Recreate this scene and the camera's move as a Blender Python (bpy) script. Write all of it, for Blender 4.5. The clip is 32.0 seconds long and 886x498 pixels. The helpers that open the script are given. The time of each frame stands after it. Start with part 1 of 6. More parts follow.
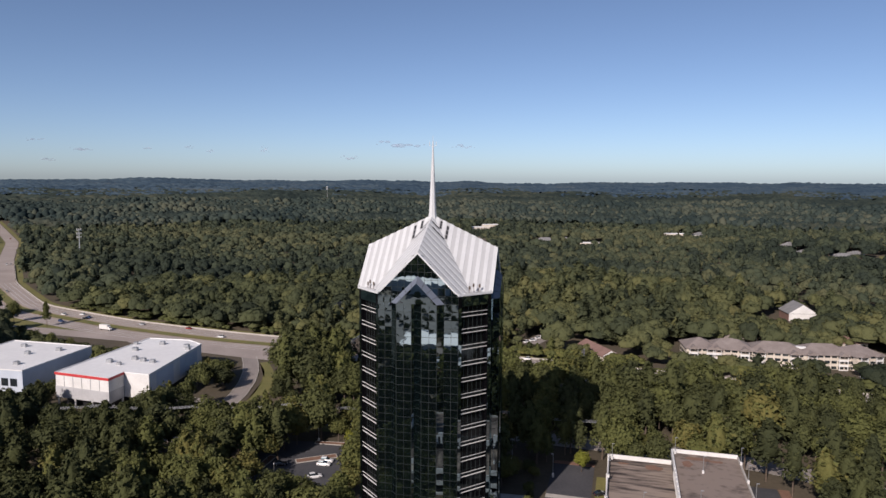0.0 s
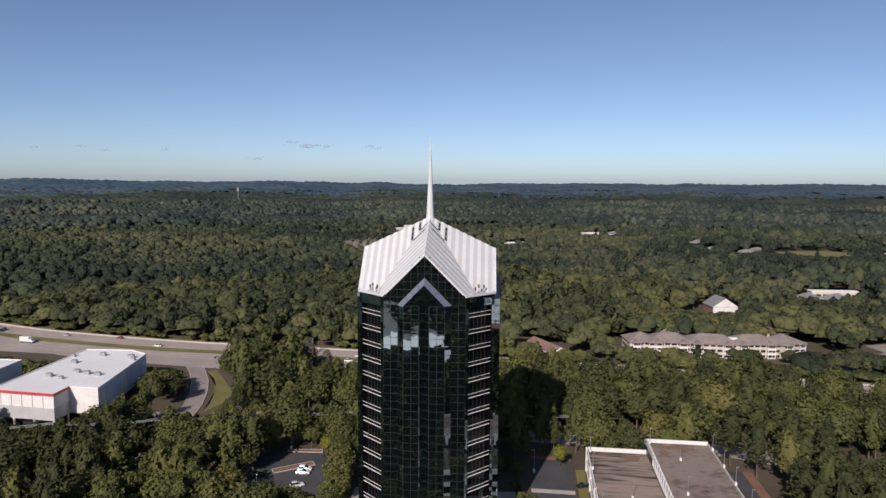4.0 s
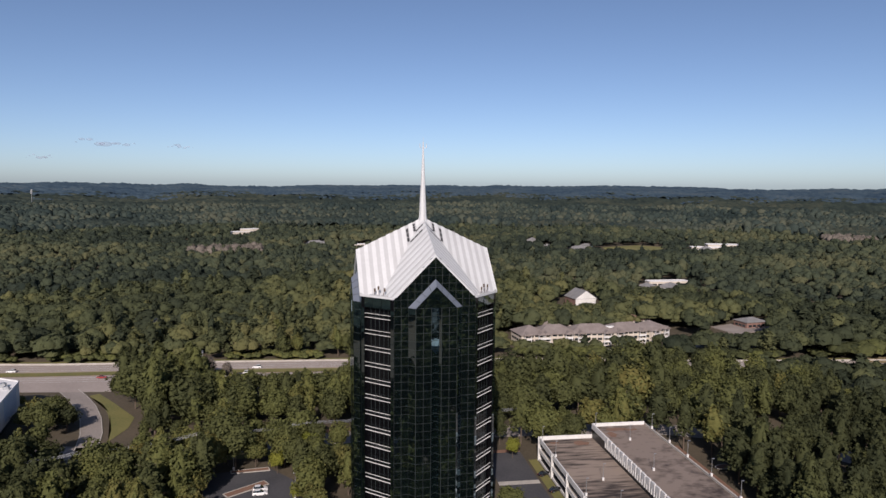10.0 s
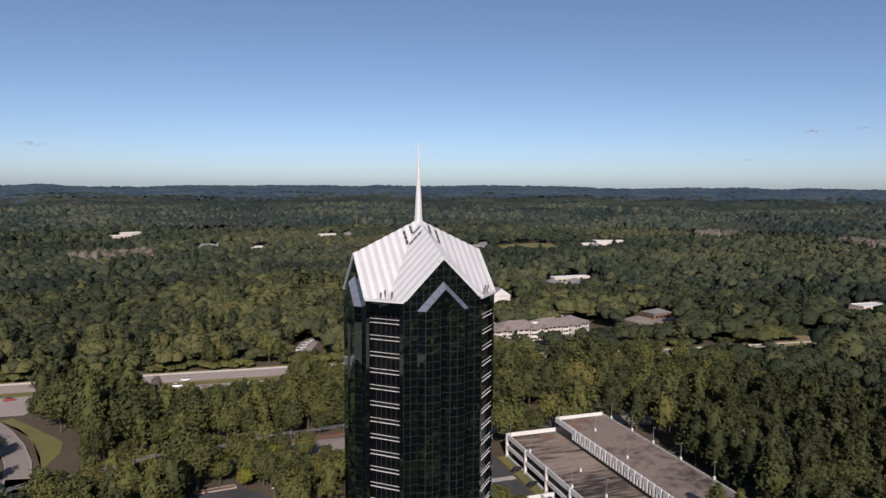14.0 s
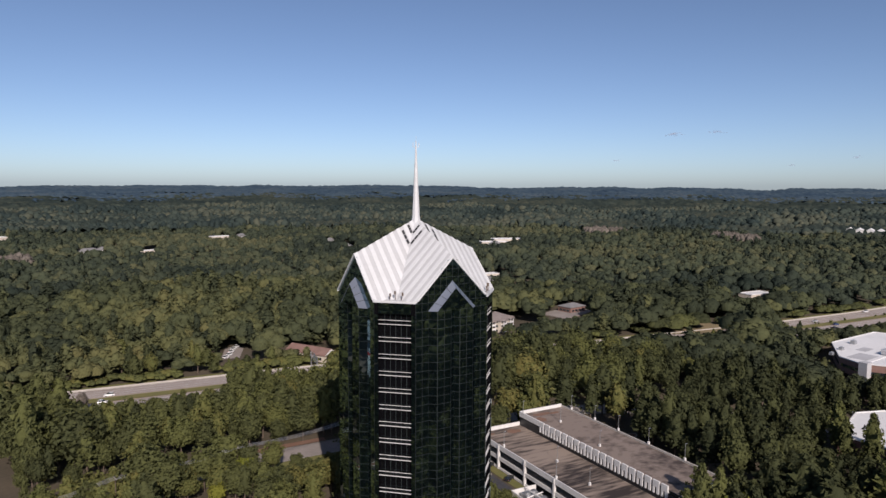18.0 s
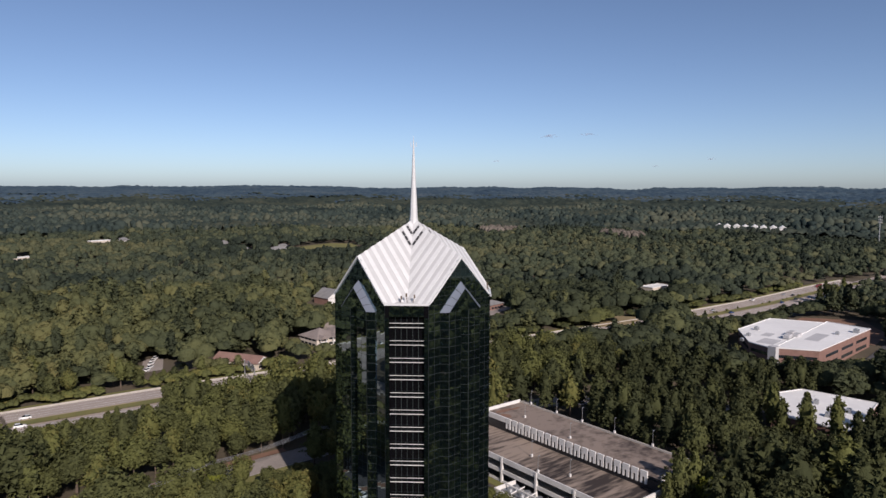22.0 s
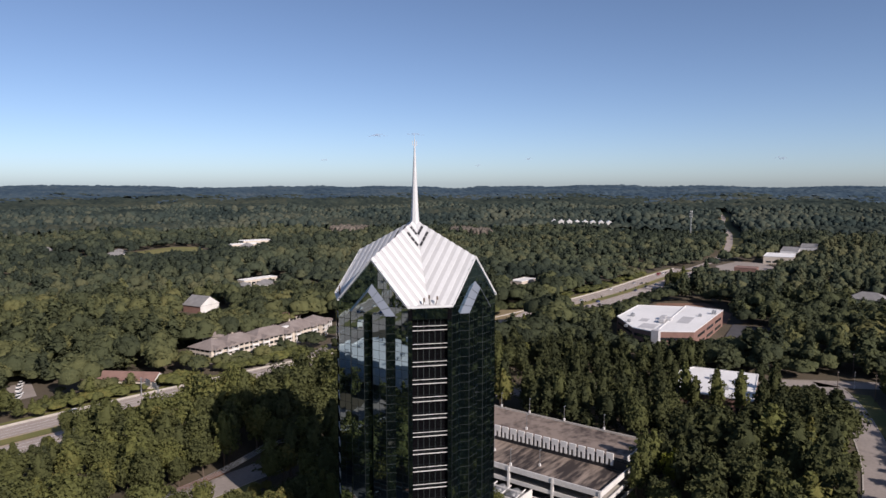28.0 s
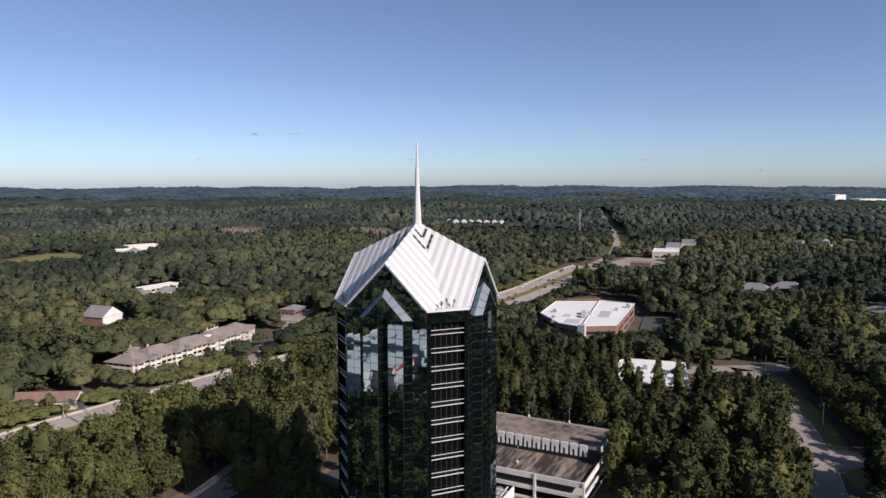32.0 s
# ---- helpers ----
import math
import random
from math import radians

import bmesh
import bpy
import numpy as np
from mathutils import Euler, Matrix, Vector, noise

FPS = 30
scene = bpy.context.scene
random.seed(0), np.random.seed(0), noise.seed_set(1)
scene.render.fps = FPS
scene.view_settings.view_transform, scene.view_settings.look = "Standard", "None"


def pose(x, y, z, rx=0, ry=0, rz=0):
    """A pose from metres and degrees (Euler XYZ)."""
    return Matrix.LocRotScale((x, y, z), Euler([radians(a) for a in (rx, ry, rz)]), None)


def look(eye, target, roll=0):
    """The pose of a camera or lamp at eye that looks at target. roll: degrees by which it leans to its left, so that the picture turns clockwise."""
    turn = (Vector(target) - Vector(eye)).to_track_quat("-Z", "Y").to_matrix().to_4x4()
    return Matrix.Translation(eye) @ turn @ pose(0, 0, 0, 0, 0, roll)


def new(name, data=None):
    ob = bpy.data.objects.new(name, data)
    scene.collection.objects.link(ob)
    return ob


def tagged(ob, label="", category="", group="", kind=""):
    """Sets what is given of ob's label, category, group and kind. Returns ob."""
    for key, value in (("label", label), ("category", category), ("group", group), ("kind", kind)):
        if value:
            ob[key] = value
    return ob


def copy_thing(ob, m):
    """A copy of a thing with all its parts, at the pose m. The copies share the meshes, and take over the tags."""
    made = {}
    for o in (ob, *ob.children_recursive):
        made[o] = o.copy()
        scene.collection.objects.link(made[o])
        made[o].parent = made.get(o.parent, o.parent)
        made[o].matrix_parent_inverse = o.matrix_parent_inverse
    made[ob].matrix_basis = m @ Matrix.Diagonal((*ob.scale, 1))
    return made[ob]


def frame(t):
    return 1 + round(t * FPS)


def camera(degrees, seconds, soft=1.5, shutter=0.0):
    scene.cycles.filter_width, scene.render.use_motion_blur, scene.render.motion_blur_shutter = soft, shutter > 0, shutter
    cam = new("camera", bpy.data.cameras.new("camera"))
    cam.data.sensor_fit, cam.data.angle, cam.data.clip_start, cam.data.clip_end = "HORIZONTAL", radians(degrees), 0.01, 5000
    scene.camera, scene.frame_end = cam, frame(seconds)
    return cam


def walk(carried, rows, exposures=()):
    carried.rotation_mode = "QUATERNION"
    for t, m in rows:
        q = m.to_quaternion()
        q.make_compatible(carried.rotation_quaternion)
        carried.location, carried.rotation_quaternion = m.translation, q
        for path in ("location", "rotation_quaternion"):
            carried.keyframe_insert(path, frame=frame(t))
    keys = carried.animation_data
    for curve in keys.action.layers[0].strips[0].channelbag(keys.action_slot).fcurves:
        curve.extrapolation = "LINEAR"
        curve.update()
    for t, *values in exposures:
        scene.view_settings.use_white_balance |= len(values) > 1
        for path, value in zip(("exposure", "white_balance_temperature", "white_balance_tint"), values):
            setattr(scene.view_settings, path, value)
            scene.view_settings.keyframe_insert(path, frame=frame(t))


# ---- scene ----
cam = camera(65.6, 32.0, soft=1.5)
METRES, EYE, TILT, LEAN, TURN = 236.0, 96.0, 0.0, 0.0, 0.0
ROWS = [
    (0.0, 0.0, 0.0, 0.0, 0.04, -5.83, -0.35),
    (0.5, -0.0102, -0.0008, 0.0001, -0.76, -5.81, -0.34),
    (1.0, -0.0196, -0.0011, 0.0001, -1.48, -5.8, -0.33),
    (2.0, -0.0401, -0.0025, -0.0002, -3.07, -5.75, -0.32),
    (2.5, -0.0521, -0.002, -0.0005, -4.0, -5.73, -0.35),
    (3.0, -0.0671, -0.0003, -0.0003, -5.15, -5.72, -0.39),
    (3.5, -0.0836, 0.0022, 0.0002, -6.4, -5.71, -0.38),
    (5.5, -0.1503, 0.0136, 0.0001, -11.58, -5.65, -0.44),
    (6.0, -0.1664, 0.017, -0.0008, -12.89, -5.61, -0.43),
    (6.5, -0.1822, 0.0215, -0.0013, -14.17, -5.58, -0.45),
    (7.0, -0.1984, 0.0262, -0.0016, -15.48, -5.56, -0.49),
    (7.5, -0.2131, 0.0308, -0.002, -16.68, -5.54, -0.5),
    (8.0, -0.2302, 0.0359, -0.0024, -18.09, -5.51, -0.46),
    (8.5, -0.2445, 0.0416, -0.0023, -19.29, -5.51, -0.49),
    (9.0, -0.2606, 0.048, -0.0024, -20.66, -5.49, -0.48),
    (9.5, -0.276, 0.0539, -0.003, -21.96, -5.45, -0.45),
    (10.0, -0.2908, 0.061, -0.0025, -23.23, -5.45, -0.45),
    (10.5, -0.305, 0.0676, -0.0025, -24.45, -5.43, -0.45),
    (11.0, -0.3199, 0.0748, -0.0023, -25.75, -5.41, -0.39),
    (11.5, -0.3344, 0.0826, -0.0023, -27.04, -5.41, -0.39),
    (12.0, -0.3493, 0.0916, -0.0019, -28.41, -5.42, -0.38),
    (12.5, -0.3635, 0.1001, -0.0021, -29.71, -5.4, -0.37),
    (13.0, -0.3775, 0.1088, -0.0018, -31.01, -5.4, -0.37),
    (13.5, -0.3897, 0.1173, -0.0015, -32.17, -5.41, -0.33),
    (14.0, -0.403, 0.1265, -0.0015, -33.46, -5.4, -0.34),
    (14.5, -0.416, 0.1357, -0.0019, -34.72, -5.38, -0.31),
    (16.5, -0.4657, 0.1764, -0.0028, -39.75, -5.38, -0.28),
    (17.0, -0.4774, 0.1875, -0.0031, -41.02, -5.39, -0.27),
    (17.5, -0.4891, 0.1986, -0.0033, -42.26, -5.38, -0.27),
    (18.0, -0.5006, 0.2099, -0.0035, -43.53, -5.37, -0.25),
    (18.5, -0.5124, 0.2217, -0.0044, -44.86, -5.34, -0.22),
    (19.0, -0.5227, 0.2337, -0.004, -46.1, -5.35, -0.24),
    (19.5, -0.5329, 0.2455, -0.0039, -47.33, -5.35, -0.23),
    (20.0, -0.5424, 0.2565, -0.0042, -48.49, -5.34, -0.2),
    (20.5, -0.5523, 0.269, -0.0043, -49.73, -5.34, -0.2),
    (21.0, -0.5619, 0.2812, -0.0043, -50.97, -5.34, -0.16),
    (21.5, -0.5716, 0.2952, -0.0039, -52.3, -5.34, -0.17),
    (22.0, -0.5804, 0.3083, -0.0038, -53.57, -5.33, -0.14),
    (22.5, -0.5885, 0.3206, -0.004, -54.73, -5.32, -0.11),
    (23.0, -0.5971, 0.3339, -0.0039, -55.96, -5.32, -0.11),
    (23.5, -0.6049, 0.347, -0.0039, -57.2, -5.32, -0.07),
    (24.0, -0.6129, 0.3605, -0.0042, -58.41, -5.32, -0.06),
    (24.5, -0.6204, 0.3745, -0.004, -59.65, -5.34, -0.07),
    (25.0, -0.6277, 0.3884, -0.004, -60.88, -5.35, -0.06),
    (25.5, -0.6345, 0.4033, -0.0042, -62.19, -5.35, -0.03),
    (27.5, -0.6585, 0.4601, -0.0038, -67.0, -5.39, 0.0),
    (28.0, -0.6639, 0.4748, -0.0035, -68.24, -5.4, 0.01),
    (28.5, -0.6689, 0.4899, -0.0033, -69.51, -5.4, 0.01),
    (29.0, -0.6738, 0.5061, -0.0028, -70.82, -5.41, 0.02),
    (29.5, -0.6779, 0.5202, -0.0024, -71.96, -5.41, 0.04),
    (30.0, -0.6823, 0.5353, -0.002, -73.2, -5.41, 0.06),
    (30.5, -0.6864, 0.5506, -0.0018, -74.44, -5.4, 0.06),
    (31.0, -0.6899, 0.5658, -0.0017, -75.68, -5.4, 0.09),
    (31.5, -0.6931, 0.5813, -0.0015, -76.96, -5.4, 0.11),
    (32.0, -0.6961, 0.5977, -0.0015, -78.28, -5.39, 0.12),
]
walk(cam, [(t, pose(0, 0, EYE, TILT, LEAN, TURN) @ pose(METRES * x, METRES * y, METRES * z, 90 + pitch, roll, yaw)) for t, x, y, z, yaw, pitch, roll in ROWS],
     exposures=[(0.0, 0.0, 6500, 18), (13.0, -0.05, 6500, 18), (25.0, 0.06, 6500, 18), (32.0, 0.24, 6500, 18)])

# ---------------------------------------------------------------- world, sun
SUN_AZ, SUN_EL = 29.0, 31.6        # the tower's shadow runs this far east of +y
world = bpy.data.worlds.new("sky")
scene.world = world
world.use_nodes = True
wn = world.node_tree.nodes
sky = wn.new("ShaderNodeTexSky")
sky.sky_type = "NISHITA"
sky.sun_disc = False
sky.sun_elevation = radians(SUN_EL)
sky.sun_rotation = radians(180 + SUN_AZ)
sky.altitude = 3000
sky.air_density, sky.dust_density, sky.ozone_density = 0.8, 8.0, 3.0
wn["Background"].inputs["Strength"].default_value = 0.124
cool = wn.new("ShaderNodeMix")
cool.data_type, cool.blend_type = "RGBA", "MULTIPLY"
cool.inputs["Factor"].default_value = 1.0
cool.inputs["B"].default_value = (0.965, 0.945, 0.875, 1)
world.node_tree.links.new(sky.outputs["Color"], cool.inputs["A"])
world.node_tree.links.new(cool.outputs["Result"], wn["Background"].inputs["Color"])
sun_data = bpy.data.lights.new("sun", "SUN")
sun_data.energy, sun_data.angle, sun_data.color = 4.9, radians(0.53), (1.0, 0.92, 0.82)
sun = new("sun", sun_data)
sa, se = radians(SUN_AZ), radians(SUN_EL)
sun.matrix_world = look((0, 0, 0), (math.sin(sa) * math.cos(se), math.cos(sa) * math.cos(se), -math.sin(se)))


# ---------------------------------------------------------------- materials
def material(name, low, high, scale=1.0, rough=0.8, metal=0.0, bump=0.0, bump_scale=None, spec=0.5, stretch=(1, 1, 1), fine=None, spread=(0.3, 0.7), per_object=0.0):
    """A procedural surface: two colours mixed by noise at a coarse and a fine scale, with relief."""
    m = bpy.data.materials.new(name)
    m.use_nodes = True
    nt, n = m.node_tree, m.node_tree.nodes
    p = n["Principled BSDF"]
    co = n.new("ShaderNodeTexCoord")
    mp = n.new("ShaderNodeMapping")
    mp.inputs["Scale"].default_value = stretch
    nt.links.new(co.outputs["Object"], mp.inputs["Vector"])
    a = n.new("ShaderNodeTexNoise")
    a.inputs["Scale"].default_value, a.inputs["Detail"].default_value = scale, 5
    b = n.new("ShaderNodeTexNoise")
    b.inputs["Scale"].default_value, b.inputs["Detail"].default_value = fine or scale * 9, 4
    for x in (a, b):
        nt.links.new(mp.outputs["Vector"], x.inputs["Vector"])
    add = n.new("ShaderNodeMath")
    add.operation = "MULTIPLY_ADD"
    add.inputs[1].default_value = 0.4
    nt.links.new(b.outputs["Fac"], add.inputs[0])
    mul = n.new("ShaderNodeMath")
    mul.operation = "MULTIPLY"
    mul.inputs[1].default_value = 0.6
    nt.links.new(a.outputs["Fac"], mul.inputs[0])
    nt.links.new(mul.outputs[0], add.inputs[2])
    src = add.outputs[0]
    if per_object:
        info = n.new("ShaderNodeObjectInfo")
        sh = n.new("ShaderNodeMath")
        sh.operation = "MULTIPLY_ADD"
        sh.inputs[1].default_value = per_object
        nt.links.new(info.outputs["Random"], sh.inputs[0])
        nt.links.new(src, sh.inputs[2])
        src = sh.outputs[0]
    ramp = n.new("ShaderNodeValToRGB")
    ramp.color_ramp.elements[0].position, ramp.color_ramp.elements[1].position = spread
    ramp.color_ramp.elements[0].color, ramp.color_ramp.elements[1].color = (*low, 1), (*high, 1)
    nt.links.new(src, ramp.inputs["Fac"])
    nt.links.new(ramp.outputs["Color"], p.inputs["Base Color"])
    p.inputs["Roughness"].default_value, p.inputs["Metallic"].default_value = rough, metal
    p.inputs["Specular IOR Level"].default_value = spec
    if bump:
        bp = n.new("ShaderNodeBump")
        bp.inputs["Strength"].default_value, bp.inputs["Distance"].default_value = 0.6, bump
        c = n.new("ShaderNodeTexNoise")
        c.inputs["Scale"].default_value, c.inputs["Detail"].default_value = bump_scale or scale * 6, 3
        nt.links.new(mp.outputs["Vector"], c.inputs["Vector"])
        nt.links.new(c.outputs["Fac"], bp.inputs["Height"])
        nt.links.new(bp.outputs["Normal"], p.inputs["Normal"])
    return m


def leaf_material(name, stops, translucent=0.25, scale=0.0, single=0.0, leafy=2.0, depth=0.32):
    """Foliage: the tree's own tint picks the hue, each clump and a noise vary it; some light comes through."""
    m = bpy.data.materials.new(name)
    m.use_nodes = True
    nt, n = m.node_tree, m.node_tree.nodes
    n.remove(n["Principled BSDF"])
    at = n.new("ShaderNodeAttribute")
    at.attribute_name = "tint"
    geo = n.new("ShaderNodeNewGeometry")
    info = n.new("ShaderNodeObjectInfo")
    big = n.new("ShaderNodeTexNoise")
    big.inputs["Scale"].default_value, big.inputs["Detail"].default_value = 0.012, 3
    nt.links.new(geo.outputs["Position"], big.inputs["Vector"])
    small = n.new("ShaderNodeTexNoise")
    small.inputs["Scale"].default_value, small.inputs["Detail"].default_value = scale or 0.9, 3
    nt.links.new(geo.outputs["Position"], small.inputs["Vector"])

    def madd(a, k, b):
        x = n.new("ShaderNodeMath")
        x.operation = "MULTIPLY_ADD"
        x.inputs[1].default_value = k
        nt.links.new(a, x.inputs[0])
        if isinstance(b, float):
            x.inputs[2].default_value = b
        else:
            nt.links.new(b, x.inputs[2])
        return x.outputs[0]
    v = madd(at.outputs["Fac"], 0.62, -0.12)
    if single:
        v = madd(info.outputs["Random"], single, v)
    v = madd(big.outputs["Fac"], 0.45, v)
    v = madd(small.outputs["Fac"], 0.16, v)
    v = madd(geo.outputs["Random Per Island"], 0.16, v)
    ramp = n.new("ShaderNodeValToRGB")
    e = ramp.color_ramp.elements
    e[0].position, e[0].color = stops[0][0], (*stops[0][1], 1)
    e[1].position, e[1].color = stops[-1][0], (*stops[-1][1], 1)
    for pos, c in stops[1:-1]:
        e.new(pos).color = (*c, 1)
    nt.links.new(v, ramp.inputs["Fac"])
    d = n.new("ShaderNodeBsdfDiffuse")
    t = n.new("ShaderNodeBsdfTranslucent")
    mix = n.new("ShaderNodeMixShader")
    mix.inputs["Fac"].default_value = translucent
    for x in (d, t):
        nt.links.new(ramp.outputs["Color"], x.inputs["Color"])
    tuft = n.new("ShaderNodeTexNoise")
    tuft.inputs["Scale"].default_value, tuft.inputs["Detail"].default_value = leafy, 3
    nt.links.new(geo.outputs["Position"], tuft.inputs["Vector"])
    bp = n.new("ShaderNodeBump")
    bp.inputs["Strength"].default_value, bp.inputs["Distance"].default_value = 1.0, depth
    nt.links.new(tuft.outputs["Fac"], bp.inputs["Height"])
    nt.links.new(bp.outputs["Normal"], d.inputs["Normal"])
    nt.links.new(d.outputs[0], mix.inputs[1])
    nt.links.new(t.outputs[0], mix.inputs[2])
    nt.links.new(mix.outputs[0], n["Material Output"].inputs["Surface"])
    return m


LEAF_STOPS = [(0.0, (0.020, 0.026, 0.017)), (0.3, (0.043, 0.049, 0.025)), (0.55, (0.073, 0.080, 0.034)), (0.8, (0.104, 0.112, 0.040)), (1.0, (0.141, 0.125, 0.044))]
# bluer leaf colours for the far woods: distance haze mixed into them
FAR_HAZE_STOPS = [(0.0, (0.017, 0.025, 0.021)), (0.3, (0.036, 0.046, 0.035)), (0.6, (0.063, 0.076, 0.048)), (1.0, (0.116, 0.116, 0.062))]
M_leaf = leaf_material("foliage", LEAF_STOPS, 0.08)
M_leafone = leaf_material("tree_foliage", LEAF_STOPS, 0.10, single=0.5)
M_leafyellow = leaf_material("yellow_green_foliage", [(0.0, (0.10, 0.12, 0.022)), (0.5, (0.17, 0.185, 0.035)), (1.0, (0.25, 0.23, 0.05))], 0.2, single=0.3)
M_twigs = leaf_material("grey_brown_twigs", [(0.0, (0.085, 0.074, 0.062)), (0.5, (0.14, 0.122, 0.105)), (1.0, (0.20, 0.175, 0.15))], 0.1, single=0.3)
# halfway between the plain leaf colours and the haze-blue ones
MID_STOPS = [(p, tuple((u + v) / 2 for u, v in zip(c1, c2))) for (p, c1), (q, c2) in zip(LEAF_STOPS, [FAR_HAZE_STOPS[0], FAR_HAZE_STOPS[1], FAR_HAZE_STOPS[2], FAR_HAZE_STOPS[3], FAR_HAZE_STOPS[3]])]
M_midleaf = leaf_material("half_hazed_foliage", MID_STOPS, 0.1, leafy=1.1, depth=0.9)
M_farleaf = leaf_material("hazed_foliage", FAR_HAZE_STOPS, 0.15, leafy=0.6, depth=1.5)
# the canopy beyond is bluer still, again for haze
M_canopy = leaf_material("hazed_far_foliage", [(0.0, (0.014, 0.023, 0.024)), (0.3, (0.027, 0.038, 0.036)), (0.6, (0.046, 0.059, 0.049)), (1.0, (0.084, 0.088, 0.062))], 0.0, 0.05, leafy=0.25, depth=1.2)
# hill woods and skyline ridge: the blue of distant air painted into their colour
M_hills = leaf_material("haze_blue_hill_woods", [(0.0, (0.027, 0.048, 0.076)), (0.35, (0.043, 0.070, 0.100)), (0.65, (0.062, 0.094, 0.120)), (1.0, (0.092, 0.114, 0.128))], 0.0, 0.02, leafy=0.1, depth=1.6)
M_ridge = material("haze_blue_ridge", (0.050, 0.076, 0.118), (0.066, 0.094, 0.138), 0.004, 1.0, fine=0.02, spec=0.0)
M_bark = material("bark", (0.06, 0.045, 0.035), (0.16, 0.12, 0.09), 1.5, 0.9)
M_ground = material("forest_floor", (0.046, 0.039, 0.024), (0.109, 0.084, 0.055), 0.03, 0.95, fine=0.7)
M_grass = material("mown_grass", (0.080, 0.097, 0.024), (0.202, 0.172, 0.057), 0.06, 0.95, fine=1.3, bump=0.05)
M_earth = material("red_earth", (0.143, 0.071, 0.046), (0.235, 0.139, 0.097), 0.15, 0.95, fine=2)
M_dry = material("dry_verge", (0.160, 0.122, 0.063), (0.269, 0.210, 0.118), 0.12, 0.95, fine=2)
M_asphalt = material("dark_asphalt", (0.035, 0.036, 0.042), (0.075, 0.074, 0.08), 0.08, 0.9, fine=1.2)
M_oldroad = material("worn_road_concrete", (0.262, 0.221, 0.197), (0.375, 0.322, 0.290), 0.05, 0.9, fine=0.8)
M_street = material("grey_street_asphalt", (0.202, 0.175, 0.158), (0.319, 0.281, 0.256), 0.07, 0.9, fine=1.0)
M_lot = material("worn_lot_asphalt", (0.075, 0.075, 0.075), (0.15, 0.146, 0.14), 0.05, 0.9, fine=0.9)
M_line = material("road_paint", (0.6, 0.6, 0.58), (0.8, 0.8, 0.78), 0.8, 0.7)
M_yline = material("yellow_road_paint", (0.5, 0.35, 0.08), (0.65, 0.45, 0.1), 0.8, 0.7)
M_kerb = material("pale_kerb_concrete", (0.319, 0.294, 0.260), (0.470, 0.437, 0.395), 0.4, 0.9)
M_deck = material("stained_deck_concrete", (0.030, 0.022, 0.020), (0.27, 0.215, 0.175), 0.07, 0.9, fine=0.42, stretch=(0.32, 1.7, 1), spread=(0.455, 0.585))
M_deck2 = material("grey_deck_concrete", (0.050, 0.036, 0.031), (0.225, 0.178, 0.148), 0.05, 0.9, fine=0.36, stretch=(0.9, 1.1, 1), spread=(0.42, 0.56))
M_white = material("white_painted_concrete", (0.546, 0.537, 0.519), (0.722, 0.713, 0.695), 0.25, 0.75, fine=2)
M_roofwhite = material("white_roof_metal", (0.497, 0.506, 0.512), (0.598, 0.608, 0.615), 0.12, 0.5, fine=1.4)
M_roofgrey = material("pale_grey_roof_metal", (0.388, 0.392, 0.398), (0.466, 0.471, 0.478), 0.12, 0.5, fine=1.4)
M_membrane = material("white_roof_membrane", (0.634, 0.634, 0.625), (0.757, 0.757, 0.748), 0.05, 0.7, fine=0.5)
M_stain = material("grey_roof_patch", (0.34, 0.34, 0.35), (0.5, 0.5, 0.51), 0.1, 0.8)
M_metalgrey = material("galvanised_metal", (0.30, 0.31, 0.32), (0.48, 0.49, 0.5), 0.6, 0.45, 0.7)
M_dark = material("dark_metal", (0.012, 0.012, 0.014), (0.03, 0.03, 0.034), 0.5, 0.5)
M_red = material("red_trim_paint", (0.42, 0.03, 0.035), (0.55, 0.05, 0.05), 0.5, 0.6)
M_brick = material("red_brown_brick", (0.160, 0.091, 0.074), (0.244, 0.144, 0.119), 0.4, 0.9, fine=4)
M_cream = material("cream_siding", (0.462, 0.403, 0.336), (0.588, 0.529, 0.454), 0.3, 0.85, fine=3)
M_greywall = material("grey_panel_wall", (0.36, 0.36, 0.37), (0.48, 0.48, 0.49), 0.15, 0.8)
M_shingle = material("taupe_shingles", (0.160, 0.130, 0.118), (0.260, 0.223, 0.206), 0.25, 0.95, fine=2.5)
M_shinglegrey = material("grey_shingles", (0.143, 0.143, 0.147), (0.244, 0.239, 0.235), 0.25, 0.95, fine=2.5)
M_redroof = material("red_brown_shingles", (0.165, 0.098, 0.082), (0.25, 0.152, 0.125), 0.3, 0.95, fine=2.5)
M_bluewall = material("pale_blue_panel", (0.40, 0.45, 0.52), (0.52, 0.57, 0.64), 0.2, 0.7)
M_tyre = material("tyre_rubber", (0.012, 0.012, 0.012), (0.03, 0.03, 0.03), 4, 0.9)


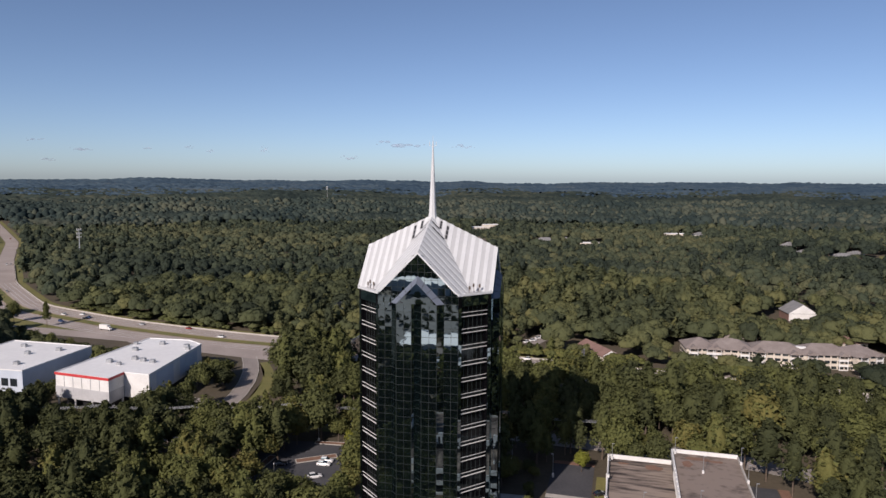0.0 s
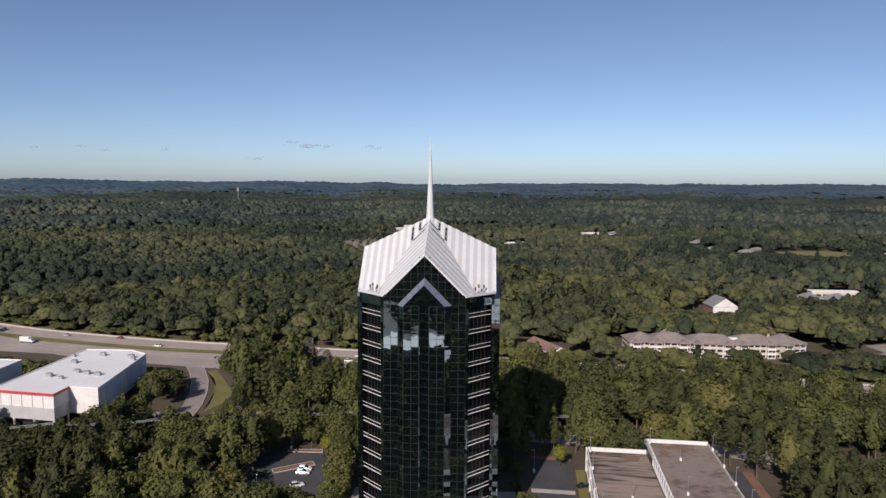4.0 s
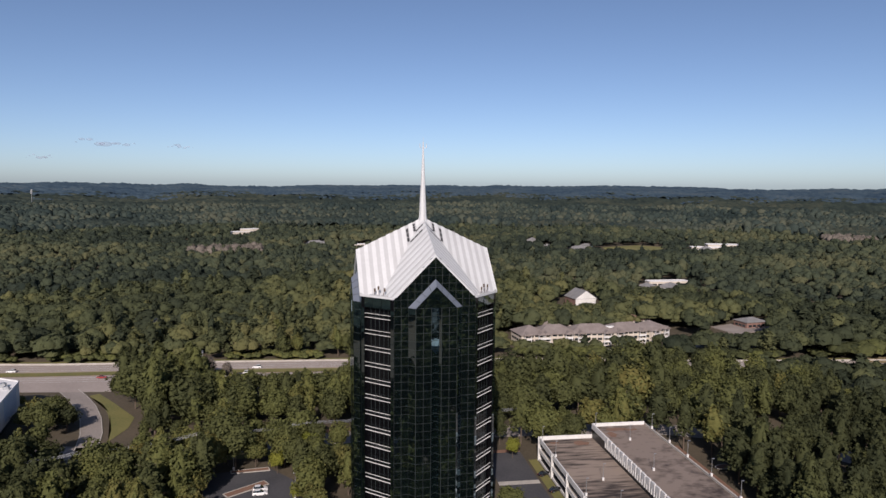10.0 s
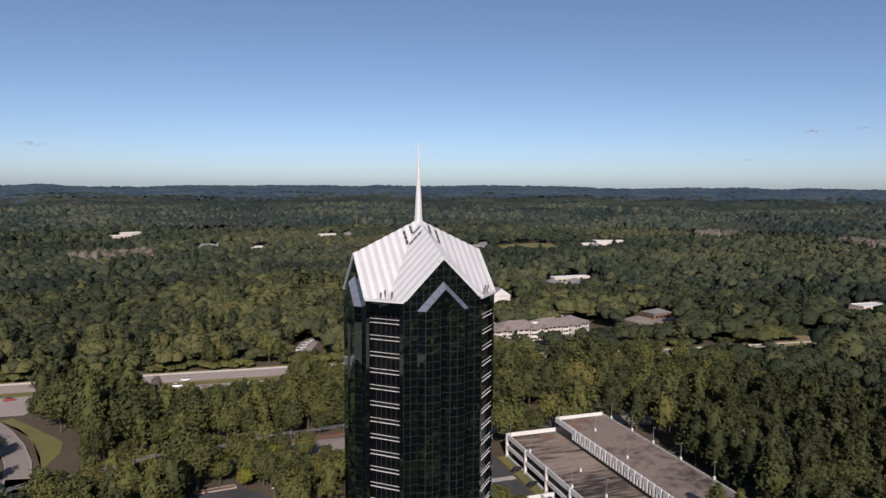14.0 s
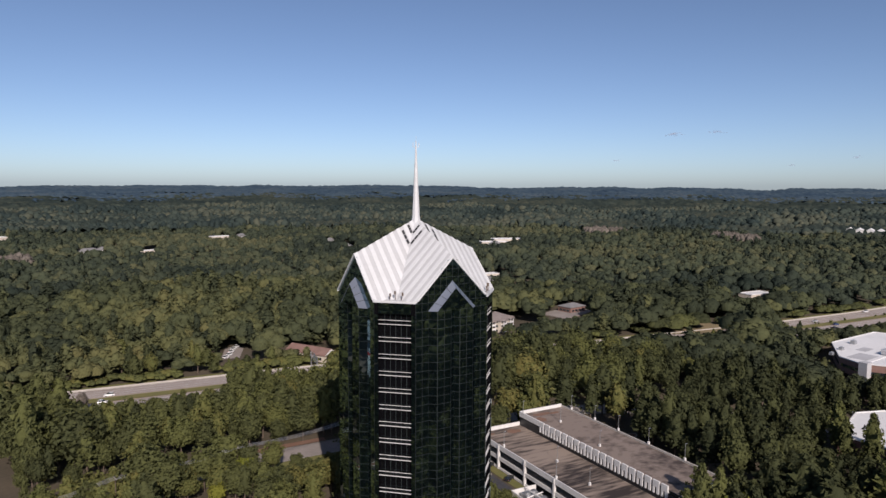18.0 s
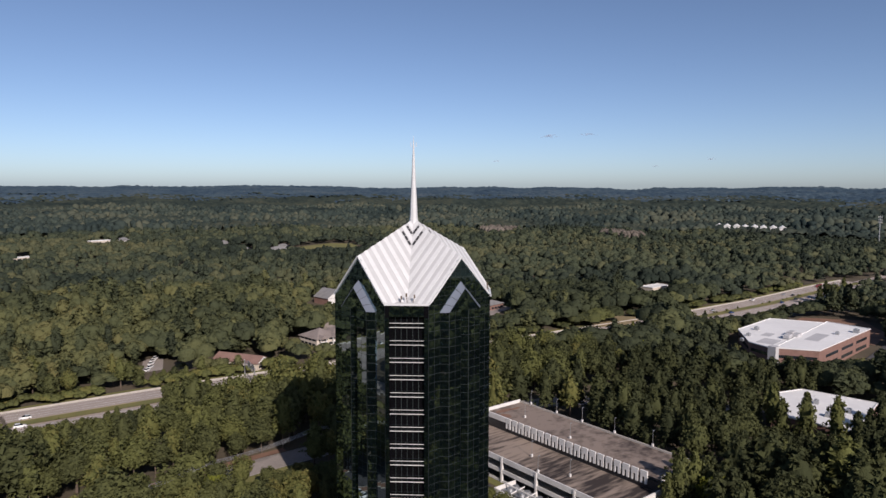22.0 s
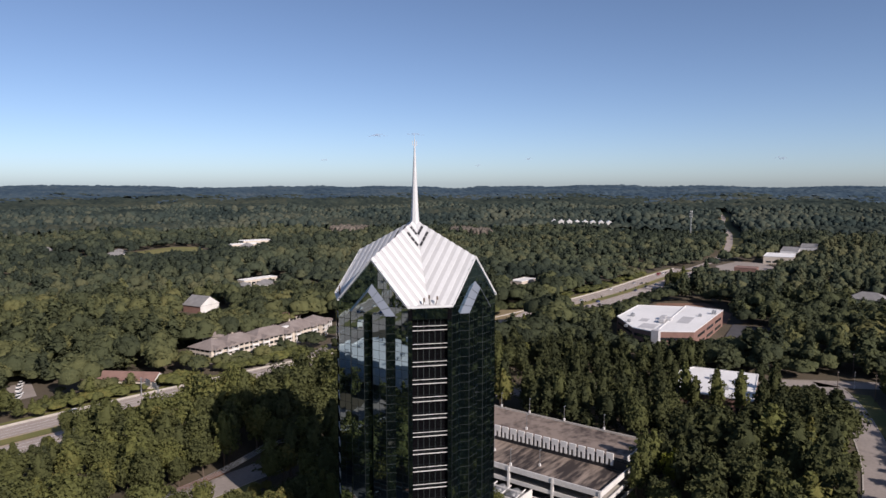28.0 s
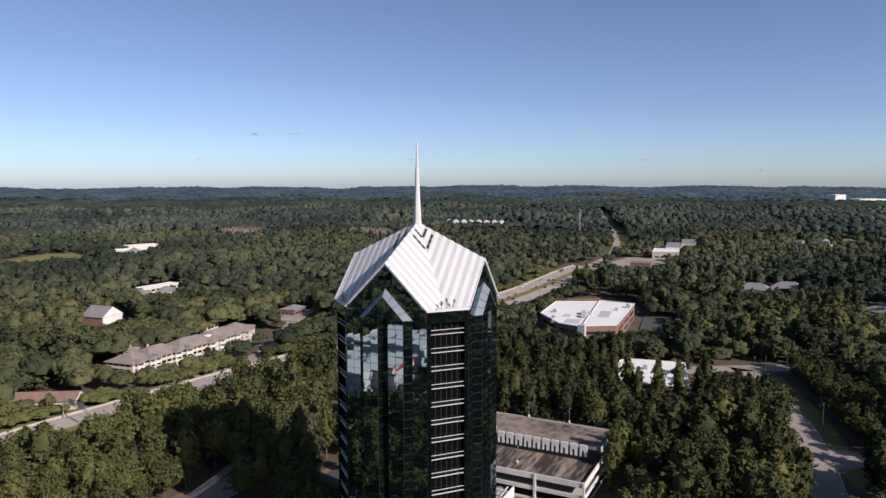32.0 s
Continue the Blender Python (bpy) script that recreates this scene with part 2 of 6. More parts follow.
def glass_material(name, tint, level, rough, wave=0.0, ior=2.0):
    """Dark coated glass: near black inside, with a strong mirror coat."""
    m = bpy.data.materials.new(name)
    m.use_nodes = True
    nt, n = m.node_tree, m.node_tree.nodes
    p = n["Principled BSDF"]
    p.inputs["Base Color"].default_value = (*tint, 1)
    p.inputs["Roughness"].default_value = rough
    p.inputs["Specular IOR Level"].default_value = level
    p.inputs["IOR"].default_value = ior
    p.inputs["Specular Tint"].default_value = (0.74, 0.93, 1.0, 1)
    if wave:
        co = n.new("ShaderNodeTexCoord")
        no = n.new("ShaderNodeTexNoise")
        no.inputs["Scale"].default_value, no.inputs["Detail"].default_value = 0.55, 1
        bp = n.new("ShaderNodeBump")
        bp.inputs["Strength"].default_value, bp.inputs["Distance"].default_value = 1.0, wave
        nt.links.new(co.outputs["Object"], no.inputs["Vector"])
        nt.links.new(no.outputs["Fac"], bp.inputs["Height"])
        nt.links.new(bp.outputs["Normal"], p.inputs["Normal"])
    return m


M_cloud = bpy.data.materials.new("thin_cloud")
M_cloud.use_nodes = True
_n, _l = M_cloud.node_tree.nodes, M_cloud.node_tree.links
_n.remove(_n["Principled BSDF"])
_d, _t, _m = _n.new("ShaderNodeBsdfDiffuse"), _n.new("ShaderNodeBsdfTransparent"), _n.new("ShaderNodeMixShader")
_d.inputs["Color"].default_value = (0.40, 0.42, 0.52, 1)
_m.inputs["Fac"].default_value = 0.2
_l.new(_t.outputs[0], _m.inputs[1])
_l.new(_d.outputs[0], _m.inputs[2])
_l.new(_m.outputs[0], _n["Material Output"].inputs["Surface"])
M_glass = glass_material("green_black_mirror_glass", (0.003, 0.0052, 0.0060), 1.0, 0.012, 0.004, 2.8)
M_glassdark = glass_material("black_glass", (0.004, 0.004, 0.005), 0.18, 0.05)
M_window = glass_material("window_glass", (0.02, 0.025, 0.03), 0.6, 0.06)
M_slopeglass = glass_material("blue_sloped_glass", (0.13, 0.145, 0.18), 0.6, 0.28, 0.0, 1.7)
M_mullion = material("dark_grey_mullion", (0.017, 0.024, 0.023), (0.034, 0.045, 0.043), 1.0, 0.5)


# ---------------------------------------------------------------- building helpers
def part(name, bm, mat, parent=None, label="", smooth=False):
    """Links a bmesh as one mesh object under parent."""
    me = bpy.data.meshes.new(name)
    bm.to_mesh(me)
    bm.free()
    for x in (mat if isinstance(mat, (list, tuple)) else [mat]):
        me.materials.append(x)
    if smooth:
        me.polygons.foreach_set("use_smooth", [True] * len(me.polygons))
    ob = new(name, me)
    if parent is not None:
        ob.parent = parent
    if label:
        ob["label"] = label
    return ob


def share(name, me, parent, m=None):
    """Another object on a mesh that exists already."""
    ob = new(name, me)
    ob.parent = parent
    if m is not None:
        ob.matrix_basis = m
    return ob


def thing(name, label, category, at=(0, 0, 0), turn=0.0, group="", kind=""):
    e = new(name)
    e.empty_display_size = 0.5
    e.matrix_basis = pose(*at, 0, 0, turn)
    return tagged(e, label, category, group, kind)


def add_box(bm, cx, cy, cz, sx, sy, sz, turn=0.0, mi=0, taper=1.0):
    """A box by centre and full sizes; taper narrows its top."""
    c, s = math.cos(radians(turn)), math.sin(radians(turn))
    vs = []
    for k in (-0.5, 0.5):
        f = taper if k > 0 else 1.0
        for i, j in ((-0.5, -0.5), (0.5, -0.5), (0.5, 0.5), (-0.5, 0.5)):
            x, y = i * sx * f, j * sy * f
            vs.append(bm.verts.new((cx + c * x - s * y, cy + s * x + c * y, cz + k * sz)))
    for q in ((0, 3, 2, 1), (4, 5, 6, 7), (0, 1, 5, 4), (1, 2, 6, 5), (2, 3, 7, 6), (3, 0, 4, 7)):
        bm.faces.new([vs[i] for i in q]).material_index = mi
    return vs


def box(cx, cy, cz, sx, sy, sz, turn=0.0, bevel=0.0):
    bm = bmesh.new()
    add_box(bm, cx, cy, cz, sx, sy, sz, turn)
    if bevel:
        bmesh.ops.bevel(bm, geom=bm.edges[:], offset=bevel, segments=1, affect="EDGES")
    return bm


def add_prism(bm, pts, z0, z1, mi=0, top=True, bottom=True):
    """An upright prism over a plan polygon (anticlockwise)."""
    a = [bm.verts.new((x, y, z0)) for x, y in pts]
    b = [bm.verts.new((x, y, z1)) for x, y in pts]
    k = len(pts)
    for i in range(k):
        bm.faces.new((a[i], a[(i + 1) % k], b[(i + 1) % k], b[i])).material_index = mi
    if top:
        bm.faces.new(b).material_index = mi
    if bottom:
        bm.faces.new(a[::-1]).material_index = mi


def prism(pts, z0, z1):
    bm = bmesh.new()
    add_prism(bm, pts, z0, z1)
    return bm


def add_poly(bm, pts, mi=0):
    f = bm.faces.new([bm.verts.new(p) for p in pts])
    f.material_index = mi
    return f


def add_tube(bm, p, q, r0, r1, n=6, mi=0):
    """A tapered round bar from p to q."""
    p, q = Vector(p), Vector(q)
    d = (q - p).normalized()
    u = d.orthogonal().normalized()
    w = d.cross(u)
    rings = []
    for c, r in ((p, r0), (q, r1)):
        rings.append([bm.verts.new(c + (u * math.cos(2 * math.pi * i / n) + w * math.sin(2 * math.pi * i / n)) * r) for i in range(n)])
    for i in range(n):
        bm.faces.new((rings[0][i], rings[0][(i + 1) % n], rings[1][(i + 1) % n], rings[1][i])).material_index = mi
    bm.faces.new(rings[0][::-1]).material_index = mi
    bm.faces.new(rings[1]).material_index = mi


def add_pipe(bm, pts, r, n=4):
    """One bent bar of even thickness along a line of points."""
    prev = None
    for i, p in enumerate(pts):
        d = (Vector(pts[min(i + 1, len(pts) - 1)]) - Vector(pts[max(i - 1, 0)])).normalized()
        u = d.cross(Vector((0, 0, 1))).normalized()
        w = u.cross(d)
        row = [bm.verts.new(Vector(p) + (u * math.cos(6.2832 * k / n) + w * math.sin(6.2832 * k / n)) * r) for k in range(n)]
        if prev:
            for k in range(n):
                bm.faces.new((prev[k], prev[(k + 1) % n], row[(k + 1) % n], row[k]))
        prev = row


def tube(p, q, r0, r1, n=6):
    bm = bmesh.new()
    add_tube(bm, p, q, r0, r1, n)
    return bm


def array_mesh(name, verts, faces, mat, tint=None):
    """A mesh from numpy arrays of triangles or quads, with a tint per corner point."""
    me = bpy.data.meshes.new(name)
    nv, nf, k = len(verts), len(faces), faces.shape[1]
    me.vertices.add(nv)
    me.vertices.foreach_set("co", np.ascontiguousarray(verts, dtype=np.float32).ravel())
    me.loops.add(nf * k)
    me.loops.foreach_set("vertex_index", np.ascontiguousarray(faces, dtype=np.int32).ravel())
    me.polygons.add(nf)
    me.polygons.foreach_set("loop_start", np.arange(0, nf * k, k, dtype=np.int32))
    me.update(calc_edges=True)
    if tint is not None:
        at = me.attributes.new("tint", "FLOAT", "POINT")
        at.data.foreach_set("value", np.ascontiguousarray(tint, dtype=np.float32))
    me.materials.append(mat)
    return me


# ---------------------------------------------------------------- the lie of the land
CX, CY = -2.8, 180.9              # the tower's axis


def lift(x, y):
    """The ground's height: level round the tower, rising far off to wooded hills."""
    x, y = np.asarray(x, float), np.asarray(y, float)
    r = np.hypot(x + 3, y - 180)
    z = np.where(r < 250, 0, np.where(r < 900, 0.016 * (r - 250), 10.4 + 0.0148 * (r - 900)))
    a = np.arctan2(y - 180, x + 3)
    far = np.clip((r - 1600) / 3000, 0, 1)
    return z + far * (5 * np.sin(7 * a + 1) + 4 * np.sin(17 * a + r / 900) + 3 * np.sin(41 * a + 2) + 1.5 * np.sin(83 * a))


def lift1(x, y):
    return float(lift(x, y))


RADII = np.concatenate([np.arange(0, 900, 25.0), np.arange(900, 2000, 80.0), np.arange(2000, 4801, 200.0)])
NA = 240
ang = np.linspace(0, 2 * np.pi, NA, endpoint=False)
gv = [[-3.0, 180.0, 0.0]]
for r in RADII[1:]:
    gx, gy = -3 + r * np.cos(ang), 180 + r * np.sin(ang)
    gv += np.stack([gx, gy, lift(gx, gy)], 1).tolist()
gf = [[0, 1 + i, 1 + (i + 1) % NA] for i in range(NA)]
for k in range(len(RADII) - 2):
    o = 1 + k * NA
    for i in range(NA):
        j = (i + 1) % NA
        gf.append([o + i, o + NA + i, o + NA + j])
        gf.append([o + i, o + NA + j, o + j])
ground = new("ground", array_mesh("ground", np.array(gv), np.array(gf), M_ground))
ground.data.polygons.foreach_set("use_smooth", [True] * len(ground.data.polygons))
tagged(ground, "brown-green woodland ground that rises to far hills", "ground", kind="structure")

# Plan of the open places. Roads: name, half width, centre line.
HIGHWAY = [(-800, 1200), (-566, 880), (-465, 706), (-380, 572), (-300, 478), (-212, 430), (-140, 402), (-60, 378), (0, 358), (60, 338), (140, 306), (240, 262), (345, 217), (440, 183), (550, 153), (600, 136)]
HIGHWAY_FAR = [(596, 138), (640, 122), (735, 104), (850, 96), (1060, 92), (1270, 106), (1480, 98), (1740, 112)]
STREET_N = [(-120, 292), (-75, 268), (-30, 264), (5, 258), (20, 253), (60, 240), (110, 226), (150, 190), (175, 130), (205, 82), (213, 40), (228, -30), (240, -120)]
STREET_E = [(212, 62), (200, 58), (160, 55), (138, 57), (113, 56.5), (80, 62), (55, 67), (20, 74), (-30, 80)]
DRIVE = [(-104, 362), (-99, 349), (-94, 336), (-91, 318), (-89, 297), (-89.5, 277), (-92, 261), (-100, 242)]
APT_ROAD = [(85, 326), (105, 342), (128, 336), (150, 322), (200, 318), (246, 330), (300, 345)]
RAMP_W = [(-470, 470), (-400, 450), (-330, 433), (-277, 422), (-236, 413), (-197, 403), (-150, 391)]
ROADS = [("highway", 19, HIGHWAY), ("highway_far", 9.5, HIGHWAY_FAR), ("street_north", 5.5, STREET_N), ("street_east", 5.0, STREET_E), ("drive", 3.6, DRIVE), ("apartment_road", 4.0, APT_ROAD), ("ramp_road", 6.5, RAMP_W)]


def seg_dist(px, py, line):
    best = np.full(np.shape(px), 1e9)
    for (ax, ay), (bx, by) in zip(line, line[1:]):
        dx, dy = bx - ax, by - ay
        t = np.clip(((px - ax) * dx + (py - ay) * dy) / (dx * dx + dy * dy), 0, 1)
        best = np.minimum(best, np.hypot(px - ax - t * dx, py - ay - t * dy))
    return best


def inside(px, py, poly, grow=0.0):
    """Whether points lie in a plan polygon, or within grow metres of its edge."""
    res = np.zeros(np.shape(px), bool)
    k = len(poly)
    for i in range(k):
        (ax, ay), (bx, by) = poly[i], poly[(i + 1) % k]
        cross = (ay > py) != (by > py)
        with np.errstate(divide="ignore", invalid="ignore"):
            xx = (bx - ax) * (py - ay) / (by - ay if by != ay else 1e-9) + ax
        res ^= cross & (px < xx)
    if grow:
        res |= seg_dist(px, py, list(poly) + [poly[0]]) < grow
    return res


def local(origin, turn, pts):
    c, s = math.cos(radians(turn)), math.sin(radians(turn))
    return [(origin[0] + c * x - s * y, origin[1] + s * x + c * y) for x, y in pts]


GAR_O, GAR_T = (53.8, 213.4), -15.0                  # the deck's north-west corner; it runs 76 m to -y
GARAGE = local(GAR_O, GAR_T, [(0, -76), (38.5, -76), (38.5, 0), (0, 0)])
LOT_W = local((53, 215), -15, [(-17, -32), (-3.5, -32), (-3.5, 6), (-17, 6)])
LANE_E = local(GAR_O, GAR_T, [(40, -78), (51, -78), (51, 6), (40, 6)])
PLAZA = local((CX, CY), -11, [(-25, -25), (25, -25), (25, 25), (-25, 25)])
LOT_PAVED = [(-72, 208), (-30, 198), (-26, 224), (-34, 242), (-60, 244)]
LOT_NW = [(-58, 204), (-30, 198), (-26, 224), (-34, 240), (-52, 240)]
WH1 = [(-162, 281), (-135.5, 272), (-133.6, 281.6), (-121.6, 278), (-118.5, 331), (-127, 339), (-149, 343)]
WH2 = [(-226, 299), (-181.6, 290), (-174, 334), (-219, 345)]
OFFICE_A = [(244, 142), (250.5, 122), (328.5, 106.5), (337, 130)]
OFFICE_B = [(245, 142.4), (337, 130.4), (332, 161), (285, 169), (254, 156)]
OFFICE_LOT = [(250, 84), (330, 72), (336, 100), (254, 110)]
LOWOFF = [(141, 96), (185, 92), (188, 120), (177, 127), (146, 124)]
RED_B = [(75, 388), (86, 352), (97, 355), (86, 391)]
SMALL_LOT = [(46, 397), (56, 394), (70, 416), (61, 421)]
APTS = [(122, 352), (204, 333), (240, 336), (244, 362), (190, 370), (130, 386)]
POLICE = [(272, 334), (314, 338), (312, 362), (274, 358)]
GRASS_H = [(-296, 466), (-284, 462), (-245, 442), (-205, 425), (-200, 411), (-236, 420), (-277, 429), (-300, 434)]
GRASS_W = [(-95, 350), (-89, 336), (-86, 320), (-84, 300), (-84.5, 287), (-78, 300), (-76, 312), (-85, 337), (-91, 352)]
SHEDS = [(1052, 282), (1100, 282), (1100, 402), (1052, 402)]
VERGE_S = [(62, 26), (140, 16), (200, 16), (200, 53), (138, 51), (80, 56), (62, 60)]
BRICK_H = [(226, 455), (262, 455), (262, 485), (226, 485)]
OPEN = [(GARAGE, 4), (LOT_W, 2), (LANE_E, 3), (PLAZA, 0), (LOT_NW, 0), (WH1, 7), (WH2, 9), (OFFICE_A, 8), (OFFICE_B, 6), (OFFICE_LOT, 0), (LOWOFF, 2), (RED_B, 5), (APTS, 4), (POLICE, 0), (GRASS_W, 1), (GRASS_H, 0), (BRICK_H, 1), (VERGE_S, 0), (SHEDS, 0)]

# Places that stay in sight between the trees: no tall tree stands just before them.
IN_SIGHT = [
    (0, [(-262, 470), (-285, 440), (-220, 395), (-95, 352), (-95, 408), (-215, 450)]),
    (1, [(-32, 360), (-14, 354), (12, 350), (16, 367), (0, 374), (-30, 384)]),
    (3, [(54, 346), (70, 341), (73, 346), (56, 354)]),
    (0, [(378, 195), (430, 176), (520, 152), (530, 172), (430, 200), (376, 220)]),
    (0, local(GAR_O, GAR_T, [(-3, -72), (19, -72), (19, -54), (38.5, -54), (38.5, 0), (-3, 0)])),
    (0, local(GAR_O, GAR_T, [(40, -52), (50, -52), (50, 4), (40, 4)])),
    (0, local((53, 215), -15, [(-16, -22), (-2.5, -22), (-2.5, 8), (-16, 8)])),
    (3, [(-166, 277), (-137, 270), (-129, 275), (-129, 300), (-147, 343)]),
    (9, [(-129, 275), (-118, 276), (-114, 333), (-129, 338)]),
    (4, [(-228, 296), (-181, 286), (-172, 334), (-219, 345)]),
    (9, [(239, 146), (246, 117), (275, 112), (275, 165), (248, 169)]),
    (5, [(275, 112), (328, 105), (337, 130), (331, 160), (275, 165)]),
    (2, [(144, 100), (184, 95), (187, 119), (176, 125), (148, 121)]),
    (7, [(122, 354), (204, 335), (240, 336), (244, 362), (130, 386)]),
    (1, [(118, 334), (140, 322), (144, 328), (122, 341)]),
    (6, [(76, 388), (87, 352), (97, 355), (86, 391)]),
    (2, [(228, 458), (258, 458), (258, 475), (228, 475)]),
    (1, [(275, 338), (310, 340), (309, 356), (277, 354)]),
    (0, [(-106, 352), (-98, 330), (-93, 303), (-84, 286), (-75, 300), (-79, 322), (-91, 350)]),
    (0, [(-44, 210), (-34, 208), (-32, 228), (-44, 232)]),
    (0, [(-4, 251), (19, 247), (20, 258), (-4, 262)]),
    (0, [(200, 84), (204, 50), (216, 50), (214, 84)]),
    (5, [(1070, 284), (1098, 284), (1098, 400), (1070, 400)]),
    (0, [(104, 54), (145, 52), (145, 60), (104, 60)]),
]

# Far houses and halls: centre, size along and across, wall height, turn, and what they are.
FAR_HOUSES = [
    (-638, 1104, 62, 24, 7, -20, "flat", "long white commercial building by the highway"),
    (-672, 1138, 40, 24, 8, -20, "flat", "white commercial building by the highway"),
    (140, 941, 26, 14, 7, 10, "hip", "pale farmhouse with a grey roof in the woods"),
    (166, 957, 24, 12, 6, -10, "hip", "pale house with a grey roof in the woods"),
    (198, 917, 34, 10, 4, 5, "flat", "long white shed in the woods"),
    (347, 1025, 30, 12, 6, 0, "flat", "white hall in the woods"),
    (385, 1031, 18, 12, 6, 20, "hip", "pale house in the woods"),
    (440, 872, 16, 12, 8, 30, "hip", "white house with a steep roof in the woods"),
    (456, 780, 22, 12, 5, 0, "hip", "pale house beside the playing field"),
    (482, 800, 18, 11, 5, 15, "hip", "pale house beside the playing field"),
    (430, 815, 14, 10, 5, -10, "hip", "pale house beside the playing field"),
    (364, 504, 38, 9, 5, -14, "flat", "long flat white building in the woods"),
    (352, 488, 20, 12, 5, 25, "hip", "pale house with several gables in the woods"),
    (338, 500, 12, 9, 4, 10, "hip", "pale house wing in the woods"),
    (-118, 1410, 60, 14, 6, -5, "flat", "low white buildings in the woods"),
    (61, 1113, 36, 18, 8, 15, "flat", "white building in a cleared lot"),
    (78, 1124, 26, 14, 11, 15, "flat", "white block in a cleared lot"),
    (651, 722, 44, 20, 6, -30, "flat", "school with a white flat roof"),
    (612, 712, 40, 14, 5, -30, "flat", "grey wing of the school"),
    (590, 690, 14, 12, 8, 10, "hip", "brown-roofed house beside the school"),
    (442, 273, 26, 12, 6, -15, "flat", "white flat-roofed building above the highway"),
    (571, 84, 16, 20, 9, -10, "brick", "red brick building by the highway"),
    (700, 45, 46, 30, 8, -8, "flat", "white-roofed hall with dark walls"),
    (752, 30, 60, 18, 10, -8, "dark", "long grey hall with a dark flat roof"),
    (800, 5, 60, 18, 10, -8, "dark", "long grey hall with a dark flat roof"),
    (436, 4, 26, 16, 9, 70, "hip", "grey-roofed apartment house among trees"),
    (446, -24, 26, 16, 9, 70, "hip", "grey-roofed apartment house among trees"),
    (860, -150, 22, 14, 6, 20, "hip", "pale house among trees"),
    (868, -180, 26, 14, 8, 10, "hip", "pale house with a brick chimney among trees"),
    (880, -215, 22, 14, 6, 30, "hip", "pale house among trees"),
    (360, -60, 20, 14, 6, 40, "hip", "grey-roofed house among trees"),
]
for i in range(6):
    FAR_HOUSES.append((1120 + 3 * i, 395 - 26 * i, 12, 19, 8, -80 + 3 * i, "hip", "pale terraced house in a row among trees"))
for hx, hy, sx, sy, hh, tn, kd, lb in FAR_HOUSES:
    sq = local((hx, hy), tn, [(-sx / 2 - 3, -sy / 2 - 3), (sx / 2 + 3, -sy / 2 - 3), (sx / 2 + 3, sy / 2 + 3), (-sx / 2 - 3, sy / 2 + 3)])
    OPEN.append((sq, 2))
    IN_SIGHT.append((hh * 0.8, local((hx, hy), tn, [(-sx / 2, -sy / 2), (sx / 2, -sy / 2), (sx / 2, sy / 2), (-sx / 2, sy / 2)])))
FIELD = [(490, 764), (560, 733), (590, 770), (572, 802), (510, 800)]
BANK = [(284, 262), (300, 245), (350, 240), (345, 256), (309, 275)]
YARD = [(339, 126), (335, 163), (398, 153), (410, 118), (372, 100), (334, 104)]
FAR_LOT = [(590, 108), (620, 50), (680, 60), (690, 90), (640, 112)]
OPEN += [(YARD, 1), (SMALL_LOT, 1), (FIELD, 2), (BANK, 0), (FAR_LOT, 1)]
IN_SIGHT += [(4, YARD), (0, SMALL_LOT), (2, FIELD), (4, BANK), (3, FAR_LOT)]

# Stores south and west of the flight, mirrored in the tower's glass: centre, sizes, height, turn.
STORES = ((-72, -24, 46, 26, 10, -15), (-165, -205, 56, 26, 9, 10), (-210, -120, 50, 40, 10, 0), (-330, 240, 60, 45, 10, -10), (-420, 330, 70, 40, 11, 15), (-60, -310, 80, 50, 10, 0))


SOUTH_LOT = [(-215, -175), (-140, -190), (-60, -70), (-46, -46), (-104, -28), (-128, -40), (-165, -95)]


# ---------------------------------------------------------------- roads, lots, kerbs
def ribbon(line, left, right, dz, step=12.0):
    """A strip that follows a centre line over the ground, between two offsets; returns a bmesh."""
    pts = []
    for (ax, ay), (bx, by) in zip(line, line[1:]):
        k = max(1, int(math.hypot(bx - ax, by - ay) / step))
        pts += [(ax + (bx - ax) * i / k, ay + (by - ay) * i / k) for i in range(k)]
    pts.append(line[-1])
    for _ in range(3):
        pts = [pts[0]] + [((a[0] + 2 * b[0] + c[0]) / 4, (a[1] + 2 * b[1] + c[1]) / 4) for a, b, c in zip(pts, pts[1:], pts[2:])] + [pts[-1]]
    bm = bmesh.new()
    prev = None
    for i, (x, y) in enumerate(pts):
        a, b = pts[max(0, i - 1)], pts[min(len(pts) - 1, i + 1)]
        d = math.hypot(b[0] - a[0], b[1] - a[1])
        nx, ny = -(b[1] - a[1]) / d, (b[0] - a[0]) / d
        row = []
        for off in (left, right):
            px, py = x + nx * off, y + ny * off
            row.append(bm.verts.new((px, py, lift1(px, py) + dz)))
        if prev:
            bm.faces.new((prev[1], row[1], row[0], prev[0]))
        prev = row
    return bm


def pad(name, poly, dz, mat, label, category="pavement", step=8.0):
    """A flat paved or planted area with a low edge, over a plan polygon."""
    bm = bmesh.new()
    z = max(lift1(x, y) for x, y in poly) + dz
    add_prism(bm, poly, z - 0.6, z)
    return tagged(part(name, bm, mat), label, category, kind="structure")


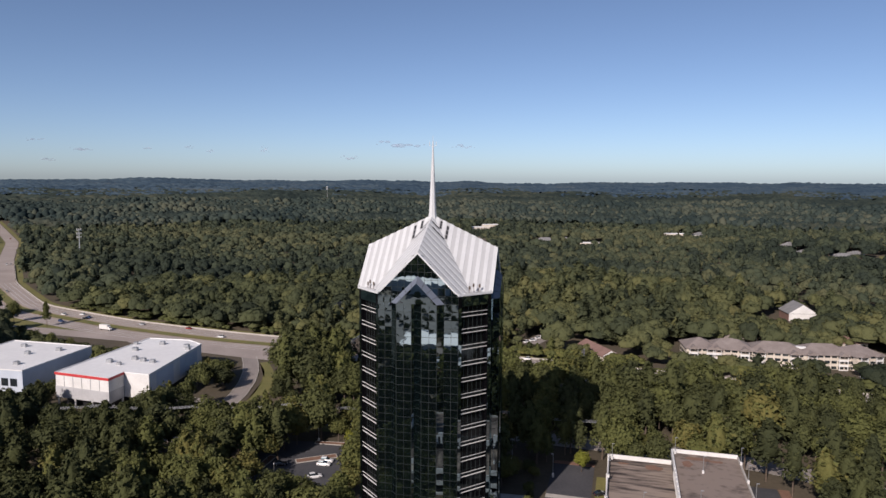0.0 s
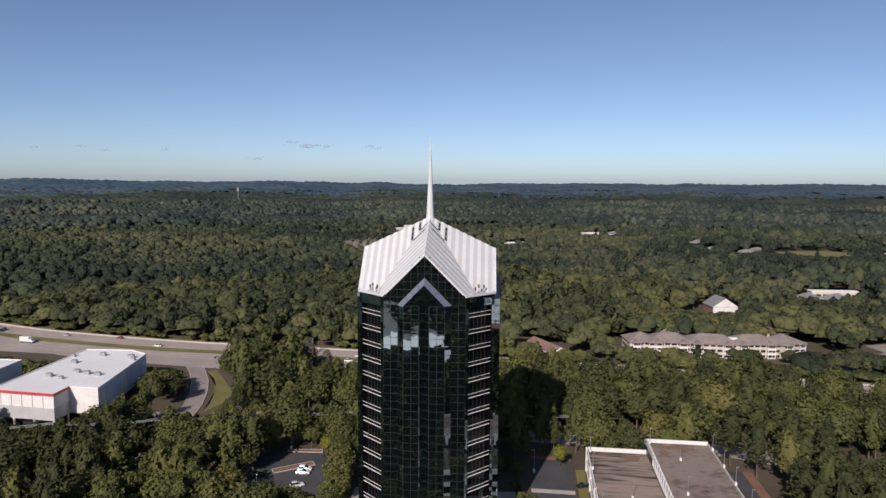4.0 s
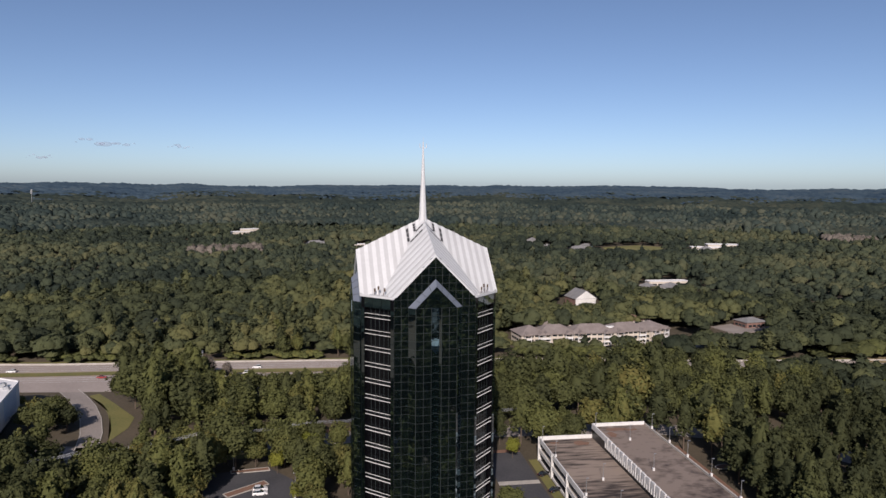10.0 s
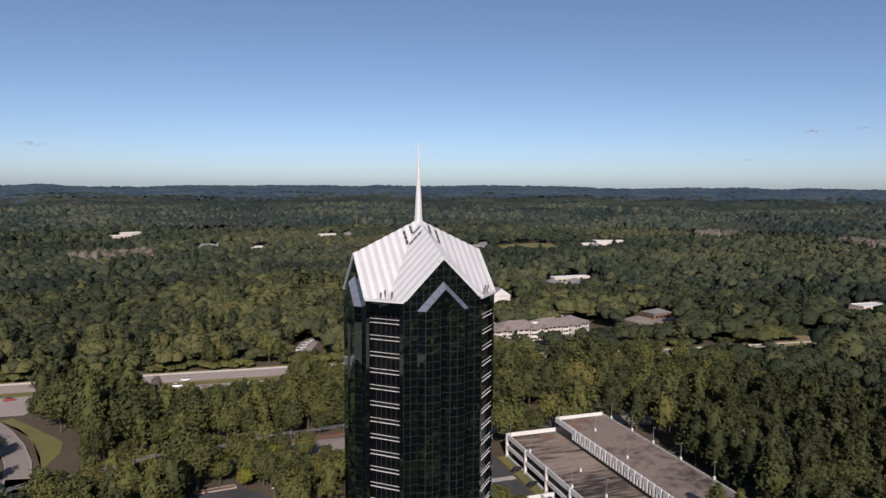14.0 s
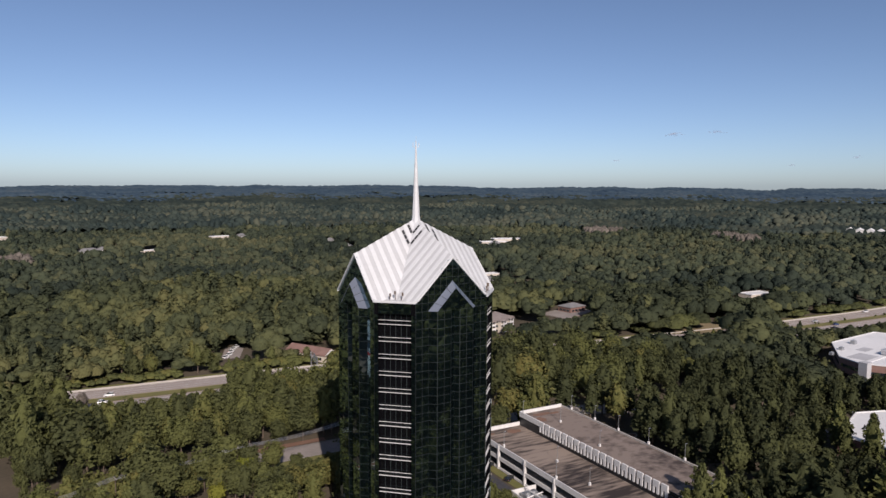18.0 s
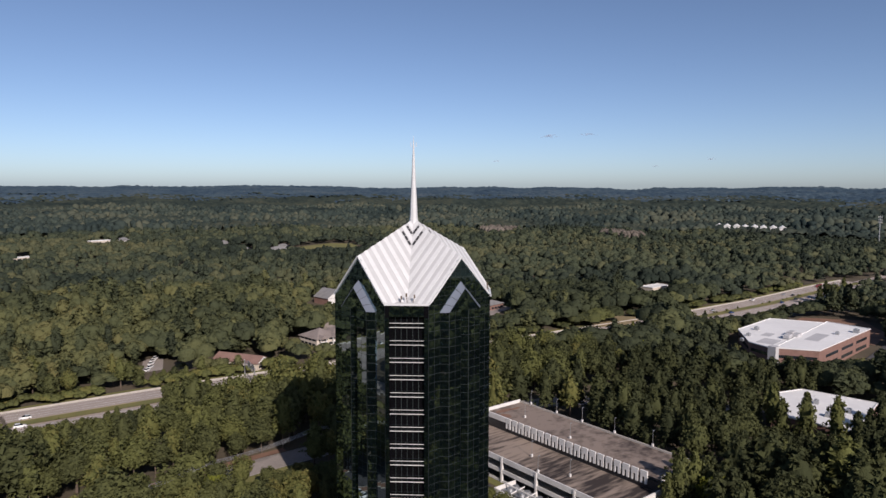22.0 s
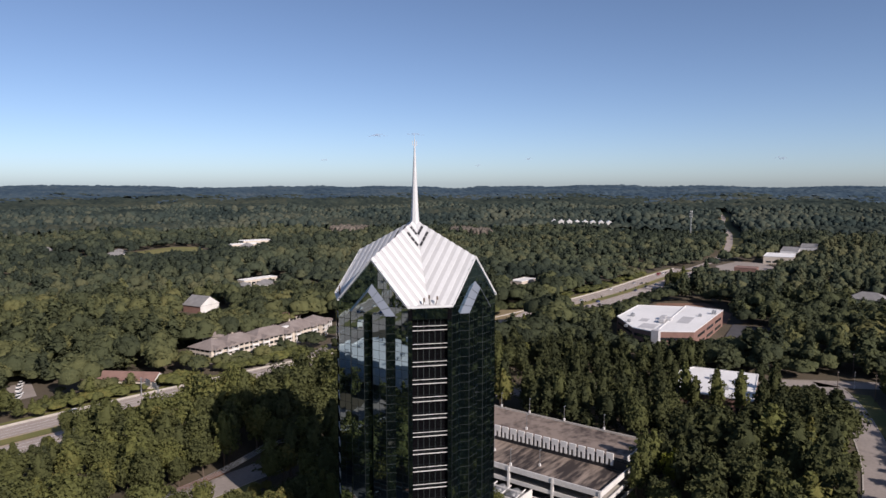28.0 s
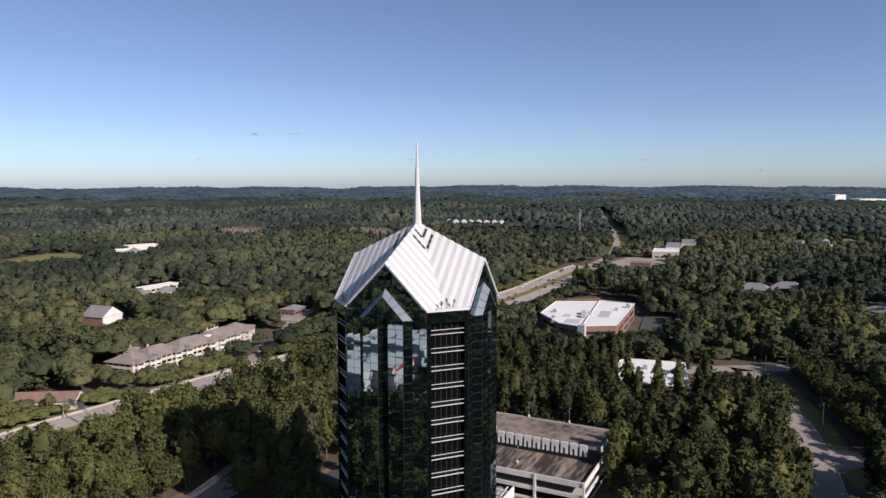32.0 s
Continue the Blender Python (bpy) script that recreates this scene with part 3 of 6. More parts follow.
def draped(name, poly, dz, mat, label, category):
    """A thin sheet of ground cover that follows the land, over a plan polygon."""
    bm = bmesh.new()
    cx, cy = sum(p[0] for p in poly) / len(poly), sum(p[1] for p in poly) / len(poly)
    rings = []
    for f in (0.12, 0.4, 0.7, 1.0):
        ring_ = []
        for (ax, ay), (bx, by) in zip(poly, poly[1:] + poly[:1]):
            for k in range(5):
                x, y = ax + (bx - ax) * k / 5, ay + (by - ay) * k / 5
                x, y = cx + (x - cx) * f, cy + (y - cy) * f
                ring_.append(bm.verts.new((x, y, lift1(x, y) + dz)))
        rings.append(ring_)
    n = len(rings[0])
    bm.faces.new(rings[0])
    for r0, r1 in zip(rings, rings[1:]):
        for i in range(n):
            bm.faces.new((r0[i], r1[i], r1[(i + 1) % n], r0[(i + 1) % n]))
    bmesh.ops.recalc_face_normals(bm, faces=bm.faces[:])
    return tagged(part(name, bm, mat), label, category, kind="structure")


def barrier(name, line, off, h, w, mat, label):
    """A low wall or rail that follows a road at an offset."""
    bm = bmesh.new()
    lo, hi = ribbon(line, off - w / 2, off + w / 2, 0.05), ribbon(line, off - w / 2, off + w / 2, 0.05 + h)
    for m_ in (lo, hi):
        m_.verts.ensure_lookup_table()
    L, U = [v.co.copy() for v in lo.verts], [v.co.copy() for v in hi.verts]
    lo.free(), hi.free()
    vl, vu = [bm.verts.new(p) for p in L], [bm.verts.new(p) for p in U]
    for i in range(0, len(vl) - 2, 2):
        bm.faces.new((vu[i + 1], vu[i + 3], vu[i + 2], vu[i]))
        bm.faces.new((vl[i], vl[i + 2], vu[i + 2], vu[i]))
        bm.faces.new((vl[i + 3], vl[i + 1], vu[i + 1], vu[i + 3]))
    bmesh.ops.recalc_face_normals(bm, faces=bm.faces[:])
    return tagged(part(name, bm, mat), label, "barrier", kind="structure")


def kerb_run(name, line, parent=None, w=0.3, h=0.16, base=0.05):
    bm = bmesh.new()
    for (ax, ay), (bx, by) in zip(line, line[1:]):
        L = math.hypot(bx - ax, by - ay)
        add_box(bm, (ax + bx) / 2, (ay + by) / 2, lift1(ax, ay) + base + h / 2, L + w, w, h, math.degrees(math.atan2(by - ay, bx - ax)))
    return tagged(part(name, bm, M_kerb, parent), "pale concrete kerb along the paving", "kerb", kind="structure")


hw = tagged(part("highway_north_lanes", ribbon(HIGHWAY, 3.2, 17.5, 0.16), M_oldroad), "pale worn highway carriageway with several lanes", "road", kind="structure")
hw2 = tagged(part("highway_south_lanes", ribbon(HIGHWAY, -17.5, -3.2, 0.16), M_oldroad), "pale worn highway carriageway beside the median", "road", kind="structure")
tagged(part("highway_median", ribbon(HIGHWAY, -3.0, 3.0, 0.26), M_grass), "grass strip between the highway's carriageways", "median", kind="structure")
tagged(part("highway_verge_north", ribbon(HIGHWAY, 18.4, 24, 0.1), M_grass), "mown grass verge of the highway", "verge", kind="structure")
tagged(part("highway_verge_south", ribbon(HIGHWAY, -22, -17.7, 0.1), M_grass), "mown grass verge of the highway", "verge", kind="structure")
tagged(part("far_verge", ribbon(HIGHWAY_FAR[2:], -19, 7, 0.4, 30.0), M_grass), "grass verge of the far highway", "grass", kind="structure")
tagged(part("far_highway", ribbon(HIGHWAY_FAR, -4.5, 4.5, 0.8, 30.0), M_oldroad), "pale worn highway running to the horizon", "road", kind="structure")
RAMP = [(-180, 398), (-140, 381), (-110, 369), (-84, 360)]
tagged(part("highway_turn_lane", ribbon(RAMP, -7.5, 7.5, 0.2), M_oldroad), "pale turning lane along the highway", "road", kind="structure")
barrier("north_barrier", HIGHWAY[2:], 18.0, 0.85, 0.4, M_kerb, "pale concrete barrier along the highway")
for off, m in ((17.0, M_line), (13.2, M_line), (9.6, M_line), (6.4, M_line), (3.7, M_yline), (-3.7, M_yline), (-6.9, M_line), (-10.3, M_line), (-13.7, M_line), (-17.0, M_line)):
    tagged(part("lane_line", ribbon(HIGHWAY[3:], off - 0.09, off + 0.09, 0.185), m), "painted lane line on the highway", "road marking", kind="structure")
for nm, half, line in ROADS[2:]:
    if nm == "ramp_road":
        tagged(part(nm, ribbon(line, -half, half, 0.14), M_oldroad), "pale worn slip road beside the highway", "road", kind="structure")
    else:
        tagged(part(nm, ribbon(line, -half, half, 0.14), M_street), "grey asphalt street between the trees", "road", kind="structure")
    for o in (-half - 0.15, half + 0.15):
        tagged(part(nm + "_kerb", ribbon(line, o - 0.18, o + 0.18, 0.26), M_kerb), "pale concrete kerb of the street", "kerb", kind="structure")
tagged(part("street_grass_strip", ribbon(STREET_N[1:5], -12, -5.8, 0.1), M_grass), "mown grass strip beside the street", "grass", kind="structure")
draped("street_verge", [(66, 49), (140, 43), (196, 45), (196, 52.5), (138, 50.5), (80, 55.5), (66, 57)], 0.1, M_grass, "rough grass verge beside the street", "grass")
draped("ramp_lawn", GRASS_H, 0.08, M_grass, "mown lawn between the highway and its slip road", "grass")
draped("drive_lawn", GRASS_W, 0.1, M_grass, "mown lawn beside the curved drive", "grass")
pad("parking_lot_west", LOT_W, 0.1, M_asphalt, "dark asphalt parking lot beside the parking deck")
pad("parking_lot_north", LOT_PAVED, 0.1, M_asphalt, "dark asphalt parking lot with planted islands")
pad("service_lane", LANE_E, 0.1, M_asphalt, "dark asphalt lane behind the parking deck")
pad("store_parking", SOUTH_LOT, 0.1, M_lot, "grey asphalt parking lot beside the stores")
pad("plaza", PLAZA, 0.07, M_kerb, "pale paved plaza round the tower")
pad("office_parking", OFFICE_LOT, 0.1, M_asphalt, "dark asphalt parking lot by the brick office")
draped("playing_field", FIELD, 0.2, M_grass, "worn playing field beside the school", "field")
draped("earth_bank", BANK, 0.3, M_dry, "dry grass and earth bank beside the highway", "bank")
draped("office_yard", YARD, 0.15, M_earth, "bare red-brown earth yard behind the brick office", "yard")
draped("far_lot", FAR_LOT, 0.2, M_street, "grey paved yard by the highway", "pavement")
draped("small_lot", SMALL_LOT, 0.15, M_street, "grey parking lot among the trees", "pavement")
for poly in ([(-49, 223.5), (-36, 228.5), (-37, 231.5), (-50, 226.5)], [(-64, 212), (-61.5, 211), (-57, 229), (-59.5, 230)], [(-46, 241), (-34, 239), (-34, 241.5), (-46, 243)]):
    pad("planting_bed", poly, 0.3, M_earth, "kerbed red mulch bed in the parking lot", "planting bed")
    kerb_run("bed_kerb", poly + poly[:1], base=0.12, h=0.24)
pad("lane_bank", local(GAR_O, GAR_T, [(51.4, -70), (54.5, -70), (54.5, 6), (51.4, 6)]), 0.12, M_earth, "red mulch bank along the lane", "bank")
pad("lane_island", [(109 + 3.4 * math.cos(a * 0.524), 184.2 + 1.9 * math.sin(a * 0.524)) for a in range(12)], 0.22, M_kerb, "pale kerb round an island in the lane", "kerb")
pad("island_bed", [(109 + 2.9 * math.cos(a * 0.524), 184.2 + 1.45 * math.sin(a * 0.524)) for a in range(12)], 0.27, M_earth, "red mulch bed on the lane's island", "planting bed")
pad("lot_bank", local((53, 215), -15, [(-17, 6.4), (-3.5, 6.4), (-3.5, 8.6), (-17, 8.6)]), 0.12, M_earth, "red mulch bed at the lot's end", "bank")
pad("deck_grass", local(GAR_O, GAR_T, [(-3.6, -60), (-0.6, -60), (-0.6, 0), (-3.6, 0)]), 0.12, M_grass, "grass strip beside the parking deck", "grass")
pad("lot_walk", local((53, 215), -15, [(-17, -20), (-3.5, -20), (-3.5, -17.5), (-17, -17.5)]), 0.16, M_kerb, "pale concrete walk across the lot", "path")
tagged(part("street_bank", ribbon(STREET_N[2:5], 6.0, 9.5, 0.3), M_earth), "red earth bank beside the street", "bank", kind="structure")
pad("station_lot", POLICE, 0.1, M_street, "grey paved yard with planted islands")


# ---------------------------------------------------------------- the tower
tower = thing("tower", "tall black-glass office tower with a white metal roof and spire", "office tower", (CX, CY, 0), -11.0)
A, H, ZE, ZG, ZA = 10.0, 17.0, 68.3, 78.4, 86.5
STOREY, RAIL0 = 4.03, 63.4
TURNS = [("south", 0), ("east", 90), ("north", 180), ("west", 270)]


def roof_z(x, y):
    """The roof plane right of the south gable: it falls from the ridge (x = 0)."""
    return ZA - (ZG - ZE) / A * x + (ZA - ZG) / H * y


# the wide facade in plan: along it from its middle, and how far out it stands
FOLDS = [(-10.0, 0.0), (-6.5, 0.0), (-5.0, 1.5), (-1.25, 1.5), (0.0, 0.25), (1.25, 1.5), (5.0, 1.5), (6.5, 0.0), (10.0, 0.0)]
ZB = 66.0                          # head of the folded part


def face_pt(s, o, z):
    return (s, -H - o, z)


rng = random.Random(5)


def pane_quad(bm, p0, p1, z0, z1, mi=0, tilt=0.005):
    """One pane between two plan points, held a hair off true so that reflections break at the joints."""
    dx, dy = p1[0] - p0[0], p1[1] - p0[1]
    L = math.hypot(dx, dy)
    nx, ny = dy / L, -dx / L
    a, b = rng.uniform(-tilt, tilt), rng.uniform(-tilt, tilt)
    g = 0.045
    ux, uy = dx / L * g, dy / L * g
    q = [(p0[0] + ux, p0[1] + uy, z0 + g, -a - b), (p1[0] - ux, p1[1] - uy, z0 + g, a - b), (p1[0] - ux, p1[1] - uy, z1 - g, a + b), (p0[0] + ux, p0[1] + uy, z1 - g, -a + b)]
    vs = [bm.verts.new((x + nx * (0.06 + k), y + ny * (0.06 + k), z)) for x, y, z, k in q]
    bm.faces.new(vs).material_index = mi


def facade_cells():
    """Panes of one wide facade: pairs of plan points and heights."""
    out = []
    nrow = 33
    for (s0, o0), (s1, o1) in zip(FOLDS, FOLDS[1:]):
        L = math.hypot(s1 - s0, o1 - o0)
        k = max(1, round(L / 1.75)) if L > 2.2 else 1
        for i in range(k):
            a, b = i / k, (i + 1) / k
            for r in range(nrow):
                out.append(((s0 + (s1 - s0) * a, -H - o0 - (o1 - o0) * a), (s0 + (s1 - s0) * b, -H - o0 - (o1 - o0) * b), ZB - (r + 1) * 2.0, ZB - r * 2.0))
    return out


CELLS = facade_cells()
for nm, turn in TURNS:
    rot = pose(0, 0, 0, 0, 0, turn)
    seen = nm in ("south", "west")
    # backing wall of the folded facade (the mullions show between the panes)
    bm = bmesh.new()
    for (s0, o0), (s1, o1) in zip(FOLDS, FOLDS[1:]):
        add_poly(bm, [face_pt(s0, o0, 0), face_pt(s1, o1, 0), face_pt(s1, o1, ZB), face_pt(s0, o0, ZB)])
    fac = part("facade", bm, M_mullion, tower, "dark mullion grid of the folded glass facade")
    fac.matrix_basis = rot
    # panes: the topmost of the two fronts that the flight passes are pieces, the others are joined
    rest = bmesh.new()
    n_single = 0
    for p0, p1, z0, z1 in CELLS:
        if seen and z1 > ZB - 21 and n_single < 115:
            one = bmesh.new()
            pane_quad(one, p0, p1, z0, z1)
            part("pane", one, M_glass, fac)
            n_single += 1
        else:
            pane_quad(rest, p0, p1, z0, z1)
    tagged(part("panes", rest, M_glass, fac), "dark green mirror-glass panes", kind="stuff")
    # gable wall above, in panes
    bm = bmesh.new()
    add_poly(bm, [(-A, -H, ZB), (A, -H, ZB), (A, -H, ZE), (0, -H, ZG), (-A, -H, ZE)])
    gab = part("gable", bm, M_mullion, tower)
    gab.matrix_basis = rot
    joined = bmesh.new()
    for i in range(-6, 6):
        for r in range(7):
            x0, x1, z0, z1 = i * A / 6, (i + 1) * A / 6, ZB + r * 1.9, ZB + (r + 1) * 1.9
            top = lambda x: ZG - (ZG - ZE) * abs(x) / A - 0.25
            if top(x0) <= z0 + 0.1 and top(x1) <= z0 + 0.1:
                continue
            k = rng.uniform(-0.01, 0.01)
            g = 0.04
            xa, xb = x0 + g, x1 - g
            ta, tb = top(xa), top(xb)
            ps = [(xa, z0 + g), (xb, z0 + g)]
            if tb >= z1 - g:
                ps.append((xb, z1 - g))
                if ta < z1 - g:
                    ps += [(xa + (z1 - g - ta) / max(1e-6, (tb - ta)) * (xb - xa), z1 - g)] + ([(xa, ta)] if ta > z0 + g else [])
                else:
                    ps.append((xa, z1 - g))
            else:
                if tb > z0 + g:
                    ps.append((xb, tb))
                if ta >= z1 - g:
                    ps += [(xa + (ta - z1 + g) / max(1e-6, (ta - tb)) * (xb - xa), z1 - g), (xa, z1 - g)]
                elif ta > z0 + g:
                    ps.append((xa, ta))
            if len(ps) > 2:
                bm = bmesh.new() if seen else joined
                add_poly(bm, [(x, -H - 0.06 - k * (x - x0), z) for x, z in ps])
                if seen:
                    part("pane", bm, M_glass, gab)
    if seen:
        joined.free()
    else:
        tagged(part("panes", joined, M_glass, gab), "dark green mirror-glass panes", kind="stuff")
    # the bay's own small gable: two sloped glass cheeks lean back from its front to the wall
    bm = bmesh.new()
    zf, zw = ZB + 5.0 * 1.02, ZB + 6.5 * 1.02
    add_poly(bm, [(-5, -H - 1.5, ZB), (5, -H - 1.5, ZB), (0, -H - 1.5, zf)])
    add_poly(bm, [(-5, -H - 1.5, ZB), (5, -H - 1.5, ZB), (6.5, -H, ZB), (-6.5, -H, ZB)][::-1])
    bay = part("bay_gable", bm, M_glass, tower, "small glass gable over the projecting bay")
    bay.matrix_basis = rot
    for sgn in (-1, 1):
        bm = bmesh.new()
        q = [(0, -H - 1.6, zf + 0.06), (sgn * 5.0, -H - 1.6, ZB + 0.02), (sgn * 6.6, -H - 0.07, ZB + 0.02), (0, -H - 0.07, zw + 0.06)]
        t = [(x, y + 0.05, z - 0.12) for x, y, z in q]
        vs, ws = [bm.verts.new(p) for p in q], [bm.verts.new(p) for p in t]
        bm.faces.new(vs if sgn > 0 else vs[::-1])
        bm.faces.new(ws[::-1] if sgn > 0 else ws)
        for i in range(4):
            bm.faces.new((vs[i], vs[(i + 1) % 4], ws[(i + 1) % 4], ws[i]))
        bmesh.ops.recalc_face_normals(bm, faces=bm.faces[:])
        part("bay_slope", bm, M_slopeglass, bay, "blue sloped glass strip")
        for k in range(1, 4):
            f = k / 4
            p, r = [Vector(q[0]).lerp(Vector(q[1]), f), Vector(q[3]).lerp(Vector(q[2]), f)]
            part("glazing_bar", tube(p, r, 0.06, 0.06, 4), M_mullion, bay)
    # the cut corner to the right of this facade: black glass with a recessed stack of balconies
    bm = bmesh.new()
    e = [(A, -H), (A + 0.68, -H + 0.68), (H - 0.72, -A - 0.72), (H, -A)]
    dx = dy = -0.64
    r0 = (e[1][0] + dx, e[1][1] - dy)
    r1 = (e[2][0] + dx, e[2][1] - dy)
    zt = 65.3
    for p, q in ((e[0], e[1]), (e[2], e[3])):
        add_poly(bm, [(*p, 0), (*q, 0), (*q, ZE - 0.3), (*p, ZE - 0.3)])
    add_poly(bm, [(*e[1], zt), (*e[2], zt), (*e[2], ZE - 0.3), (*e[1], ZE - 0.3)])
    add_poly(bm, [(*e[1], zt), (*r0, zt), (*r1, zt), (*e[2], zt)])
    add_poly(bm, [(*r0, 0), (*r1, 0), (*r1, zt), (*r0, zt)])
    add_poly(bm, [(*e[1], 0), (*r0, 0), (*r0, zt), (*e[1], zt)])
    add_poly(bm, [(*r1, 0), (*e[2], 0), (*e[2], zt), (*r1, zt)])
    cor = part("corner", bm, M_glassdark, tower, "black glass cut corner with recessed balconies")
    cor.matrix_basis = rot
    bm = bmesh.new()
    for k in range(17):
        z = zt - 0.1 - 2.015 * (2 * k)
        for p, q in ((e[0], e[1]), (e[2], e[3])):
            for hh in (0, 1):
                pane_quad(bm, p, q, max(0.1, z - 2.015 * (hh + 1)), z - 2.015 * hh)
        if z < 4.5:
            break
    for i in range(3):
        f0, f1 = i / 3, (i + 1) / 3
        pane_quad(bm, (e[1][0] + (e[2][0] - e[1][0]) * f0, e[1][1] + (e[2][1] - e[1][1]) * f0), (e[1][0] + (e[2][0] - e[1][0]) * f1, e[1][1] + (e[2][1] - e[1][1]) * f1), zt + 0.1, ZE - 0.5)
    part("corner_panes", bm, M_glass, cor)
    bm = bmesh.new()
    for i in range(1, 6):
        f = i / 6
        add_box(bm, r0[0] + (r1[0] - r0[0]) * f, r0[1] + (r1[1] - r0[1]) * f, zt / 2, 0.08, 0.08, zt, 45)
    part("corner_mullions", bm, M_mullion, cor)
    mx, my = (e[1][0] + e[2][0]) / 2, (e[1][1] + e[2][1]) / 2
    wl = math.hypot(e[2][0] - e[1][0], e[2][1] - e[1][1]) - 0.1
    rail = slab = None
    for k in range(16):
        z = RAIL0 - k * STOREY
        if rail is None:
            rail = part("balcony_rail", box(mx - 0.12, my + 0.12, 0, wl, 0.12, 0.085, 45), M_white, cor)
            slab = part("balcony_edge", box(mx - 0.2, my + 0.2, 0, wl, 0.3, 0.085, 45), M_white, cor)
            rail.matrix_basis, slab.matrix_basis = pose(0, 0, z + 0.5), pose(0, 0, z - 0.5)
        else:
            share("balcony_rail", rail.data, cor, pose(0, 0, z + 0.5))
            share("balcony_edge", slab.data, cor, pose(0, 0, z - 0.5))
    bm = bmesh.new()
    for p, q in ((e[0], e[3]),):
        add_box(bm, (p[0] + q[0]) / 2 + 0.1, (p[1] + q[1]) / 2 - 0.1, ZE - 0.1, math.hypot(q[0] - p[0], q[1] - p[1]) + 0.3, 0.45, 0.42, 45)
    part("eave_coping", bm, M_roofwhite, cor, "white eave coping")
    part("valley_infill", prism([(A + 0.1, -H + 0.1), (H - 0.1, -A - 0.1), (12.15, -12.15)], ZE - 0.5, ZE - 0.02), M_roofwhite, cor, "white metal infill at the valley's foot")
    # roof: two slopes that meet this gable's ridge, each laid in bands parallel to the rake
    for sgn in (-1, 1):
        nb = 18
        slope = None
        for b in range(nb):
            y0, y1 = -H - 0.35 + (H + 0.35) * b / nb, -H - 0.35 + (H + 0.35) * (b + 1) / nb
            lim = lambda y: max(0.02, min(-y, 27.0 + y - 0.3))
            ys = [y0] + ([-13.5] if y0 < -13.5 < y1 else []) + [y1]
            bm = bmesh.new()
            up = 0.10 if b % 2 == 0 else 0.0
            ringt = [(0.0, y) for y in ys[::-1]] + [(sgn * lim(y), y) for y in ys]
            tv = [bm.verts.new((x, y, roof_z(abs(x), y) + up + 0.05)) for x, y in ringt]
            bv = [bm.verts.new((x, y, roof_z(abs(x), y) - 0.25)) for x, y in ringt]
            bm.faces.new(tv)
            bm.faces.new(bv[::-1])
            for i in range(len(tv)):
                j = (i + 1) % len(tv)
                bm.faces.new((tv[i], bv[i], bv[j], tv[j]))
            bmesh.ops.recalc_face_normals(bm, faces=bm.faces[:])
            if slope is None:
                slope = part("roof_slope", bm, M_roofwhite, tower, "white standing-seam metal roof slope")
                slope.matrix_basis = rot
            else:
                part("roof_band", bm, M_roofwhite if b % 2 == 0 else M_roofgrey, slope)
        # rake trim
        bm = bmesh.new()
        p, q = Vector((0, -H - 0.3, ZG)), Vector((sgn * (A + 0.1), -H - 0.3, ZE - 0.05))
        add_tube(bm, p, q, 0.15, 0.15, 4)
        part("rake_trim", bm, M_roofwhite, slope)
        # dark louvre slots near the top, along the bands
        for yy, x0, x1 in ((-4.35, 0.9, 4.1), (-2.55, 0.5, 2.4)):
            for c in range(3):
                xa, xb = x0 + (x1 - x0) * c / 3, x0 + (x1 - x0) * (c + 0.86) / 3
                bm = bmesh.new()
                q = [(sgn * xa, yy - 0.28), (sgn * xb, yy - 0.28), (sgn * xb, yy + 0.28), (sgn * xa, yy + 0.28)]
                add_poly(bm, [(x, y, roof_z(abs(x), y) + 0.17) for x, y in (q if sgn > 0 else q[::-1])])
                part("louvre", bm, M_dark, slope, "dark louvre slot")
# gutter boxes, masts and cameras at the foot of each valley
for nm, turn in TURNS:
    rot = pose(0, 0, 0, 0, 0, turn)
    bm = box(13.1, -13.1, ZE + 0.12, 5.2, 0.7, 0.3, 45)
    part("gutter_box", bm, M_roofgrey, tower, "grey gutter box at the valley's foot").matrix_basis = rot
    for k, (f, hh, lean) in enumerate(((-1.5, 1.9, 0.25), (0.1, 2.5, -0.2), (1.3, 2.2, 0.45))):
        bm = bmesh.new()
        x, y = 13.1 + f * 0.7, -13.1 + f * 0.7
        add_tube(bm, (x, y, 68.2), (x + lean * 0.7, y + lean * 0.7, 67.8 + hh), 0.09, 0.07, 6)
        add_box(bm, x + lean * 0.7, y + lean * 0.7, 67.8 + hh, 0.36, 0.28, 0.8, 45)
        part("antenna_mast", bm, M_bark, tower).matrix_basis = rot
bm = bmesh.new()
add_tube(bm, (0, 0, 85.2), (0, 0, 87.2), 1.25, 0.98, 8)
add_tube(bm, (0, 0, 87.2), (0, 0, 106.0), 0.98, 0.10, 8)
add_tube(bm, (0, 0, 106.0), (0, 0, 107.2), 0.05, 0.03, 5)
spire = part("spire", bm, M_roofwhite, tower, "slender white spire with a needle tip")
bm = bmesh.new()
for sx in (-1, 1):
    add_tube(bm, (0, 0, 104.3), (sx * 0.85, 0, 104.6), 0.05, 0.05, 5)
    add_tube(bm, (sx * 0.85, 0, 104.5), (sx * 0.85, 0, 105.6), 0.09, 0.07, 6)
part("beacon_arm", bm, M_roofwhite, spire)
bm = bmesh.new()
add_prism(bm, [(3 - A, 0.4 - H), (A - 3, 0.4 - H), (H - 0.4, 3 - A), (H - 0.4, A - 3), (A - 3, H - 0.4), (3 - A, H - 0.4), (0.4 - H, A - 3), (0.4 - H, 3 - A)], 0.0, 66.3)
part("core", bm, M_dark, tower)


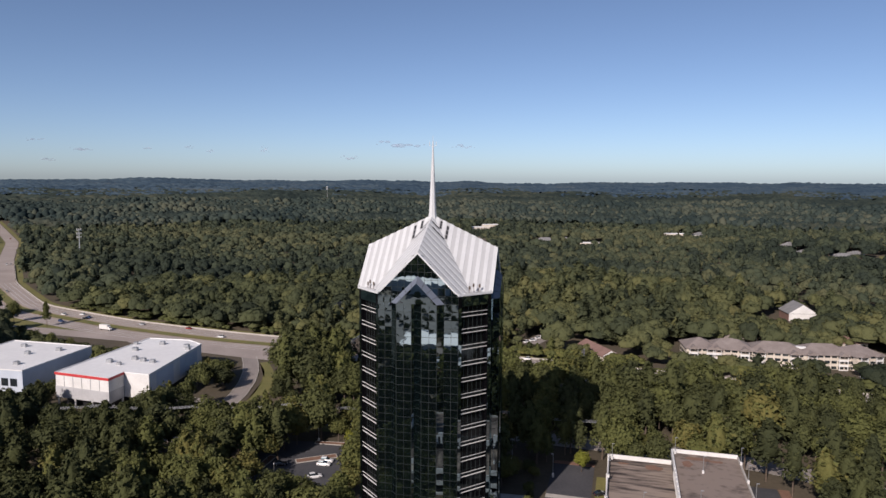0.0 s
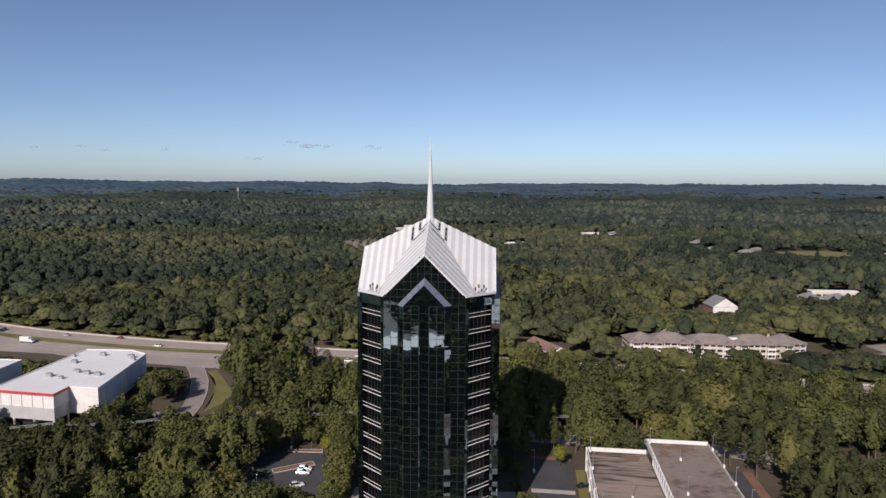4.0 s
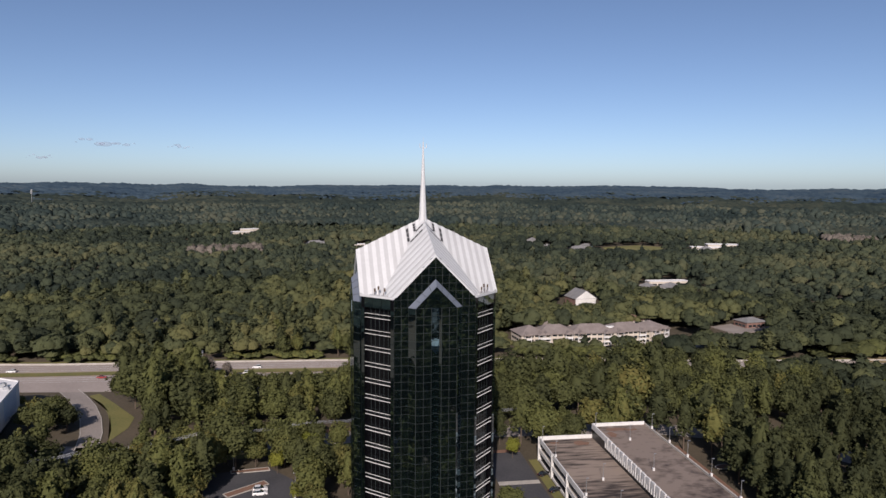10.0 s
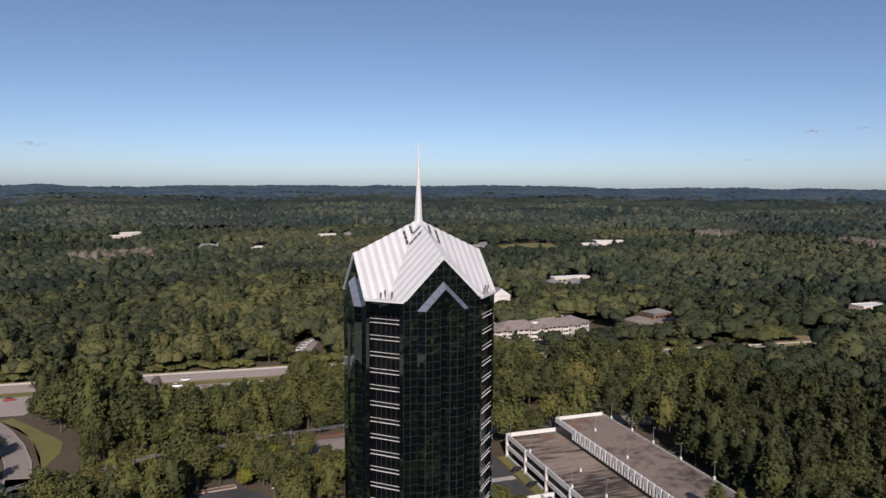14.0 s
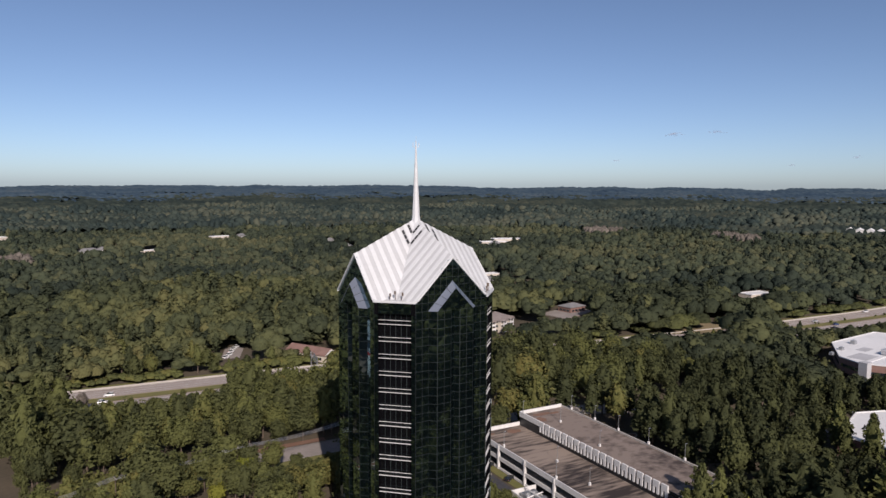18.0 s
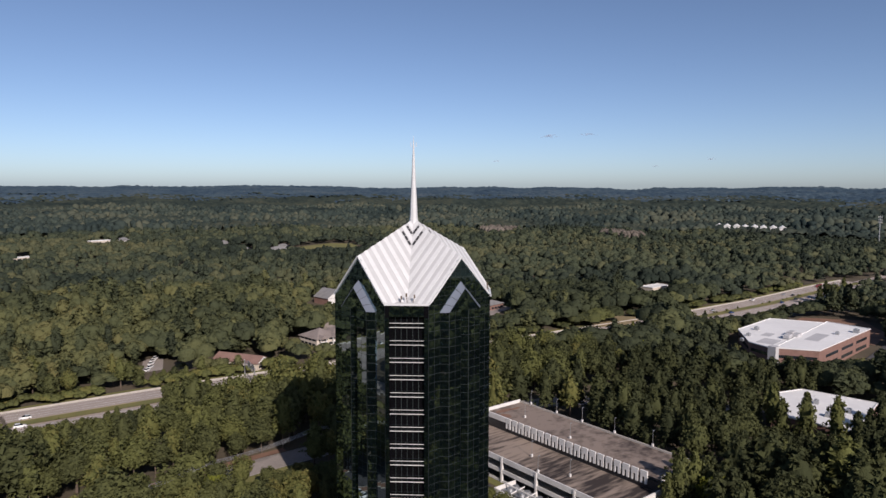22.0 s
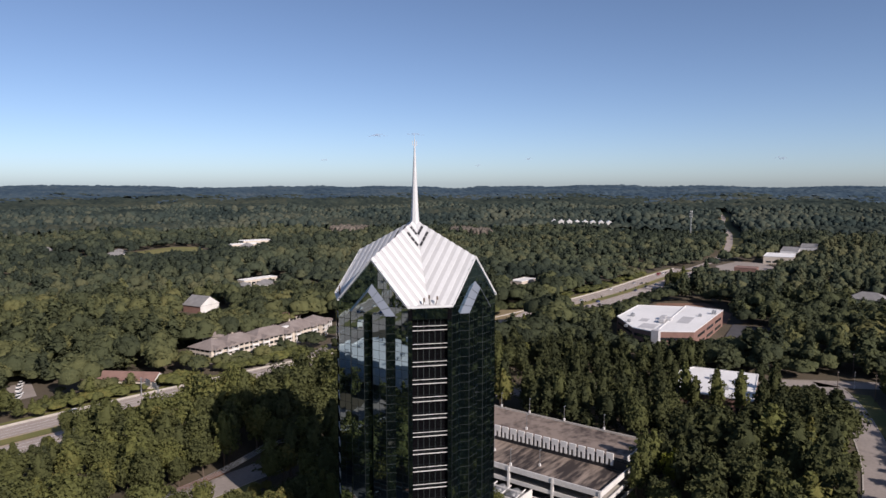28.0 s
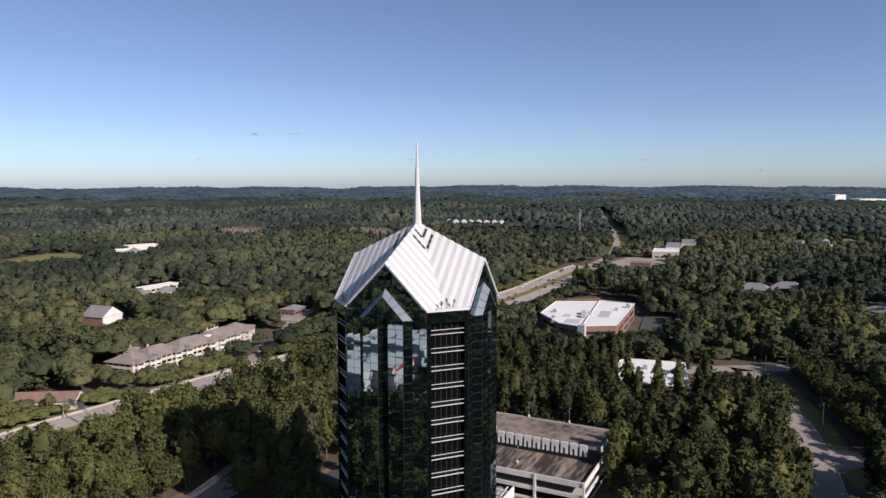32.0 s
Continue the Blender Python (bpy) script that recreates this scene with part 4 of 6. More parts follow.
# ---------------------------------------------------------------- parking deck
gar = thing("parking_deck", "white concrete two-level parking deck with stained decks", "parking garage", (*GAR_O, 0), GAR_T)
DW, DE, LEN = 7.0, 11.0, 76.0
part("deck_west", box(9.7, -LEN / 2, DW - 0.25, 19.0, LEN - 0.6, 0.5), M_deck, gar, "brown-stained concrete deck")
part("deck_east", box(28.9, -LEN / 2, DE - 0.25, 18.8, LEN - 0.6, 0.5), M_deck2, gar, "grey concrete deck")
for z in (3.6,):
    part("lower_slab", box(19.2, -LEN / 2, z, 38.0, LEN - 0.8, 0.35), M_kerb, gar)
part("inner_floor", box(19.2, -LEN / 2, 0.1, 38.0, LEN - 0.8, 0.2), M_asphalt, gar)
for z, hh in ((DW + 0.45, 1.7), (3.7, 1.25), (0.35, 0.8)):
    part("spandrel_west", box(0, -LEN / 2, z, 0.35, LEN, hh), M_white, gar)
part("parapet_east", box(38.4, -LEN / 2, DE + 0.1, 0.5, LEN, 1.0), M_kerb, gar, "low weathered concrete parapet")
for z, hh in ((7.3, 1.2), (3.7, 1.25), (0.35, 0.8)):
    part("spandrel_east", box(38.5, -LEN / 2, z, 0.35, LEN, hh), M_white, gar)
for yy in (0.0, -LEN):
    for x0, x1, z, hh in ((0.2, 19.1, DW + 0.45, 1.7), (19.5, 38.3, DE + 0.35, 1.6), (0.2, 38.3, 3.7, 1.25), (19.5, 38.3, 7.3, 1.2), (0.2, 38.3, 0.35, 0.8)):
        part("spandrel_end", box((x0 + x1) / 2, yy, z, x1 - x0, 0.35, hh), M_white, gar)
part("step_wall", box(19.3, -LEN / 2, 8.6, 0.3, LEN - 0.4, 3.0), M_dark, gar)
part("step_beam", box(19.45, -LEN / 2, DE - 0.2, 0.3, LEN - 0.4, 0.4), M_dark, gar)
_lr = random.Random(12)
for cx, cy, rx, ry, z in ((13.5, -4.5, 3.6, 2.2, DW), (4.5, -3.2, 2.0, 1.0, DW), (26, -3.6, 5.0, 1.5, DE), (31.5, -4.4, 3.0, 1.0, DE), (23, -8.0, 1.8, 2.6, DE)):
    ring_pts = [(cx + rx * math.cos(a * 0.45) * _lr.uniform(0.6, 1.1), cy + ry * math.sin(a * 0.45) * _lr.uniform(0.6, 1.1)) for a in range(14)]
    part("leaf_litter", prism(ring_pts, z - 0.01, z + 0.02), M_earth, gar, "drift of red-brown fallen leaves")
pm = None
for k in range(19):
    y = -13.7 - k * 3.15
    if pm is None:
        bm = bmesh.new()
        add_box(bm, 0, 0, 0.55, 0.55, 2.35, 1.8)
        add_box(bm, 0, -0.72, -1.35, 0.55, 0.9, 2.0)
        add_box(bm, 0, 0.86, -1.35, 0.55, 0.62, 2.0)
        pm = part("barrier_panel", bm, M_white, gar, "white concrete barrier panel with a low opening")
        pm.matrix_basis = pose(19.1, y, 10.75)
    else:
        share("barrier_panel", pm.data, gar, pose(19.1, y, 10.75))
part("barrier_wall", box(19.1, -6.2, 11.3, 0.5, 12.0, 1.8), M_white, gar)
cm = None
for k in range(6):
    for x in (0.0, 38.5):
        y = -0.3 - k * (LEN - 0.6) / 5
        if cm is None:
            cm = part("pier", box(0, 0, 4.1, 0.8, 0.7, 8.4), M_white, gar)
            cm.matrix_basis = pose(x, y, 0)
        else:
            share("pier", cm.data, gar, pose(x, y, 0))


def light_pole(name, at, h, turn=0.0):
    e = thing(name, "slim grey light pole with a box lamp", "light pole", at, turn, "light poles")
    part("base", box(0, 0, 0.45, 0.6, 0.6, 0.9, bevel=0.05), M_white, e)
    part("pole", tube((0, 0, 0.9), (0, 0, h), 0.09, 0.06, 6), M_metalgrey, e)
    part("lamp_head", box(0.3, 0, h, 0.75, 0.3, 0.16, bevel=0.04), M_metalgrey, e)
    return e


pole = None
for x, y, z in [(38.4, -6, 0), (38.4, -19, 0), (38.4, -31, 0), (38.4, -45, 0), (38.4, -60, 0), (27, -14, 0), (24, -38, 0), (10, -34, 1), (8, -52, 1), (0.3, -18, 2), (0.3, -46, 2), (1, -1, 1), (20, -1, 0)]:
    gx, gy = local(GAR_O, GAR_T, [(x, y)])[0]
    at = (gx, gy, (11.0 if z == 0 else 7.0) if x < 38 and x > 0.4 else (DE + 0.6 if z == 0 else DW + 1.3))
    if pole is None:
        pole = light_pole("light_pole", at, 5.2, GAR_T)
    else:
        copy_thing(pole, pose(*at, 0, 0, GAR_T))


yard = thing("equipment_yard", "white walled yard of rooftop-style cooling equipment beside the deck", "equipment yard", (*local(GAR_O, GAR_T, [(-5.5, -46)])[0], 0.1), GAR_T)
for x, y, sx, sy in ((0, 8.3, 9, 0.3), (0, -8.3, 9, 0.3), (-4.4, 0, 0.3, 16.4)):
    part("yard_wall", box(x, y, 1.7, sx, sy, 3.4), M_white, yard)
for k in range(3):
    y = 5.2 - 5.0 * k
    bm = bmesh.new()
    add_box(bm, 0.4, y, 1.5, 5.0, 3.6, 2.6)
    for q in (-1.2, 1.2):
        add_tube(bm, (0.4 + q, y, 2.8), (0.4 + q, y, 3.5), 0.95, 0.85, 12)
    unit = part("cooling_unit", bm, M_metalgrey, yard)
    part("pipe", tube((-2.4, y - 1.9, 2.6), (3.4, y - 1.9, 3.2), 0.2, 0.2, 8), M_white, yard)
part("pipe_rack", box(0, 0, 3.6, 0.3, 15.5, 0.3), M_white, yard)


# ---------------------------------------------------------------- buildings
def edges(poly):
    return list(zip(poly, list(poly[1:]) + [poly[0]]))


def offset_poly(poly, d):
    """Moves the corners of an anticlockwise polygon inwards by about d."""
    cx = sum(p[0] for p in poly) / len(poly)
    cy = sum(p[1] for p in poly) / len(poly)
    return [(x + (cx - x) / math.hypot(cx - x, cy - y) * d * 1.3, y + (cy - y) / math.hypot(cx - x, cy - y) * d * 1.3) for x, y in poly]


def roof_unit(parent, x, y, z, s=1.0, turn=0.0):
    """A rooftop air handler: housing, a cowl and a plinth, as one part."""
    bm = bmesh.new()
    add_box(bm, x, y, z + 0.2 * s, 2.6 * s, 1.9 * s, 0.4 * s, turn)
    add_box(bm, x, y, z + 0.95 * s, 2.4 * s, 1.7 * s, 1.1 * s, turn)
    add_tube(bm, (x + 0.4 * s, y, z + 1.5 * s), (x + 0.4 * s, y, z + 1.8 * s), 0.5 * s, 0.45 * s, 10)
    return part("roof_unit", bm, M_metalgrey, parent)


def flat_block(name, label, poly, ztop, wall, roof, zbase=None, parapet=0.5, e=None):
    """A flat-roofed building over a plan polygon."""
    if zbase is None:
        zbase = min(lift1(x, y) for x, y in poly) - 0.5
    e = e or thing(name, label, "building")
    part("wall", prism(poly, zbase, ztop - 0.15), wall, e)
    part("roof", prism(offset_poly(poly, 0.35), ztop - 0.145, ztop + 0.05), roof, e)
    for (ax, ay), (bx, by) in edges(poly):
        L = math.hypot(bx - ax, by - ay)
        part("coping", box((ax + bx) / 2, (ay + by) / 2, ztop + parapet / 2 - 0.15, L + 0.4, 0.4, parapet, math.degrees(math.atan2(by - ay, bx - ax))), roof, e)
    return e


def window_band(parent, a, b, z0, z1, f0=0.0, f1=1.0, name="window", count=1, mat=None):
    """Windows set along a wall from plan point a to b."""
    ax, ay, bx, by = *a, *b
    L = math.hypot(bx - ax, by - ay)
    tn = math.degrees(math.atan2(by - ay, bx - ax))
    nx, ny = (by - ay) / L, -(bx - ax) / L
    for i in range(count):
        u0, u1 = f0 + (f1 - f0) * (i + (0.12 if count > 1 else 0)) / count, f0 + (f1 - f0) * (i + (0.88 if count > 1 else 1)) / count
        m = (u0 + u1) / 2
        part(name, box(ax + (bx - ax) * m + nx * 0.02, ay + (by - ay) * m + ny * 0.02, (z0 + z1) / 2, L * (u1 - u0), 0.16, z1 - z0, tn), mat or M_window, parent)


w1 = flat_block("warehouse", "white flat-roofed warehouse with a red band and grey panels", WH1, 14.4, M_white, M_membrane, zbase=4.0)
part("recessed_base", prism(offset_poly(WH1, 3.0), -0.5, 4.1), M_dark, w1, "dark recessed ground floor")
for i in (0, 1):
    a, b = edges(WH1)[i]
    tn = math.degrees(math.atan2(b[1] - a[1], b[0] - a[0]))
    L = math.hypot(b[0] - a[0], b[1] - a[1])
    part("red_band", box((a[0] + b[0]) / 2, (a[1] + b[1]) / 2, 14.15, L + 0.55, 0.6, 1.1, tn), M_red, w1, "red fascia band")
    part("grey_panel", box((a[0] + b[0]) / 2, (a[1] + b[1]) / 2, 6.4, L + 0.2, 0.3, 4.8, tn), M_greywall, w1)
for (x, y) in ((-161.3, 281.6), (-152.7, 278.4), (-144.2, 275.5), (-136, 272.9), (-134, 280.5), (-122.4, 279)):
    part("column", tube((x, y, -0.2), (x, y, 4.1), 0.45, 0.45, 8), M_white, w1)
for k in range(1, 6):
    a, b = edges(WH1)[0]
    f = k / 6
    part("panel_joint", box(a[0] + (b[0] - a[0]) * f, a[1] + (b[1] - a[1]) * f, 8.8, 0.12, 0.36, 9.5, -19), M_greywall, w1)
a, b = edges(WH1)[3]
for f0, f1 in ((0.12, 0.42), (0.55, 0.9)):
    window_band(w1, a, b, 5.0, 13.4, f0, f1, "dark_panel", mat=M_bluewall)
for x, y, s in ((-147, 297, 1.0), (-141, 293, 0.8), (-138, 302, 1.0), (-133, 299, 1.0), (-128, 297, 0.9), (-145, 318, 1.0), (-137, 330, 1.0), (-123, 324, 1.1), (-121, 320, 0.8), (-150, 330, 0.8)):
    roof_unit(w1, x, y, 14.45, s, -12)
w2 = flat_block("warehouse", "white flat-roofed store with a long glass front", WH2, 12.3, M_bluewall, M_membrane)
window_band(w2, WH2[0], WH2[1], 5.2, 8.6, 0.05, 0.95, count=9)
for x, y in ((-205, 305), (-190, 300), (-196, 318), (-185, 325), (-206, 332)):
    roof_unit(w2, x, y, 12.35, 1.0, -12)

off = thing("office_building", "two-storey red brick office with a white flat roof", "office building")
flat_block("", "", OFFICE_A, 12.0, M_brick, M_membrane, e=off)
flat_block("", "", OFFICE_B, 11.2, M_brick, M_membrane, e=off)
for poly in (OFFICE_A, OFFICE_B):
    for a, b in edges(poly):
        L = math.hypot(b[0] - a[0], b[1] - a[1])
        for z0, z1 in ((2.4, 4.2), (6.9, 8.5)):
            window_band(off, a, b, z0, z1, 0.08, 0.96, count=max(1, int(L / 26)))
part("stair_tower", box(244.3, 142, 6.4, 4.2, 4.2, 13.0, -18), M_greywall, off, "pale stair tower")
for x, y, sx, sy in ((285, 128, 22, 7), (262, 148, 14, 9), (280, 152, 10, 5)):
    zt = 12.0 if y < 135 else 11.2
    part("roof_patch", box(x, y, zt + 0.09, sx, sy, 0.03, -8), M_stain, off, "grey patch on the roof membrane")
for x, y in ((276, 141), (281, 137.5), (286, 141)):
    part("roof_housing", box(x, y, 12.6, 6.5, 3.2, 2.0, -8, 0.15), M_greywall, off, "grey metal plant housing")
for x, y, s in ((312, 112, 1.4), (300, 120, 1.0), (270, 160, 1.0), (290, 160, 1.2), (255, 160, 0.9)):
    roof_unit(off, x, y, 12.05 if y < 133 else 11.25, s, -8)
low = flat_block("low_office", "low brick building with a white flat roof among pines", LOWOFF, 7.6, M_brick, M_membrane)
for a, b in edges(LOWOFF):
    window_band(low, a, b, 1.6, 4.0, 0.08, 0.92, count=5)
for x, y in ((155, 106), (170, 112), (165, 100)):
    roof_unit(low, x, y, 7.65, 1.0)


def hip_house(name, label, cx, cy, sx, sy, hw, hr, turn, wall, roof, gable=False, e=None, zb=None, over=0.6, windows=True, kindname="house"):
    """A house with a hip or gable roof, eaves and windows."""
    zb = lift1(cx, cy) if zb is None else zb
    own = e is None
    e = e or thing(name, label, kindname)
    c, s = math.cos(radians(turn)), math.sin(radians(turn))
    P = lambda x, y, z: (cx + c * x - s * y, cy + s * x + c * y, zb + z)
    part("wall", box(cx, cy, zb + hw / 2 - 0.5, sx, sy, hw + 1, turn), wall, e)
    bm = bmesh.new()
    X, Y = sx / 2 + over, sy / 2 + over
    R = X if gable else max(0.3, X - Y)
    b0 = [P(-X, -Y, hw), P(X, -Y, hw), P(X, Y, hw), P(-X, Y, hw)]
    b1 = [P(-X, -Y, hw + 0.25), P(X, -Y, hw + 0.25), P(X, Y, hw + 0.25), P(-X, Y, hw + 0.25)]
    t = [P(-R, 0, hw + hr), P(R, 0, hw + hr)]
    vb, vt, vr = [bm.verts.new(p) for p in b0], [bm.verts.new(p) for p in b1], [bm.verts.new(p) for p in t]
    bm.faces.new(vb[::-1])
    for i in range(4):
        bm.faces.new((vb[i], vb[(i + 1) % 4], vt[(i + 1) % 4], vt[i]))
    bm.faces.new((vt[0], vt[1], vr[1], vr[0]))
    bm.faces.new((vt[2], vt[3], vr[0], vr[1]))
    bm.faces.new((vt[1], vt[2], vr[1]))
    bm.faces.new((vt[3], vt[0], vr[0]))
    part("roof", bm, roof, e)
    if gable:
        for sg in (-1, 1):
            g = [P(sg * (X + 0.03), -Y + 0.5, hw + 0.2), P(sg * (X + 0.03), Y - 0.5, hw + 0.2), P(sg * (X + 0.03), 0, hw + hr - 0.35)]
            h2 = [P(sg * (X - 0.2), -Y + 0.5, hw + 0.2), P(sg * (X - 0.2), Y - 0.5, hw + 0.2), P(sg * (X - 0.2), 0, hw + hr - 0.35)]
            gm = bmesh.new()
            v1, v2 = [gm.verts.new(p) for p in g], [gm.verts.new(p) for p in h2]
            gm.faces.new(v1 if sg > 0 else v1[::-1])
            gm.faces.new(v2[::-1] if sg > 0 else v2)
            for i in range(3):
                gm.faces.new((v1[i], v2[i], v2[(i + 1) % 3], v1[(i + 1) % 3]))
            bmesh.ops.recalc_face_normals(gm, faces=gm.faces[:])
            part("gable_end", gm, M_white, e, "white gable end")
    if windows:
        for (a, b) in (((-sx / 2, -sy / 2), (sx / 2, -sy / 2)), ((sx / 2, -sy / 2), (sx / 2, sy / 2)), ((sx / 2, sy / 2), (-sx / 2, sy / 2)), ((-sx / 2, sy / 2), (-sx / 2, -sy / 2))):
            L = math.hypot(b[0] - a[0], b[1] - a[1])
            k = max(1, int(L / 3.6))
            for z in ([1.0] if hw < 5 else [1.0, 3.9] if hw < 8 else [1.0, 3.9, 6.8]):
                window_band(e, P(*a, 0)[:2], P(*b, 0)[:2], zb + z, zb + z + 1.4, 0.12 / k + 0.04, 1 - 0.12 / k - 0.04, count=k)
    return e


# the long curved apartment block: five wings in a row, balconies on the fronts
apt = thing("apartment_building", "long cream three-storey apartment block with taupe shingle roofs", "apartment building")
WINGS = [(139, 366, 14, 17, -8), (154, 362.5, 22, 16, -14), (176, 356.5, 26, 16, -16), (198, 352, 24, 16, -8), (215, 350, 15, 17, 14)]
for i, (x, y, sx, sy, tn) in enumerate(WINGS):
    hip_house("", "", x, y, sx + 2, sy, 8.0, 4.4, tn, M_cream, M_shingle, e=apt, zb=lift1(x, y) - 0.8, over=0.8)
    c, s = math.cos(radians(tn)), math.sin(radians(tn))
    for f in (-0.32, 0.30):
        lx, ly = f * sx, -sy / 2 - 0.9
        gx, gy = x + c * lx - s * ly, y + s * lx + c * ly
        zb = lift1(x, y) - 0.8
        for z in (0.2, 2.9, 5.5):
            bm = bmesh.new()
            add_box(bm, gx, gy, zb + z, 4.4, 2.0, 0.25, tn)
            add_box(bm, gx + s * 0.95, gy - c * 0.95, zb + z + 0.55, 4.4, 0.12, 0.9, tn)
            part("balcony", bm, M_white, apt)
        bm = bmesh.new()
        X, Y, zz = 2.7, 1.8, zb + 8.1
        Q = lambda px, py, pz: (gx + c * px - s * py, gy + s * px + c * py, pz)
        ap = [Q(-X, -Y, zz), Q(X, -Y, zz), Q(0, -Y, zz + 1.9), Q(-X, 5.5, zz), Q(X, 5.5, zz), Q(0, 5.5, zz + 1.9)]
        vs = [bm.verts.new(p) for p in ap]
        for q in ((0, 1, 2), (1, 4, 5, 2), (0, 2, 5, 3), (0, 3, 4, 1), (3, 5, 4)):
            bm.faces.new([vs[k] for k in q])
        part("dormer", bm, M_shingle, apt)
        for k in (-2.0, 2.0):
            part("balcony_post", box(gx + c * k + s * 0.9, gy + s * k - c * 0.9, zb + 4.3, 0.35, 0.35, 8.6, tn), M_white, apt)
part("entrance_canopy", box(186, 352, 9.5, 15, 3.0, 1.2, -14, 0.3), M_white, apt, "white entrance canopy")

chapel = hip_house("chapel", "red brick hall with a white gable front and grey roof", 243, 464, 17, 18, 5.0, 6.5, -96, M_brick, M_shinglegrey, gable=True, windows=False)
part("front_wall", box(242.08, 455.25, lift1(243, 464) + 2.6, 0.4, 17.6, 5.0, -96), M_white, chapel, "white boarded gable front")
hip_house("house", "pale house with a grey hip roof among trees", 193, 478, 14, 13, 6, 4, 20, M_cream, M_shinglegrey)
hip_house("house", "long low building with a red-brown shingle roof", 85, 368, 27, 10, 3.6, 3.2, 106, M_cream, M_redroof, gable=True)
hip_house("station", "small brick station with a dark hip roof", 300, 350, 16, 12, 4, 2.5, -5, M_brick, M_shinglegrey)
hip_house("house", "taupe-roofed apartment wing behind the long block", 166, 387, 15, 11, 6, 3.4, 30, M_cream, M_shingle)
hip_house("house", "taupe-roofed apartment wing behind the long block", 185, 392, 16, 11, 6, 3.4, -10, M_cream, M_shingle)
hip_house("house", "taupe-roofed apartment wing behind the long block", 205, 384, 18, 11, 6, 3.4, 10, M_cream, M_shingle)
hip_house("house", "taupe-roofed apartment wing behind the long block", 228, 378, 14, 11, 6, 3.4, 0, M_cream, M_redroof)


# ---------------------------------------------------------------- trees
def view_distance(x, y):
    """Distance from the arc of air south-west of the tower from which the place is overlooked."""
    d = np.full(np.shape(x), 1e9)
    seen = np.zeros(np.shape(x), bool)
    for a in np.radians(np.linspace(192, 271, 9)):
        ex, ey = CX + 181 * math.cos(a), CY + 181 * math.sin(a)
        rr = np.hypot(x - ex, y - ey)
        ok = (x - ex) * -math.cos(a) + (y - ey) * -math.sin(a) > rr * math.cos(radians(38))
        d = np.where(ok, np.minimum(d, rr), d)
        seen |= ok
    return d, seen


def clear_of_open(x, y):
    keep = np.ones(np.shape(x), bool)
    for poly, g in OPEN:
        keep &= ~inside(x, y, poly, g)
    for nm, half, line in ROADS:
        far = seg_dist(x, y, line)
        keep &= far > half + (4.0 if nm == "highway" else -2.0 if nm == "highway_far" else 2.5)
        if nm == "highway_far":
            keep &= (far > 19) | (x < 740) | (y > np.interp(x, [p[0] for p in line], [p[1] for p in line]))
    keep &= seg_dist(x, y, RAMP) > 12
    return keep


ico = bmesh.new()
bmesh.ops.create_icosphere(ico, subdivisions=2, radius=1.0)
ICO_V = np.array([v.co[:] for v in ico.verts])
ICO_F = np.array([[v.index for v in f.verts] for f in ico.faces])
ico.free()
ico = bmesh.new()
bmesh.ops.create_icosphere(ico, subdivisions=1, radius=1.0)
ICO1_V = np.array([v.co[:] for v in ico.verts])
ICO1_F = np.array([[v.index for v in f.verts] for f in ico.faces])
ico.free()


def lumps(d, rs, n=9, depth=0.35):
    """A bumpy radius for directions d: clusters of foliage stand out from the crown."""
    c = rs.normal(size=(n, 3))
    c[:, 2] = np.abs(c[:, 2]) * 0.8 - 0.15
    c /= np.linalg.norm(c, axis=1)[:, None]
    w = np.max(np.clip(d @ c.T, 0, 1) ** 5, axis=1)
    return 1 - depth + depth * 1.25 * w


